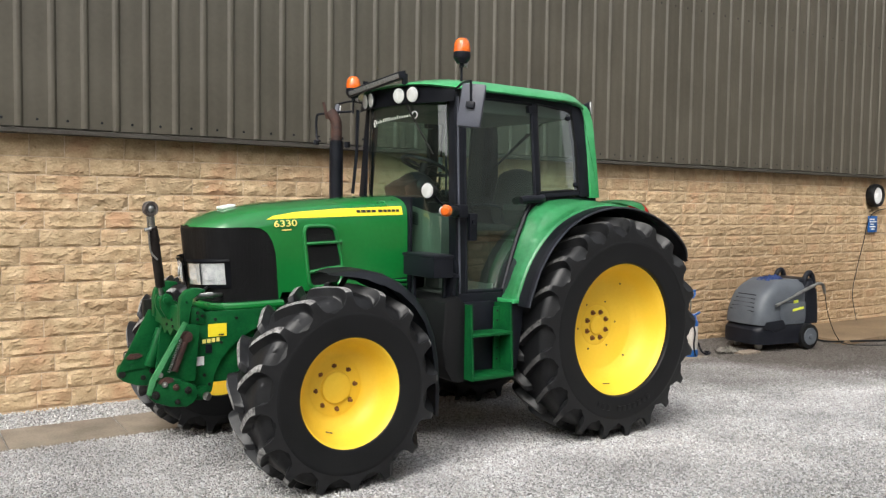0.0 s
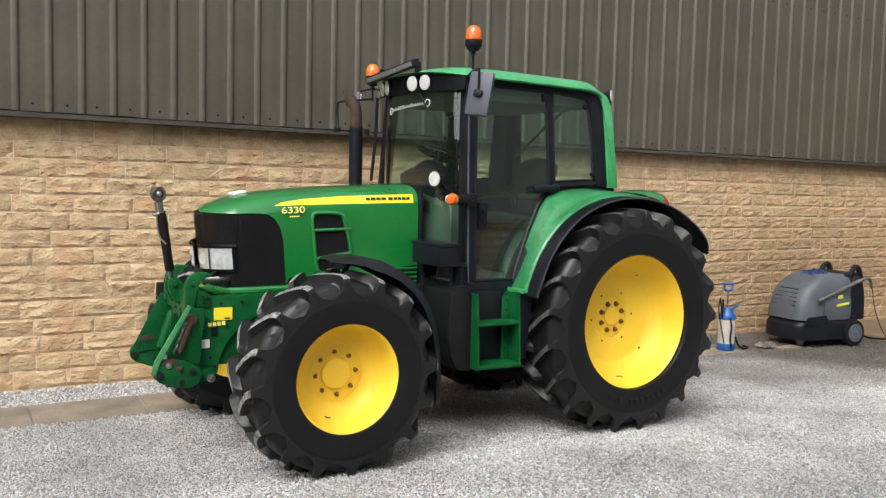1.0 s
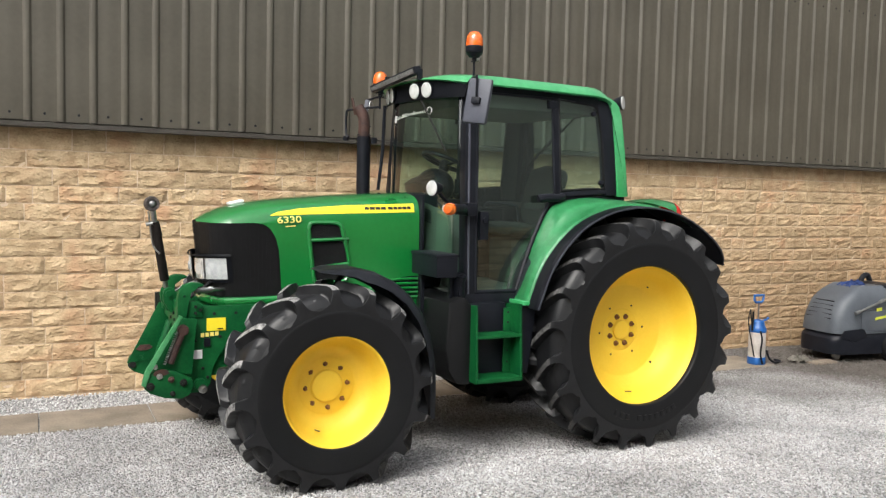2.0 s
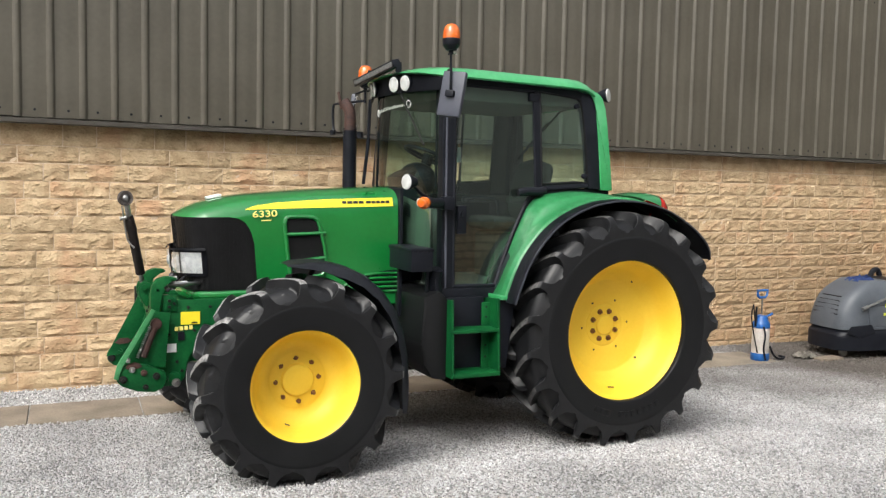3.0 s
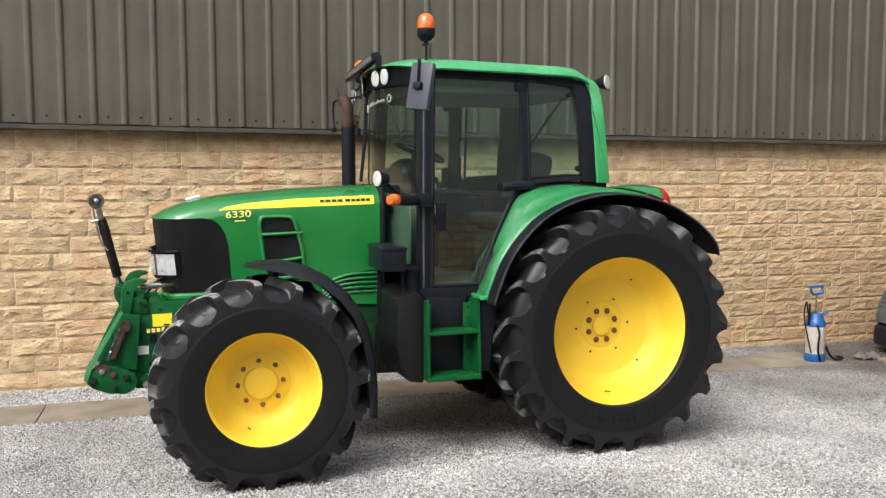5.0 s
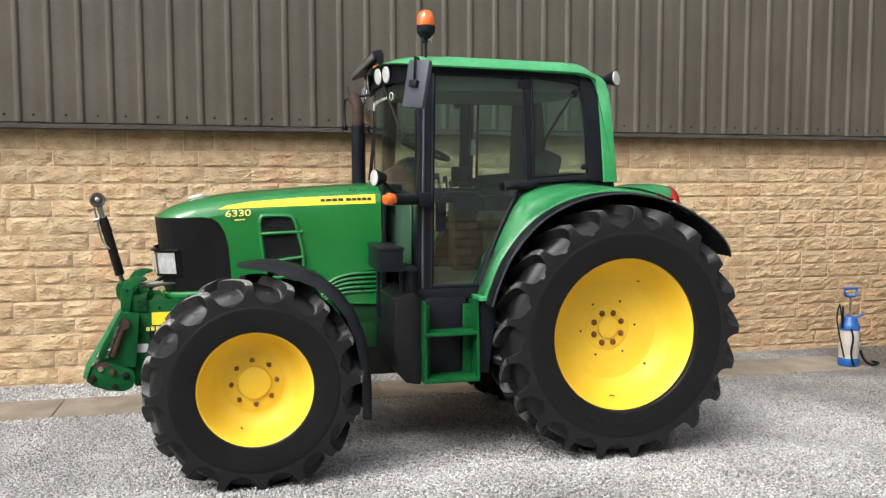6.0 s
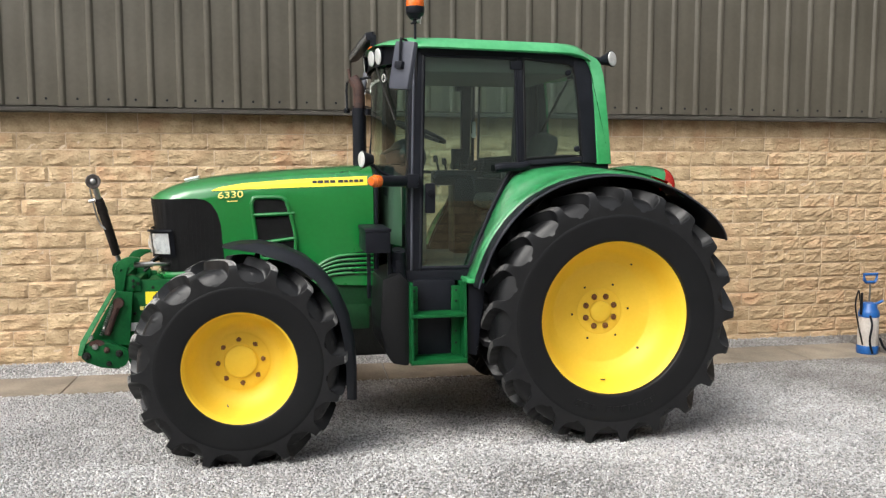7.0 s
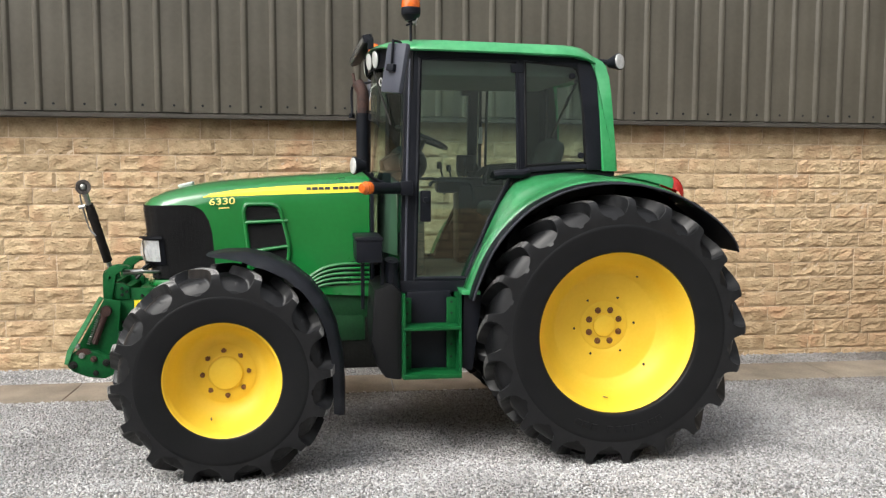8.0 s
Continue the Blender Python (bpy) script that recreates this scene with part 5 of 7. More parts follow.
# ---- rear mudguards ----
AXLE = Vector((4.985, 0.85))
ARC = [(166, 0.978), (158, 0.975), (148, 0.984), (138, 0.988), (126, 0.993), (114, 0.985), (100, 0.974), (88, 0.968), (76, 0.967), (66, 0.972), (56, 0.975)]


def arc(a, dr):
    r = along([(-x, y) for x, y in ARC], -a) + dr
    return AXLE.x + r * math.cos(radians(a)), AXLE.y + r * math.sin(radians(a))


for side in (-1, 1):
    def guard(u, v, side=side):
        a = 165.5 - 109.5 * u
        w, drop = along([(0, 0.66), (0.45, 0.84), (0.75, 0.9), (0.9, 0.945), (1.0, 0.955)], v), along([(0, 0.004), (0.5, 0.0), (0.75, -0.004), (0.88, -0.014), (1.0, -0.036)], v)
        # towards the cab the crown swells up into a corner beside the door
        swell = along([(-166, -0.02), (-158, -0.025), (-147, -0.025), (-138, 0.005), (-130, 0.05), (-122, 0.1), (-117, 0.09), (-110, 0.06), (-100, 0.03), (-88, 0.0)], -a)
        x, z = arc(a, drop + swell * (1 - smooth(0.1, 0.8, v)))
        inner = 0.752 - 0.125 * (z - 1.15) / 1.4
        w = max(w, inner) if a > 95 else w
        return (x, MID + side * w, z)
    bm = bmesh.new()
    add_sheet(bm, guard, 48, 20, 0.012)
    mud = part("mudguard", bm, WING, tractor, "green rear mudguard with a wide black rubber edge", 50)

    bm = bmesh.new()
    add_box(bm, 4.02, 4.14, *sorted((MID + side * 0.955, MID + side * 0.76)), 1.088, 1.118, 0.01)
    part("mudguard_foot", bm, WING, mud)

    def lip(u, v, side=side):
        a = 166.5 - 136 * u
        w, drop = 0.95 + 0.12 * v, along([(0, -0.03), (0.2, -0.03), (0.75, -0.03), (1.0, -0.04)], v)
        base = arc(max(a, 57), drop) if a > 57 else None
        if base is None:
            r0 = 0.975 + drop
            t = (57 - a) / 26.5
            r = r0 + 0.03 * t
            base = (AXLE.x + r * math.cos(radians(a)), AXLE.y + r * math.sin(radians(a)))
            w -= 0.09 * t ** 5 * v
        return (base[0], MID + side * w, base[1])
    bm = bmesh.new()
    add_sheet(bm, lip, 56, 8, 0.012)
    edge = part("rubber_edge", bm, EDGE_RUBBER, mud, "black rubber mudguard edge", 50)
    bm = bmesh.new()
    add_tube(bm, [Vector(lip(k / 56, 1.0)) + Vector((0, side * 0.002, 0)) for k in range(57)], 0.0075, 6)
    part("edge_bead", bm, GUARD, edge)

    def liner(u, v, side=side):
        a = 165 - 134 * u
        x, z = arc(a, -0.016) if a > 56 else (AXLE.x + 0.958 * math.cos(radians(a)), AXLE.y + 0.958 * math.sin(radians(a)))
        if v > 0.8 and a > 60:
            x, z = AXLE.x + (x - AXLE.x) * 0.975, AXLE.y + (z - AXLE.y) * 0.975
        return (x, MID + side * (0.65 + 0.37 * v), z)
    bm = bmesh.new()
    add_sheet(bm, liner, 40, 8, 0.006)
    part("liner", bm, GUARD, mud)

    def apron(u, v, side=side):
        a = 56 - 25 * u
        r = 0.947 + 0.008 * u
        return (AXLE.x + r * math.cos(radians(a)), MID + side * (0.62 + 0.4 * v - 0.03 * u * v), AXLE.y + r * math.sin(radians(a)))
    bm = bmesh.new()
    add_sheet(bm, apron, 14, 6, 0.012)
    part("rear_flap", bm, GUARD, mud)
    def inner_wall(u, v, side=side):
        x, z = arc(max(165 - 135 * u, 56), -0.004) if 165 - 135 * u >= 56 else (AXLE.x + 0.95 * math.cos(radians(165 - 135 * u)), AXLE.y + 0.95 * math.sin(radians(165 - 135 * u)))
        low = along([(0, 0.9), (0.6, 1.0), (0.75, 1.352), (1, 1.352)], u)
        return (x, MID + side * 0.64, z - max(0.0, z - low) * v)
    bm = bmesh.new()
    add_sheet(bm, inner_wall, 40, 4, 0.012)
    part("inner_wall", bm, GUARD, mud)
    # tail lamp
    bm = bmesh.new()
    def hump(u, v, side=side):
        a = 86 - 20 * u
        x, z = arc(a, 0.004 + 0.088 * math.sin(math.pi * v) ** 0.6 * u ** 0.8)
        return (x, MID + side * (0.68 + 0.25 * v), z)
    add_sheet(bm, hump, 10, 10, 0.01)
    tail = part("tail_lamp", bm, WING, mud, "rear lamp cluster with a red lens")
    bm = bmesh.new()

    def red(u, v, side=side):
        x, z = arc(66, 0.004 + 0.088 * math.sin(math.pi * v) ** 0.6)
        return (x + 0.075 * math.sin(u * math.pi / 2), MID + side * (0.7 + 0.22 * v), z - 0.085 * (1 - math.cos(u * math.pi / 2)) - 0.004 * u)
    add_sheet(bm, red, 8, 8, 0.008)
    part("tail_lens", bm, RED, tail, "red lens")

# ---- steps, tank, exhaust and chassis ----
for side in (-1, 1):
    def ys(a, b, side=side):
        return sorted((MID + side * (MID - a), MID + side * (MID - b)))
    bm = bmesh.new()
    add_box(bm, 3.69, 3.985, *ys(5.335, 5.5), 0.58, 1.1, 0.03)
    steps_ob = part("access_steps", bm, BLACK, tractor, "green steel access steps with black infill")
    for x0, x1 in ((3.655, 3.672), (4.005, 4.022)):
        bm = bmesh.new()
        pts = [(5.16, 0.57), (5.40, 0.57), (5.44, 1.08), (5.195, 1.10)]
        a = [bm.verts.new((x0, MID + side * (MID - y), z)) for y, z in pts]
        b = [bm.verts.new((x1, MID + side * (MID - y), z)) for y, z in pts]
        bm.faces.new(a)
        bm.faces.new(b[::-1])
        for i in range(4):
            bm.faces.new((a[i], a[(i + 1) % 4], b[(i + 1) % 4], b[i]))
        part("side_plate", bm, GREEN_WORN, steps_ob, "green side plate")
    for x0, x1 in ((3.672, 3.72), (3.945, 4.005)):
        bm = bmesh.new()
        add_box(bm, x0, x1, *ys(5.30, 5.315), 0.6, 1.06, 0.004)
        part("step_cheek", bm, GREEN_WORN, steps_ob)
        for z in (0.68, 0.76, 0.96, 1.03):
            bm = bmesh.new()
            y = ys(5.30, 5.30)[0]
            add_cyl(bm, ((x0 + x1) / 2, y, z), ((x0 + x1) / 2, y + side * 0.003, z), 0.008, 0.008, 8)
            part("cheek_hole", bm, DARK, steps_ob)
    for z, y in ((0.572, 5.15), (0.872, 5.17)):
        bm = bmesh.new()
        add_box(bm, 3.66, 4.018, *ys(y, y + 0.2), z, z + 0.03 if z < 0.7 else z + 0.022, 0.006)
        part("tread", bm, GREEN_WORN, steps_ob)
    # fuel tank and battery box ahead of the steps
    bm = bmesh.new()
    add_prism(bm, [(3.47, 0.8), (3.49, 0.66), (3.55, 0.56), (3.66, 0.54), (3.66, 1.1), (3.6, 1.16), (3.48, 1.12)], *ys(5.25, 5.85), 0.03)
    part("fuel_tank", bm, RUBBER, tractor, "black moulded fuel tank")
    bm = bmesh.new()
    add_tube(bm, [(3.655, ys(5.37, 5.37)[0], 0.55), (3.65, ys(5.37, 5.37)[0], 0.9), (3.6, ys(5.35, 5.35)[0], 1.2), (3.6, ys(5.32, 5.32)[0], 1.3)], 0.044, 14, 3)
    part("tank_post", bm, BLACK, tractor)
    bm = bmesh.new()
    add_prism(bm, [(3.62, 0.55), (4.1, 0.62), (4.16, 0.9), (4.1, 1.08), (3.62, 1.08)], *ys(5.5, 5.9), 0.02)
    part("side_tank", bm, RUBBER, tractor)
    # dark mudguard stay panel between the steps and the rear tyre
    bm = bmesh.new()
    add_prism(bm, [(4.03, 0.62), (4.1, 0.6), (4.16, 1.08), (4.04, 1.1)], *ys(5.22, 5.5), 0.012)
    part("step_shield", bm, BLACK, tractor)
# toolbox beside the bonnet, near side
bm = bmesh.new()
add_box(bm, 3.375, 3.535, 5.235, 5.63, 1.29, 1.45, 0.012)
toolbox = part("toolbox", bm, BLACK, tractor, "black plastic toolbox on a bracket")
bm = bmesh.new()
add_box(bm, 3.37, 3.54, 5.23, 5.635, 1.425, 1.445, 0.004)
part("toolbox_lid", bm, BLACK, toolbox)
for x, y in ((3.42, 5.56), (3.53, 5.34), (3.58, 5.3)):
    bm = bmesh.new()
    add_box(bm, x, x + 0.025, y, y + 0.025, 0.95, 1.3, 0.004)
    part("toolbox_bracket", bm, BLACK, toolbox)
bm = bmesh.new()
add_box(bm, 3.495, 3.52, MID - 0.395, MID + 0.395, 1.0, 1.84, 0.01)
part("bulkhead", bm, BLACK, tractor, "black bulkhead behind the bonnet")

# exhaust stack, far front corner of the cab
bm = bmesh.new()
add_cyl(bm, (3.52, 6.93, 1.15), (3.52, 6.93, 2.3), 0.056, 0.056, 24)
for k in range(22):
    z = 1.85 + 0.022 * k
    for a in (0.3, 0.9, -0.4, -1.1, 2.6, 3.4):
        add_cyl(bm, (3.52 + 0.05 * math.cos(a), 6.93 + 0.05 * math.sin(a), z), (3.52 + 0.0585 * math.cos(a), 6.93 + 0.0585 * math.sin(a), z), 0.006, 0.006, 5)
exhaust = part("exhaust", bm, BLACK, tractor, "black perforated exhaust stack with a rusty pipe")
bm = bmesh.new()
add_tube(bm, [(3.52, 6.93, 2.3), (3.52, 6.93, 2.42), (3.51, 6.94, 2.48), (3.48, 6.97, 2.54)], 0.047, 16, 4)
part("tail_pipe", bm, RUST, exhaust, "rusty brown tail pipe")
bm = bmesh.new()
add_tube(bm, [(3.47, 7.0, 2.48), (3.455, 7.01, 2.56), (3.445, 7.02, 2.62)], 0.012, 6)
part("pipe_flap", bm, RUST, exhaust)
bm = bmesh.new()
add_tube(bm, [(3.58, 6.75, 1.86), (3.62, 6.76, 2.2), (3.64, 6.78, 2.55)], 0.014, 6)
add_tube(bm, [(3.44, 7.08, 2.3), (3.44, 7.13, 2.32), (3.44, 7.14, 2.5), (3.47, 7.08, 2.53), (3.6, 6.82, 2.54)], 0.011, 6, 3)
add_cyl(bm, (3.44, 7.14, 2.27), (3.44, 7.14, 2.31), 0.025, 0.025, 10)
add_cyl(bm, (3.58, 6.85, 2.24), (3.58, 6.85, 2.29), 0.025, 0.025, 10)
part("grab_rail", bm, BLACK, tractor, "black grab rail beside the exhaust")

# chassis, engine and axles
bm = bmesh.new()
add_box(bm, 2.2, 3.75, MID - 0.2, MID + 0.2, 0.62, 1.08, 0.03)
add_box(bm, 2.5, 3.4, MID - 0.28, MID + 0.28, 0.82, 1.16, 0.03)
add_box(bm, 3.0, 3.75, MID - 0.34, MID + 0.34, 0.5, 0.95, 0.05)
part("engine", bm, DARK, tractor, "dark engine and gearbox under the bonnet")
bm = bmesh.new()
add_box(bm, 3.7, 5.2, MID - 0.28, MID + 0.28, 0.52, 1.05, 0.04)
add_cyl(bm, (4.985, MID - 0.75, 0.85), (4.985, MID + 0.75, 0.85), 0.16, 0.16, 20)
part("rear_axle", bm, DARK, tractor, "dark rear axle and gearbox casing")
for s in (-1, 1):
    bm = bmesh.new()
    add_box(bm, 2.95, 3.49, MID + s * 0.33 - 0.02, MID + s * 0.33 + 0.02, 0.86, 1.05, 0.015)
    add_box(bm, 3.1, 3.46, MID + s * 0.3 - 0.05, MID + s * 0.3 + 0.05, 0.7, 0.9, 0.02)
    part("chassis_frame", bm, GREEN_DARK, tractor, "green chassis side member")
bm = bmesh.new()
add_box(bm, 2.46, 2.72, MID - 0.62, MID + 0.62, 0.56, 0.72, 0.03)
for s in (-1, 1):
    add_cyl(bm, (2.59, MID + s * 0.6, 0.652), (2.59, MID + s * 0.9, 0.652), 0.15, 0.13, 20, 0.01)
    add_cyl(bm, (2.59, MID + s * 0.72, 0.5), (2.59, MID + s * 0.72, 0.82), 0.06, 0.06, 12)
part("front_axle", bm, GREEN_WORN, tractor, "green driven front axle")

# front mudguards
for side in (-1, 1):
    def front_guard(u, v, side=side):
        line = [(2.5, 1.372), (2.6, 1.39), (2.72, 1.393), (2.86, 1.362), (2.99, 1.3), (3.1, 1.21), (3.19, 1.09), (3.25, 0.95), (3.285, 0.78), (3.297, 0.6), (3.295, 0.4)]
        k = u * 10
        i = min(9, int(k))
        x, z = (line[i][0] + (line[i + 1][0] - line[i][0]) * (k - i), line[i][1] + (line[i + 1][1] - line[i][1]) * (k - i))
        n = Vector((x - 2.59, z - 0.652)).normalized()
        bow = -0.075 * (2 * v - 1) ** 6 * min(1.0, 0.12 + u / 0.3)
        narrow = 1 - 0.55 * max(0.0, 1 - u / 0.08) ** 2
        return (x + n.x * bow, MID + side * (MID - 5.165 + 0.19 * (2 * v - 1) * narrow), z + n.y * bow)
    bm = bmesh.new()
    add_sheet(bm, front_guard, 40, 20, 0.008)
    fg = part("front_mudguard", bm, GUARD, tractor, "black plastic front mudguard", 60)
    bm = bmesh.new()
    add_tube(bm, [(2.62, MID + side * 0.72, 0.8), (2.66, MID + side * 0.74, 1.1), (2.72, MID + side * 0.9, 1.36)], 0.018, 8, 3)
    add_tube(bm, [(2.72, MID + side * 0.8, 1.37), (2.95, MID + side * 0.86, 1.3), (3.12, MID + side * 0.92, 1.12)], 0.015, 8, 3)
    part("guard_stay", bm, BLACK, fg)
    for k in range(7):
        bm = bmesh.new()
        p = Vector(front_guard(0.36 + 0.028 * k, 0.62)) + Vector((-0.012, 0, -0.014))
        add_cyl(bm, p, p + Vector((0.014, 0, 0.014)), 0.008, 0.008, 6)
        part("guard_bolt", bm, STEEL, fg)

# ---- inside the cab ----
def pad(bm, spine, half_y, thick):
    """A cushion: rounded sections set along a spine of (x, z) points, full in the middle and drawn in at both ends."""
    rings = []
    line = rounded([(x, 0, z) for x, z in spine], 4)
    for k, q in enumerate(line):
        v = k / (len(line) - 1)
        full = max(0.05, 1 - abs(2 * v - 1) ** 5) ** 0.5
        way = (line[min(k + 1, len(line) - 1)] - line[max(k - 1, 0)]).normalized()
        across = Vector((-way.z, 0, way.x))
        ring = []
        for i in range(24):
            a = 2 * math.pi * i / 24
            c, d = math.cos(a), math.sin(a)
            ring.append(bm.verts.new(Vector((q.x, MID, q.z)) + Vector((0, half_y * full * abs(c) ** 0.6 * (1 if c > 0 else -1), 0)) + across * thick * (0.4 + 0.6 * full) * abs(d) ** 0.7 * (1 if d > 0 else -1)))
        rings.append(ring)
    for a, b in zip(rings, rings[1:]):
        for i in range(24):
            bm.faces.new((a[i], a[(i + 1) % 24], b[(i + 1) % 24], b[i]))
    bm.faces.new(rings[0][::-1])
    bm.faces.new(rings[-1])
    return bm


bm = bmesh.new()
add_box(bm, 4.38, 4.72, MID - 0.18, MID + 0.18, 1.13, 1.5, 0.04)
seat = part("driver_seat", bm, SEAT, tractor, "dark cloth driver's seat")
part("seat_cushion", pad(bmesh.new(), [(4.3, 1.58), (4.5, 1.57), (4.74, 1.55)], 0.26, 0.06), SEAT, seat)
part("backrest", pad(bmesh.new(), [(4.72, 1.58), (4.77, 1.8), (4.82, 1.97), (4.85, 2.08)], 0.25, 0.065), SEAT, seat)
for s in (-1, 1):
    part("armrest", add_box(bmesh.new(), 4.42, 4.76, MID + s * 0.29 - 0.03, MID + s * 0.29 + 0.03, 1.74, 1.79, 0.02), SEAT, seat)
bm = bmesh.new()
add_box(bm, 4.2, 4.6, MID + 0.3, MID + 0.56, 1.13, 1.74, 0.05)
add_box(bm, 4.05, 4.4, MID + 0.32, MID + 0.5, 1.68, 1.8, 0.03)
console = part("side_console", bm, BLACK, tractor, "dark control console with levers")
for x, y, lean, high in ((4.1, 0.36, -0.03, 1.9), (4.17, 0.42, -0.02, 1.88), (4.26, 0.38, 0.01, 1.93), (4.34, 0.44, 0.02, 1.89), (4.43, 0.4, 0.03, 1.87)):
    bm = bmesh.new()
    add_cyl(bm, (x, MID + y, 1.77), (x + lean, MID + y, high), 0.009, 0.007, 8)
    add_cyl(bm, (x + lean, MID + y, high - 0.035), (x + lean * 1.2, MID + y, high + 0.015), 0.021, 0.017, 10, 0.005)
    part("lever", bm, BLACK, console)
bm = bmesh.new()
add_box(bm, 4.22, 4.4, MID + 0.5, MID + 0.53, 1.84, 1.97, 0.012, Matrix.Translation((4.3, MID + 0.5, 1.9)) @ Euler((0, 0, radians(25))).to_matrix().to_4x4() @ Matrix.Translation((-4.3, -MID - 0.5, -1.9)))
part("monitor", bm, BLACK, console, "dark display on the console")
bm = bmesh.new()
add_box(bm, 3.58, 3.78, MID - 0.2, MID + 0.2, 1.13, 1.86, 0.06)
add_box(bm, 3.6, 3.86, MID - 0.17, MID + 0.17, 1.8, 1.98, 0.07, Matrix.Translation((3.72, MID, 1.88)) @ Euler((0, radians(-22), 0)).to_matrix().to_4x4() @ Matrix.Translation((-3.72, -MID, -1.88)))
bmesh.ops.create_uvsphere(bm, u_segments=20, v_segments=12, radius=0.17, matrix=Matrix.Translation((3.78, MID - 0.02, 1.9)) @ Matrix.Diagonal((0.85, 1.05, 0.8, 1)))
part("dashboard", bm, BLACK, tractor, "dark dashboard pod")
wheel_m = Matrix.Translation((3.885, MID, 2.085)) @ Euler((0, radians(22), 0)).to_matrix().to_4x4()
bm = bmesh.new()
ring = [wheel_m @ Vector((0.19 * math.cos(a), 0.19 * math.sin(a), 0)) for a in (2 * math.pi * k / 28 for k in range(29))]
add_tube(bm, ring, 0.015, 8)
for a in (0.4, 2.74, 4.71):
    add_tube(bm, [wheel_m @ Vector((0, 0, -0.02)), wheel_m @ Vector((0.185 * math.cos(a), 0.185 * math.sin(a), 0))], 0.012, 6)
add_cyl(bm, wheel_m @ Vector((0, 0, -0.2)), wheel_m @ Vector((0, 0, 0.01)), 0.03, 0.045, 12)
part("steering_wheel", bm, BLACK, tractor, "black steering wheel")
bm = bmesh.new()
add_sheet(bm, lambda u, v: (3.56 + 0.1 * u, MID - 0.2 - 0.36 * u, 1.3 + 0.5 * v - 0.1 * u * v), 6, 4, 0.01)
panel = part("dash_side_panel", bm, DASH_TRIM, tractor, "grey trim panel beside the dashboard")
for k in range(6):
    bm = bmesh.new()
    add_tube(bm, [(3.575 - 0.006, MID - 0.262 - 0.03, 1.735 - 0.016 * k), (3.59 - 0.006, MID - 0.335 - 0.03, 1.715 - 0.016 * k)], 0.004, 4)
    part("air_slot", bm, BLACK, panel)
bm = bmesh.new()
add_box(bm, 3.7, 4.6, MID - 0.66, MID + 0.66, 1.132, 1.15, 0.006)
part("floor_mat", bm, TRIM, tractor, "grey cab floor mat")
bm = bmesh.new()
add_box(bm, 3.74, 3.86, MID - 0.42, MID - 0.22, 1.15, 1.72, 0.04)
part("column_cover", bm, TRIM, tractor, "pale grey moulded column cover")
bm = bmesh.new()
add_box(bm, 4.62, 4.98, MID - 0.62, MID + 0.62, 1.1, 1.5, 0.04)
part("rear_shelf", bm, BLACK, tractor)
bm = bmesh.new()
add_box(bm, 4.415, 4.438, 6.69, 6.73, 2.1, 2.19, 0.008)
add_box(bm, 4.41, 4.44, 6.695, 6.73, 2.06, 2.1, 0.006)
part("interior_tag", bm, DECAL_WHITE, tractor, "small white tag on the far cab post")

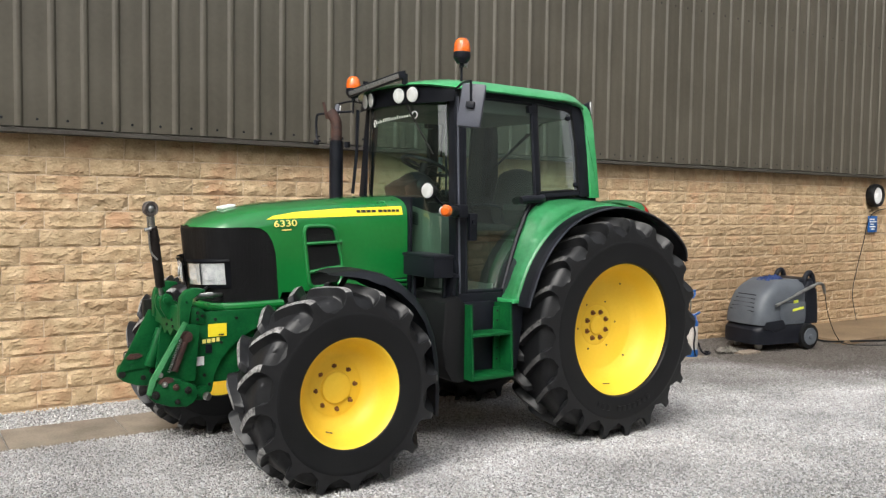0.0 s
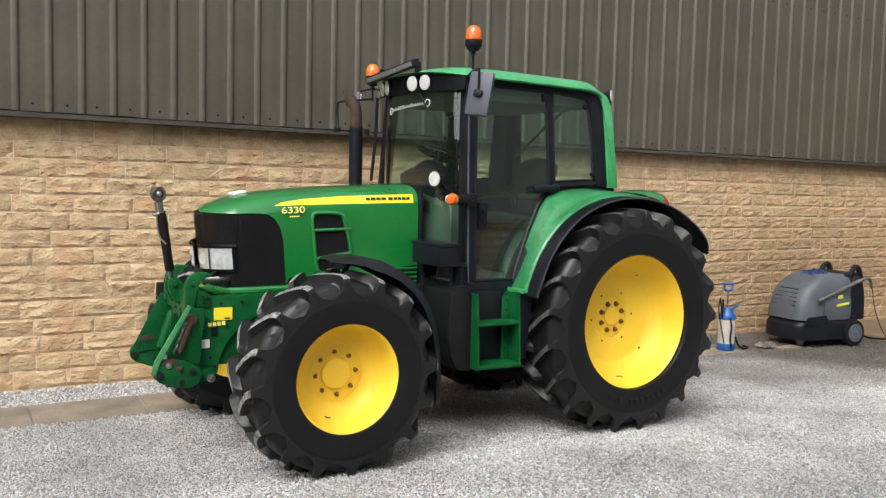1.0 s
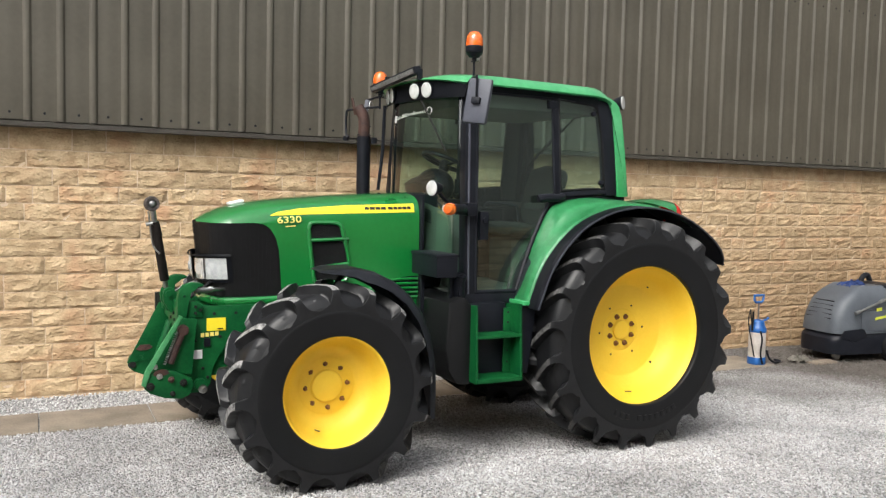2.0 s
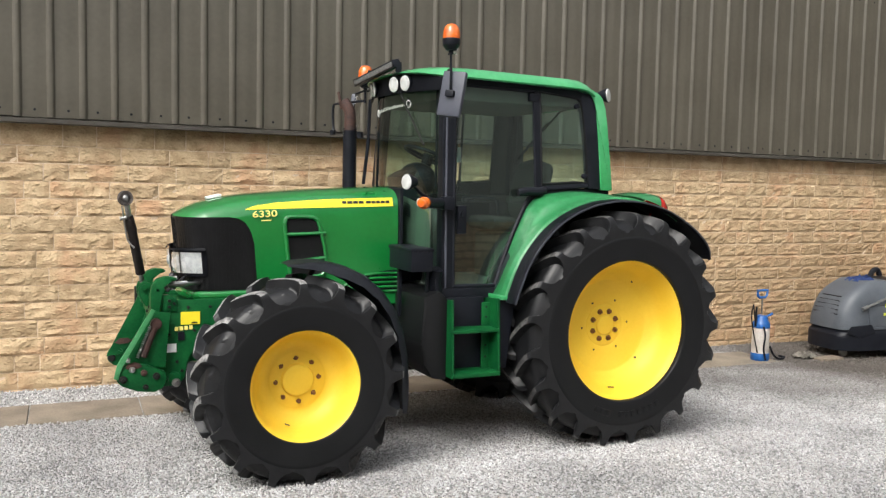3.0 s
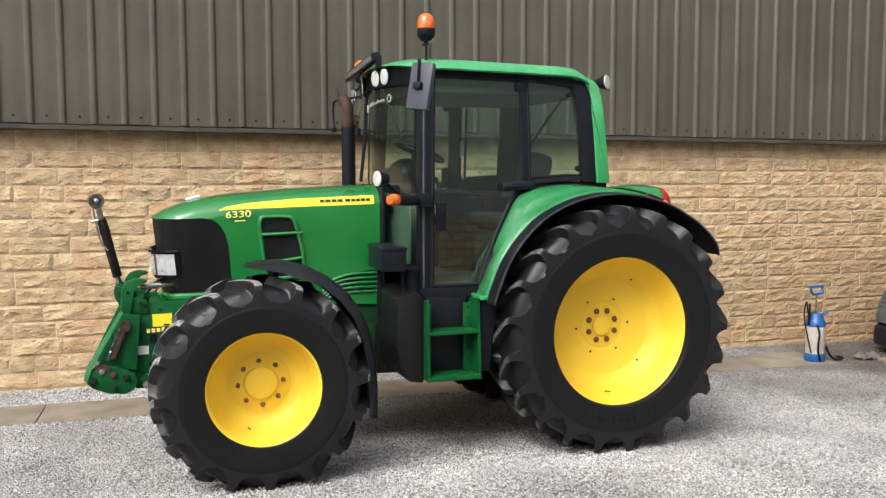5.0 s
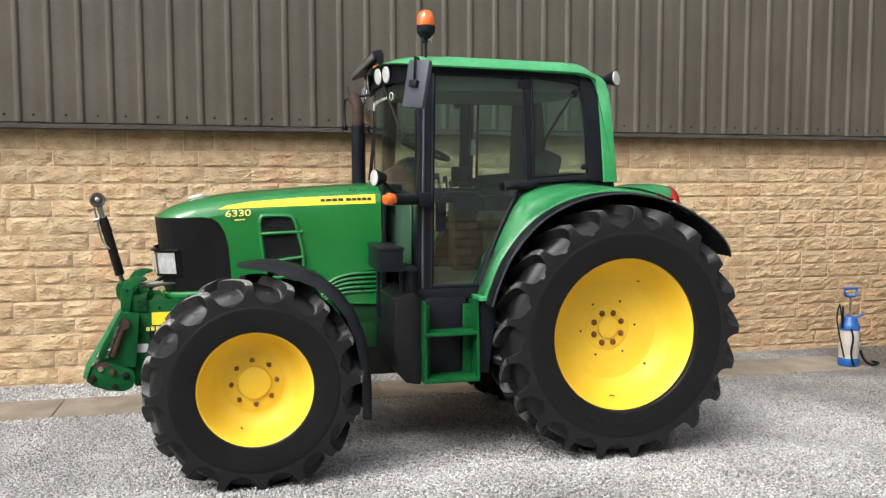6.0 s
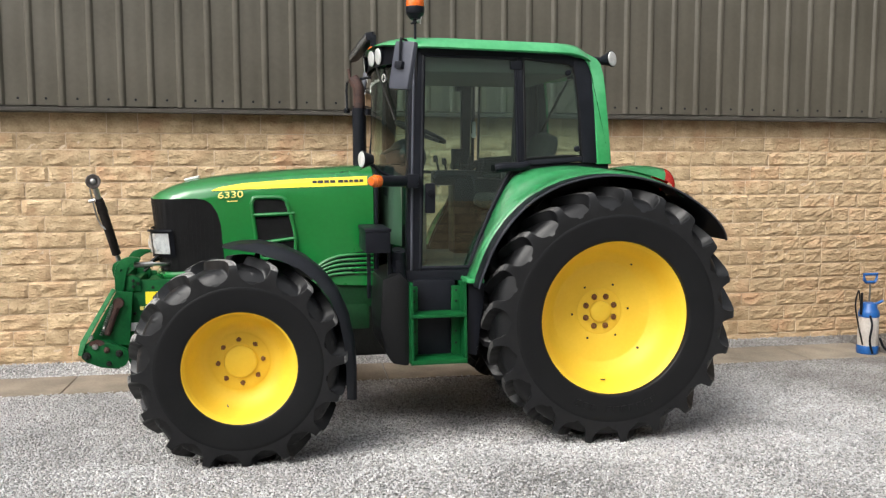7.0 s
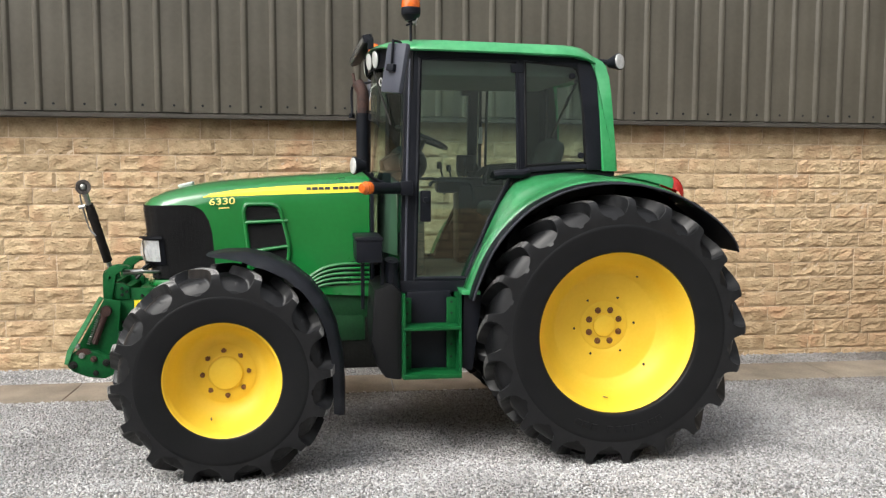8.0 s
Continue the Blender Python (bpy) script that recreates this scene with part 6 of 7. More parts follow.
# ---- front linkage ----
LINK_MID = 5.97
linkage = part("front_linkage", add_box(bmesh.new(), 1.95, 2.3, LINK_MID - 0.24, LINK_MID + 0.3, 0.64, 1.07, 0.02), GREEN_WORN, tractor, "green front linkage with folded lift arms and a top link")
for side in (-1, 1):
    def ly(y, side=side):
        return y if side < 0 else 2 * LINK_MID - y
    def plate(points, y0, y1, bevel=0.004):
        a, b = sorted((ly(y0), ly(y1)))
        return add_prism(bmesh.new(), points, a, b, bevel)
    # side plate from the chassis to the pivots, cut round for the axle
    part("side_plate", plate([(1.86, 1.04), (1.9, 1.1), (2.44, 1.1), (2.46, 1.0), (2.3, 0.98), (2.2, 0.93), (2.11, 0.85), (2.05, 0.78), (2.01, 0.7), (2.0, 0.6), (1.96, 0.545), (1.86, 0.545), (1.8, 0.68), (1.83, 0.9)], 5.7, 5.725), GREEN_WORN, linkage)
    # upper post that ends in a horn
    part("hook", plate([(1.785, 1.02), (1.785, 1.15), (1.795, 1.2), (1.825, 1.24), (1.875, 1.256), (1.935, 1.25), (1.955, 1.235), (1.93, 1.224), (1.885, 1.216), (1.858, 1.195), (1.848, 1.15), (1.852, 1.02)], 5.672, 5.735, 0.012), GREEN_WORN, linkage)
    part("hook_block", plate([(1.84, 1.03), (1.845, 1.135), (1.9, 1.135), (1.945, 1.11), (1.95, 1.03)], 5.685, 5.735, 0.006), GREEN_WORN, linkage)
    # folded lift arm: a lobed lower cheek, a slanting flat bar and a dark web behind it
    lobe = [(1.572, 0.655), (1.585, 0.69), (1.63, 0.722), (1.69, 0.722), (1.76, 0.712), (1.81, 0.68), (1.86, 0.665), (1.875, 0.62), (1.85, 0.56), (1.8, 0.537), (1.7, 0.548), (1.61, 0.585), (1.578, 0.615)]
    arm = part("lift_arm", plate(lobe, 5.595, 5.64, 0.008), GREEN_WORN, linkage, "green folded lift arm")
    if side > 0:
        part("arm_web", plate([(1.565, 0.65), (1.775, 1.06), (1.9, 1.04), (1.87, 0.68)], 5.64, 5.652, 0.003), GREEN_WORN, arm)
    else:
        part("arm_bar", plate([(1.558, 0.64), (1.578, 0.725), (1.782, 1.065), (1.806, 1.052), (1.606, 0.716), (1.586, 0.63)], 5.582, 5.604, 0.004), BAR, arm)
        part("arm_web", plate([(1.62, 0.72), (1.8, 1.04), (1.9, 1.03), (1.87, 0.68)], 5.64, 5.652, 0.003), GREEN_WORN, arm)
    bm = bmesh.new()
    add_prism(bm, [(1.625, 0.7), (1.64, 0.725), (1.68, 0.735), (1.715, 0.725), (1.725, 0.705), (1.7, 0.695), (1.65, 0.69)], *sorted((ly(5.596), ly(5.592))), 0.0)
    part("worn_patch", bm, RUST, arm, "rusty worn patch")
    bm = bmesh.new()
    add_cyl(bm, (1.735, ly(5.625), 0.76), (1.812, ly(5.625), 0.965), 0.021, 0.021, 10)
    add_cyl(bm, (1.812, ly(5.605), 0.965), (1.812, ly(5.645), 0.965), 0.034, 0.034, 14, 0.004)
    part("rusty_stay", bm, RUST, arm, "rusty brown stay")
    bm = bmesh.new()
    coil = [Vector((1.698 + 0.078 * t + 0.009 * math.cos(t * 90), ly(5.618) + 0.009 * math.sin(t * 90), 0.755 + 0.2 * t)) for t in (k / 90 for k in range(91))]
    add_tube(bm, coil, 0.0035, 4)
    part("spring", bm, STEEL, arm, "pale coil spring")
    bm = bmesh.new()
    add_cyl(bm, (1.77, ly(5.675), 0.68), (1.85, ly(5.675), 0.93), 0.036, 0.034, 16, 0.005)
    add_cyl(bm, (1.85, ly(5.675), 0.92), (1.875, ly(5.675), 1.02), 0.018, 0.018, 10)
    part("ram", bm, GREEN_WORN, linkage, "green hydraulic ram")
    for x, z, r, mt in ((1.93, 0.588, 0.028, STEEL), (1.612, 0.63, 0.026, DARK), (1.64, 0.75, 0.017, STEEL), (1.735, 0.665, 0.021, RUST), (1.81, 0.64, 0.024, DARK), (1.745, 0.575, 0.018, DARK), (1.665, 0.69, 0.02, STEEL)):
        bm = bmesh.new()
        a, b = ly(5.605), ly(5.582)
        add_cyl(bm, (x, a, z), (x, b, z), r, r * 0.9, 14, 0.003)
        add_cyl(bm, (x, b, z), (x, b + (b - a) * 0.4, z), r * 0.5, r * 0.45, 6)
        part("pin", bm, mt, linkage)
    for x, z in ((1.83, 1.17), (1.9, 1.1), (1.93, 1.08), (1.9, 1.06), (2.02, 1.05), (2.16, 1.05), (1.9, 0.88), (1.95, 0.7), (1.98, 0.64), (2.06, 0.9)):
        bm = bmesh.new()
        add_cyl(bm, (x, ly(5.7), z), (x, ly(5.672 if x < 1.95 and z > 1 else 5.692), z), 0.011, 0.01, 6)
        part("bolt", bm, DARK, linkage)
for x, z, r, mt in ((1.66, 0.69, 0.024, STEEL), (1.6, 0.635, 0.026, DARK), (1.74, 0.6, 0.018, DARK), (1.8, 0.64, 0.02, DARK)):
    bm = bmesh.new()
    add_cyl(bm, (x, 2 * LINK_MID - 5.635, z), (x, 2 * LINK_MID - 5.652, z), r, r * 0.9, 14, 0.003)
    part("pin", bm, mt, linkage)
bm = bmesh.new()
add_prism(bm, [(1.62, 0.74), (1.65, 0.77), (1.71, 0.77), (1.735, 0.75), (1.7, 0.735), (1.65, 0.73)], 2 * LINK_MID - 5.657, 2 * LINK_MID - 5.6525)
part("worn_slot", bm, RUST, linkage, "rust-edged slot")
bm = bmesh.new()
add_box(bm, 1.76, 1.83, 2 * LINK_MID - 5.6, 2 * LINK_MID - 5.55, 1.0, 1.12, 0.006)
part("latch_block", bm, DARK, linkage)
bm = bmesh.new()
add_box(bm, 1.972, 2.093, 5.692, 5.698, 0.94, 1.022)
part("yellow_plate", bm, STRIPE, linkage, "yellow warning plate")
bm = bmesh.new()
add_box(bm, 2.04, 2.075, 5.689, 5.6915, 0.948, 0.956)
part("plate_mark", bm, DECAL_BLACK, linkage)
for k in range(4):
    bm = bmesh.new()
    x = 1.935 + 0.03 * k
    add_box(bm, x, x + 0.022, 5.692, 5.698, 0.902 + 0.002 * k, 0.927 + 0.002 * k)
    part("linkage_mark", bm, DECAL_YELLOW, linkage)
bm = bmesh.new()
add_box(bm, 1.855, 1.945, 5.692, 5.698, 0.765, 0.82)
part("rating_plate", bm, DECAL_WHITE, linkage, "small grey rating plate")
bm = bmesh.new()
add_box(bm, 1.955, 1.995, 5.69, 5.698, 0.84, 0.895)
part("black_mark", bm, BLACK, linkage)
# cross beams and the top link's bracket
bm = bmesh.new()
add_cyl(bm, (1.93, 5.66, 0.6), (1.93, 2 * LINK_MID - 5.66, 0.6), 0.04, 0.04, 16)
part("cross_beam", bm, GREEN_WORN, linkage)
bm = bmesh.new()
add_box(bm, 1.86, 1.92, 5.72, 2 * LINK_MID - 5.72, 1.0, 1.09, 0.012)
part("cross_beam", bm, GREEN_WORN, linkage)
bm = bmesh.new()
a = [(LINK_MID - 0.27, 1.13), (LINK_MID + 0.26, 1.13), (LINK_MID + 0.26, 0.99), (LINK_MID + 0.12, 0.985), (LINK_MID + 0.05, 0.935), (LINK_MID, 0.965), (LINK_MID - 0.06, 0.935), (LINK_MID - 0.13, 0.985), (LINK_MID - 0.27, 0.98)]
lo, hi = [bm.verts.new((1.8, y, z)) for y, z in a], [bm.verts.new((1.85, y, z)) for y, z in a]
bm.faces.new(lo)
bm.faces.new(hi[::-1])
for i in range(len(a)):
    bm.faces.new((lo[i], lo[(i + 1) % len(a)], hi[(i + 1) % len(a)], hi[i]))
part("front_plate", bm, GREEN_WORN, linkage)
for y, z in ((LINK_MID - 0.1, 1.04), (LINK_MID - 0.03, 1.06), (LINK_MID + 0.0, 1.0), (LINK_MID + 0.08, 1.04), (LINK_MID - 0.12, 1.0)):
    bm = bmesh.new()
    add_cyl(bm, (1.8, y, z), (1.792, y, z), 0.01, 0.01, 8)
    part("bolt", bm, DARK, linkage)
bm = bmesh.new()
for dy in (-0.06, 0.05):
    add_prism(bm, [(1.735, 1.155), (1.745, 1.19), (1.775, 1.208), (1.81, 1.19), (1.84, 1.1), (1.84, 1.03), (1.78, 1.04), (1.74, 1.11)], LINK_MID + dy - 0.012, LINK_MID + dy + 0.012, 0.004)
add_cyl(bm, (1.77, LINK_MID - 0.09, 1.165), (1.77, LINK_MID + 0.08, 1.165), 0.02, 0.02, 12)
part("top_link_bracket", bm, GREEN_WORN, linkage)
bm = bmesh.new()
add_cyl(bm, (2.0, 5.74, 1.2), (2.2, 5.9, 1.18), 0.011, 0.011, 8)
add_cyl(bm, (1.9, 5.73, 1.195), (2.02, 5.75, 1.2), 0.018, 0.018, 10)
part("lever", bm, STEEL, linkage)
bm = bmesh.new()
add_tube(bm, [(1.95, 5.85, 1.16), (2.05, 5.9, 1.24), (2.15, 5.98, 1.22), (2.2, 6.0, 1.1)], 0.012, 6, 4)
add_tube(bm, [(1.93, 6.0, 1.12), (2.02, 6.05, 1.2), (2.15, 6.1, 1.16)], 0.012, 6, 4)
part("hydraulic_hose", bm, RUBBER, linkage)
# green bumper tube under the grille
bm = bmesh.new()
add_tube(bm, [(2.06, MID + 0.25, 1.11), (2.03, MID, 1.11), (2.06, MID - 0.25, 1.11), (2.16, MID - 0.375, 1.115), (2.5, MID - 0.39, 1.12)], 0.028, 10, 5)
part("nose_bumper", bm, GREEN, tractor, "green tube under the grille")
# top link: eye, dark sleeve and threaded ends, leaning to the near side
A, Z = Vector((1.768, 5.985, 1.2)), Vector((1.652, 5.82, 1.745))
way = (Z - A).normalized()
bm = bmesh.new()
add_cyl(bm, A + way * 0.05, A + way * 0.44, 0.03, 0.03, 14, 0.004)
add_cyl(bm, A + way * 0.36, A + way * 0.46, 0.034, 0.026, 14)
link = part("top_link", bm, surface("dark_oiled_sleeve", (0.009, 0.007, 0.0065), (0.022, 0.017, 0.015), spec=0.25, rough=0.6, scale=20.0, fine=90.0, bump=0.2), linkage, "dark top link standing upright with a ball eye")
bm = bmesh.new()
add_cyl(bm, A - way * 0.01, A + way * 0.06, 0.016, 0.016, 10)
part("thread", bm, STEEL, link)
bm = bmesh.new()
add_cyl(bm, A + way * 0.44, Z - way * 0.03, 0.016, 0.02, 10)
part("thread", bm, STEEL, link)
bm = bmesh.new()
ax = Vector((0.25, -1, 0)).normalized()
m = Matrix.Translation(Z) @ ax.to_track_quat("Z", "Y").to_matrix().to_4x4()
rings = []
for k in range(28):
    a = 2 * math.pi * k / 28
    rings.append([bm.verts.new(m @ Vector((r * math.cos(a), r * math.sin(a), h))) for r, h in ((0.026, -0.02), (0.044, -0.022), (0.048, -0.01), (0.048, 0.01), (0.044, 0.022), (0.026, 0.02))])
for k in range(28):
    p, q = rings[k], rings[(k + 1) % 28]
    for i in range(6):
        bm.faces.new((p[i], q[i], q[(i + 1) % 6], p[(i + 1) % 6]))
part("eye", bm, WORN_STEEL, link, "worn steel ball eye")
bm = bmesh.new()
bmesh.ops.create_uvsphere(bm, u_segments=16, v_segments=10, radius=0.027, matrix=Matrix.Translation(Z))
part("ball", bm, STEEL, link)
bm = bmesh.new()
add_tube(bm, [Z - way * 0.05 + Vector((-0.03, -0.02, 0)), Z - way * 0.12 + Vector((-0.035, -0.03, 0)), A + way * 0.3 + Vector((-0.04, -0.03, 0)), A + way * 0.24 + Vector((-0.01, -0.05, 0))], 0.006, 6, 3)
add_cyl(bm, Z - way * 0.14 + Vector((-0.06, -0.03, 0)), Z - way * 0.14 + Vector((-0.02, -0.03, 0.01)), 0.012, 0.012, 8)
part("lever_handle", bm, STEEL, link)

# ---- pressure washer by the wall ----
washer = thing("pressure_washer", (10.25, 7.4, -0.07), "grey and black wheeled pressure washer with a lance", "pressure washer")
WM = Matrix.Translation((10.25, 7.4, -0.07)) @ Euler((0, 0, radians(-8))).to_matrix().to_4x4()


def wpart(name, bm, material, parent, label="", angle=35):
    bmesh.ops.transform(bm, matrix=WM, verts=bm.verts)
    return part(name, bm, material, parent, label, angle)


def hull(x0, x1, w, z0, z1, nose, tail, top_in, n=14):
    """A moulded body: rounded rectangle in plan, drawn in towards the top, with a raked nose."""
    bm = bmesh.new()
    rings = []
    for k in range(n + 1):
        v = k / n
        z = z0 + (z1 - z0) * v
        round_off = max(0.0, (v - 0.6) / 0.4)
        a, b = x0 + nose * v ** 2 + 0.12 * round_off ** 2, x1 - tail * v ** 2 - 0.05 * round_off ** 2
        hw = w * (1 - top_in * v ** 2 - 0.16 * round_off ** 2.5)
        ring = []
        for i in range(40):
            t = 2 * math.pi * i / 40
            c, s = math.cos(t), math.sin(t)
            ring.append(bm.verts.new(((a + b) / 2 + (b - a) / 2 * abs(c) ** 0.45 * (1 if c > 0 else -1), hw * abs(s) ** 0.45 * (1 if s > 0 else -1), z)))
        rings.append(ring)
    for p, q in zip(rings, rings[1:]):
        for i in range(40):
            bm.faces.new((p[i], p[(i + 1) % 40], q[(i + 1) % 40], q[i]))
    bm.faces.new(rings[0][::-1])
    bm.faces.new(rings[-1])
    return bm


base = wpart("chassis", hull(-0.58, 0.52, 0.35, 0.09, 0.36, 0.0, 0.0, 0.0, 6), BLACK, washer, "black moulded chassis")
hood = wpart("hood", hull(-0.56, 0.4, 0.345, 0.335, 0.9, 0.26, 0.02, 0.14), WASH_GREY, washer, "grey moulded hood with louvres")
for k in range(5):
    bm = bmesh.new()
    z = 0.5 + 0.05 * k
    add_box(bm, -0.555 + 0.26 * ((z - 0.335) / 0.565) ** 2, -0.52 + 0.26 * ((z - 0.335) / 0.565) ** 2, -0.2 + 0.012 * k, 0.2 - 0.012 * k, z, z + 0.014, 0.003)
    wpart("louvre", bm, BLACK, hood)
bm = bmesh.new()
add_box(bm, -0.2, 0.24, -0.352, -0.32, 0.36, 0.62, 0.03)
wpart("side_panel", bm, WASH_GREY, hood, "raised grey side panel")
bm = bmesh.new()
add_prism(bm, [(0.0, 0.5), (0.2, 0.53), (0.2, 0.56), (0.0, 0.53)], -0.357, -0.353)
wpart("label_bar", bm, LIME, hood, "yellow-green bar label")
bm = bmesh.new()
add_prism(bm, [(0.02, 0.6), (0.1, 0.61), (0.1, 0.65), (0.02, 0.64)], -0.35, -0.346)
wpart("label_bar", bm, LIME, hood)
bm = bmesh.new()
add_prism(bm, [(-0.5, 0.3), (-0.3, 0.24), (-0.1, 0.3), (-0.16, 0.4), (-0.45, 0.38)], -0.352, -0.34, 0.004)
wpart("corner_trim", bm, BLACK, base)
for y in (-0.36, 0.3):
    bm = bmesh.new()
    prof = [(0.04, y - 0.03), (0.12, y - 0.035), (0.158, y - 0.03), (0.165, y), (0.165, y + 0.04), (0.155, y + 0.06), (0.0, y + 0.06)]
    add_lathe(bm, prof, 0.29, 0.165, 28)
    tyre_ob = wpart("wheel", bm, RUBBER, washer, "black rubber wheel")
    bm = bmesh.new()
    add_lathe(bm, [(0.115, y - 0.036), (0.11, y - 0.045), (0.03, y - 0.042), (0.025, y - 0.055), (0.0, y - 0.055)], 0.29, 0.165, 24)
    wpart("rim", bm, WASH_GREY, tyre_ob, "grey hub")
for y in (-0.18, 0.18):
    bm = bmesh.new()
    add_box(bm, -0.42, -0.36, y - 0.02, y + 0.02, 0.06, 0.14, 0.006)
    add_cyl(bm, (-0.4, y - 0.02, 0.05), (-0.4, y + 0.02, 0.05), 0.05, 0.05, 16, 0.006)
    wpart("castor", bm, STEEL, washer, "grey castor")
for y in (-0.24, 0.24):
    bm = bmesh.new()
    add_tube(bm, [(0.3, y, 0.8), (0.33, y, 0.91), (0.37, y, 0.97), (0.43, y, 0.98), (0.47, y, 0.91), (0.5, y, 0.8)], 0.034, 10, 4)
    wpart("push_handle", bm, BLACK, washer, "black push handle")
wpart("rear_shell", hull(0.2, 0.54, 0.347, 0.33, 0.88, 0.03, 0.02, 0.1), BLACK, washer, "black rear shell")
bm = bmesh.new()
add_box(bm, 0.2, 0.48, -0.26, 0.26, 0.84, 0.91, 0.03)
wpart("control_pod", bm, BLACK, washer)
bm = bmesh.new()
add_cyl(bm, (-0.3, -0.38, 0.6), (0.42, -0.38, 0.86), 0.014, 0.014, 8)
add_cyl(bm, (0.02, -0.38, 0.717), (0.34, -0.38, 0.83), 0.022, 0.022, 8)
add_tube(bm, [(0.4, -0.38, 0.85), (0.5, -0.38, 0.84), (0.55, -0.38, 0.72)], 0.02, 8, 3)
add_cyl(bm, (-0.33, -0.38, 0.59), (-0.26, -0.38, 0.615), 0.022, 0.022, 8)
wpart("lance", bm, STEEL, washer, "steel spray lance")
bm = bmesh.new()
add_tube(bm, [(0.5, -0.1, 0.22), (0.62, -0.14, 0.1), (0.85, -0.2, 0.035), (1.3, -0.3, 0.03), (2.0, -0.5, 0.03), (3.2, -0.75, 0.03)], 0.014, 6, 6)
add_tube(bm, [(0.55, -0.38, 0.72), (0.6, -0.4, 0.45), (0.75, -0.42, 0.15), (0.95, -0.46, 0.03), (1.6, -0.75, 0.03), (2.6, -0.85, 0.03)], 0.006, 6, 6)
wpart("hose", bm, RUBBER, washer, "black hose trailing over the ground")
# a folded cloth on the hood
bm = bmesh.new()
g = [[bm.verts.new(WM @ Vector((-0.22 + 0.25 * i / 10, -0.17 + 0.26 * j / 10, 0.905 + 0.05 * noise.noise((i * 0.6, j * 0.7, 3)) + 0.025 - 0.03 * max(0, 3 - i) * 0.5 - 0.035 * (max(0, abs(j - 5) - 3)) * 0.5))) for j in range(11)] for i in range(11)]
faces = [bm.faces.new((g[i][j], g[i + 1][j], g[i + 1][j + 1], g[i][j + 1])) for i in range(10) for j in range(10)]
bmesh.ops.solidify(bm, geom=faces, thickness=0.02)
solid("cleaning_cloth", bm, CLOTH_BLUE, "folded blue cleaning cloth lying on the pressure washer", "cloth", angle=60)

# ---- pump sprayer on the concrete strip ----
SX, SY, SZ = 8.68, 7.44, -0.066
sprayer = thing("pump_sprayer", (SX, SY, SZ), "blue and milky white pump sprayer on the paving", "sprayer")
def upright(profile, seg=28):
    bm = bmesh.new()
    rings = [[bm.verts.new((SX + 0.88 * r * math.cos(a), SY + 0.88 * r * math.sin(a), SZ + z)) for a in (2 * math.pi * k / seg for k in range(seg))] for r, z in profile]
    for p, q in zip(rings, rings[1:]):
        for i in range(seg):
            bm.faces.new((p[i], p[(i + 1) % seg], q[(i + 1) % seg], q[i]))
    bm.faces.new(rings[0][::-1])
    bm.faces.new(rings[-1])
    return bm
part("tank", upright([(0.108, 0.06), (0.11, 0.08), (0.11, 0.36), (0.105, 0.39), (0.09, 0.41)]), TANK_WHITE, sprayer, "milky plastic tank")
part("foot", upright([(0.112, 0.0), (0.118, 0.012), (0.117, 0.075), (0.111, 0.085)]), BLUE, sprayer, "blue base ring")
part("shoulder", upright([(0.113, 0.375), (0.113, 0.41), (0.1, 0.44), (0.088, 0.455), (0.082, 0.49), (0.07, 0.51), (0.03, 0.52)]), BLUE, sprayer, "blue screw top")
bm = bmesh.new()
add_tube(bm, [(SX + 0.03, SY, SZ + 0.485), (SX + 0.09, SY - 0.03, SZ + 0.515), (SX + 0.125, SY - 0.04, SZ + 0.535)], 0.014, 8, 3)
part("spout", bm, BLUE, sprayer)
bm = bmesh.new()
add_cyl(bm, (SX, SY, SZ + 0.53), (SX, SY, SZ + 0.72), 0.009, 0.009, 8)
part("pump_rod", bm, STEEL, sprayer)
bm = bmesh.new()
add_tube(bm, [(SX - 0.045, SY, SZ + 0.72), (SX + 0.045, SY, SZ + 0.72), (SX + 0.068, SY, SZ + 0.745), (SX + 0.075, SY, SZ + 0.8), (SX - 0.075, SY, SZ + 0.8), (SX - 0.068, SY, SZ + 0.745), (SX - 0.045, SY, SZ + 0.72)], 0.015, 8)
part("pump_handle", bm, BLUE, sprayer, "blue pump handle")
bm = bmesh.new()
add_tube(bm, [(SX - 0.1, SY - 0.06, SZ + 0.1), (SX - 0.15, SY - 0.05, SZ + 0.3), (SX - 0.17, SY - 0.02, SZ + 0.5), (SX - 0.13, SY, SZ + 0.63), (SX - 0.1, SY + 0.02, SZ + 0.6), (SX - 0.09, SY, SZ + 0.44)], 0.008, 6, 5)
add_cyl(bm, (SX - 0.105, SY - 0.02, SZ + 0.4), (SX - 0.1, SY - 0.02, SZ + 0.62), 0.013, 0.011, 8)
part("hose", bm, RUBBER, sprayer, "black hose and trigger lance")
bm = bmesh.new()
add_tube(bm, [(SX - 0.06, SY - 0.1, SZ + 0.4), (SX - 0.05, SY - 0.122, SZ + 0.3), (SX - 0.07, SY - 0.125, SZ + 0.15), (SX - 0.03, SY - 0.12, SZ + 0.02)], 0.011, 6, 4)
add_tube(bm, [(SX + 0.1, SY - 0.05, SZ + 0.16), (SX + 0.14, SY - 0.07, SZ + 0.06), (SX + 0.22, SY - 0.08, SZ + 0.012), (SX + 0.32, SY - 0.06, SZ + 0.02), (SX + 0.26, SY - 0.03, SZ + 0.035)], 0.013, 6, 4)
part("carry_strap", bm, BLACK, sprayer, "black carry strap")

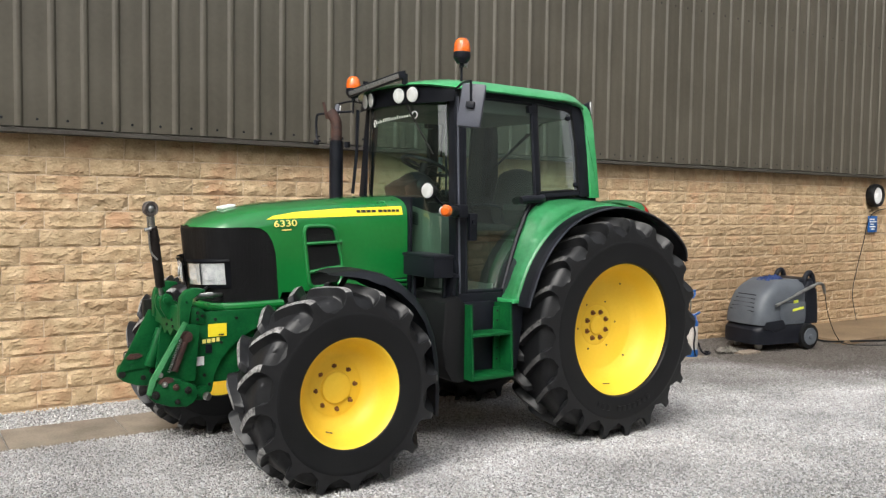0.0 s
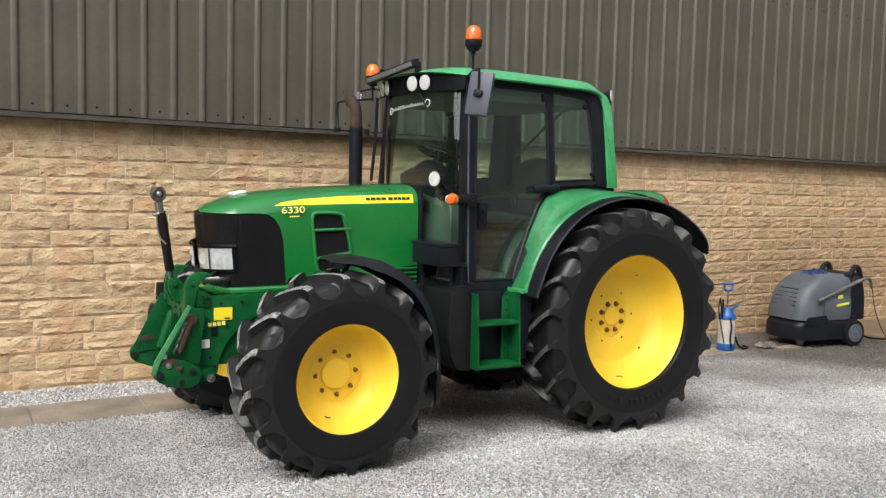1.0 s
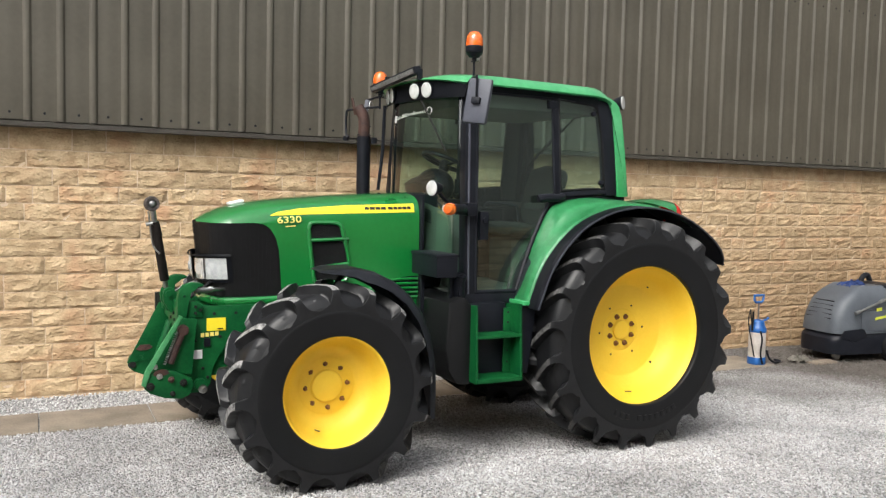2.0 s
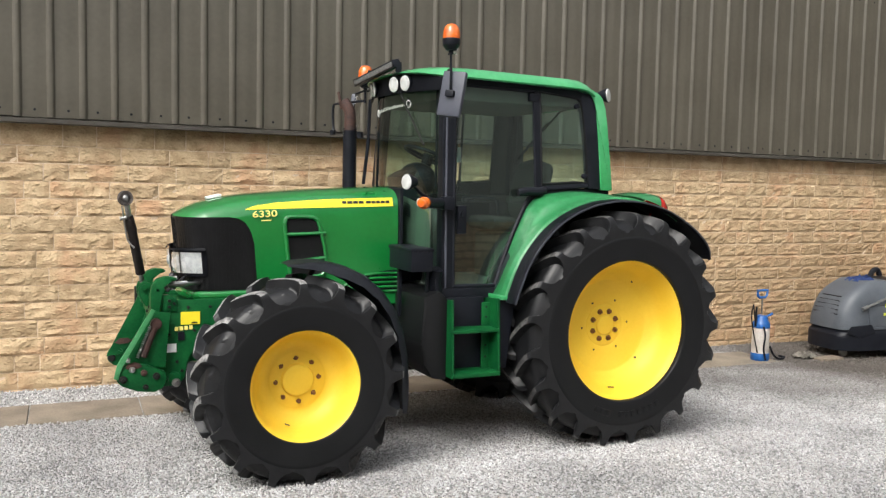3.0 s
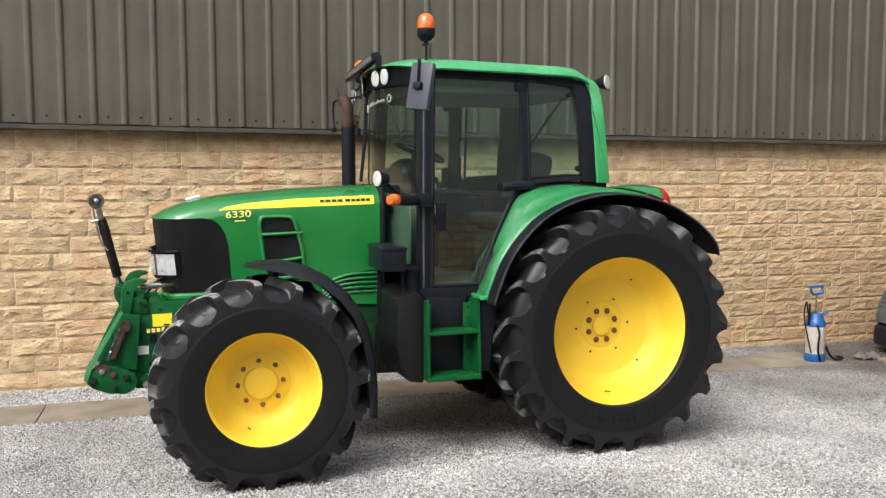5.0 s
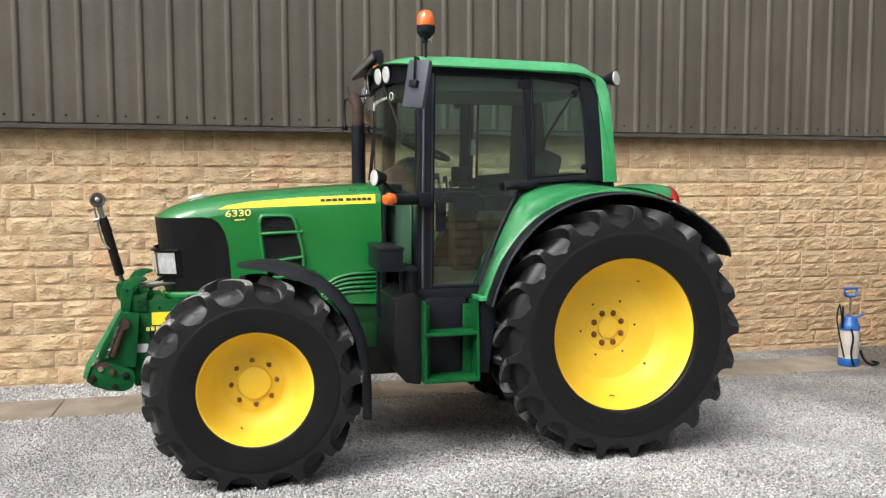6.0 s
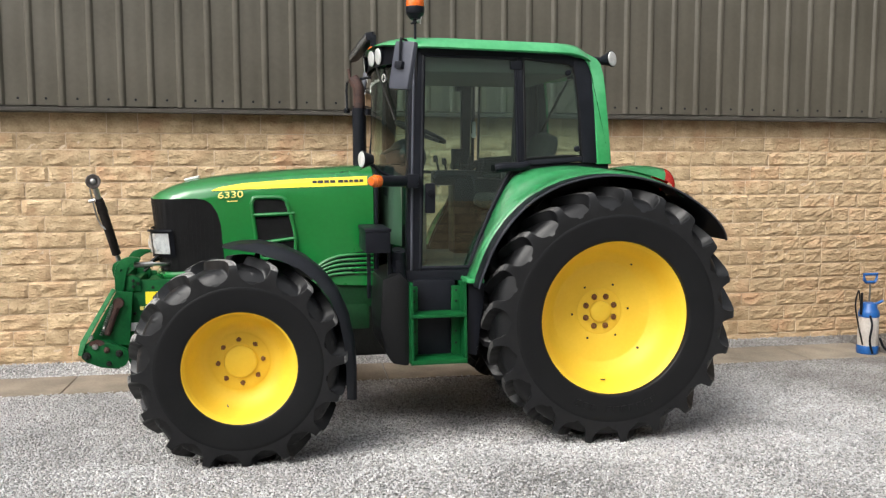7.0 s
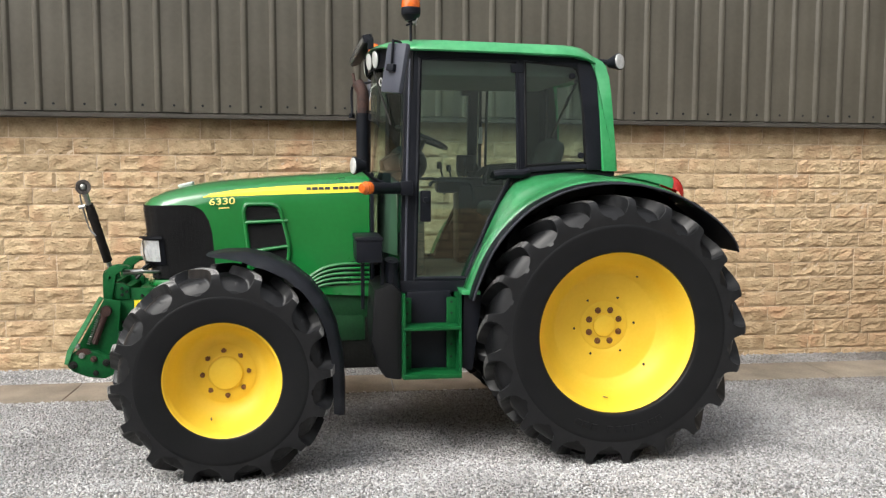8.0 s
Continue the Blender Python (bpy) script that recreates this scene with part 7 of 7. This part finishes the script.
# a crumpled rag on a flat offcut
rag = bmesh.new()
g = [[rag.verts.new((9.17 + 0.27 * i / 12, 7.27 + 0.2 * j / 10, -0.063 + 0.055 * abs(noise.noise((i * 0.5, j * 0.6, 1.3))) + 0.05 * math.sin(math.pi * i / 12) * math.sin(math.pi * j / 10))) for j in range(11)] for i in range(13)]
faces = [rag.faces.new((g[i][j], g[i + 1][j], g[i + 1][j + 1], g[i][j + 1])) for i in range(12) for j in range(10)]
bmesh.ops.solidify(rag, geom=faces, thickness=0.008)
solid("rag", rag, CLOTH, "crumpled grubby pale rag on the ground", "rag", angle=60)
bm = bmesh.new()
add_box(bm, 9.36, 9.72, 7.16, 7.32, -0.085, -0.055, 0.006)
solid("timber_offcut", bm, surface("grey_board", (0.15, 0.12, 0.09), (0.28, 0.23, 0.18), rough=0.85, scale=12.0, fine=80.0, bump=0.2), "flat weathered board lying on the ground", "board")

# ---- fittings at the wall's far end ----
lamp_thing = thing("wall_reel", (13.85, 8.1, 1.96), "round black wheel with a white centre hung on the stone wall", "wheel")
bm = bmesh.new()
rings = []
for k in range(32):
    a = 2 * math.pi * k / 32
    rings.append([bm.verts.new((13.85 + r * math.cos(a), y, 1.96 + r * math.sin(a))) for r, y in ((0.13, 8.03), (0.145, 8.0), (0.172, 8.0), (0.185, 8.03), (0.185, 8.1), (0.17, 8.13), (0.13, 8.13))])
for k in range(32):
    p, q = rings[k], rings[(k + 1) % 32]
    for i in range(7):
        bm.faces.new((p[i], q[i], q[(i + 1) % 7], p[(i + 1) % 7]))
part("tyre", bm, RUBBER, lamp_thing, "black rubber ring")
bm = bmesh.new()
add_lathe(bm, [(0.14, 8.1), (0.14, 8.03), (0.12, 8.02), (0.04, 8.03), (0.03, 8.015), (0.0, 8.015)], 13.85, 1.96, 28)
part("disc", bm, DECAL_WHITE, lamp_thing, "white disc")
bm = bmesh.new()
add_box(bm, 13.72, 13.98, 8.085, 8.1, 1.37, 1.63, 0.004)
sign = thing("wall_sign", (13.85, 8.1, 1.5), "small blue sign with white lettering on the stone wall", "sign")
part("sign_plate", bm, BLUE, sign)
for k, (x, w, z) in enumerate([(13.75, 0.14, 1.57), (13.75, 0.2, 1.53), (13.77, 0.1, 1.49), (13.75, 0.18, 1.45), (13.8, 0.1, 1.41)]):
    bm = bmesh.new()
    add_box(bm, x, x + w, 8.081, 8.0845, z, z + 0.018)
    part("sign_line", bm, DECAL_WHITE, sign)
bm = bmesh.new()
add_tube(bm, [(14.6, 8.1, 1.78), (14.0, 8.09, 1.72), (13.73, 8.085, 1.58), (13.6, 8.09, 1.2), (13.45, 8.09, 0.8), (13.3, 8.06, 0.4), (13.25, 7.95, 0.0)], 0.006, 6, 6)
solid("cable", bm, RUBBER, "thin black cable hanging down the stone wall", "cable")
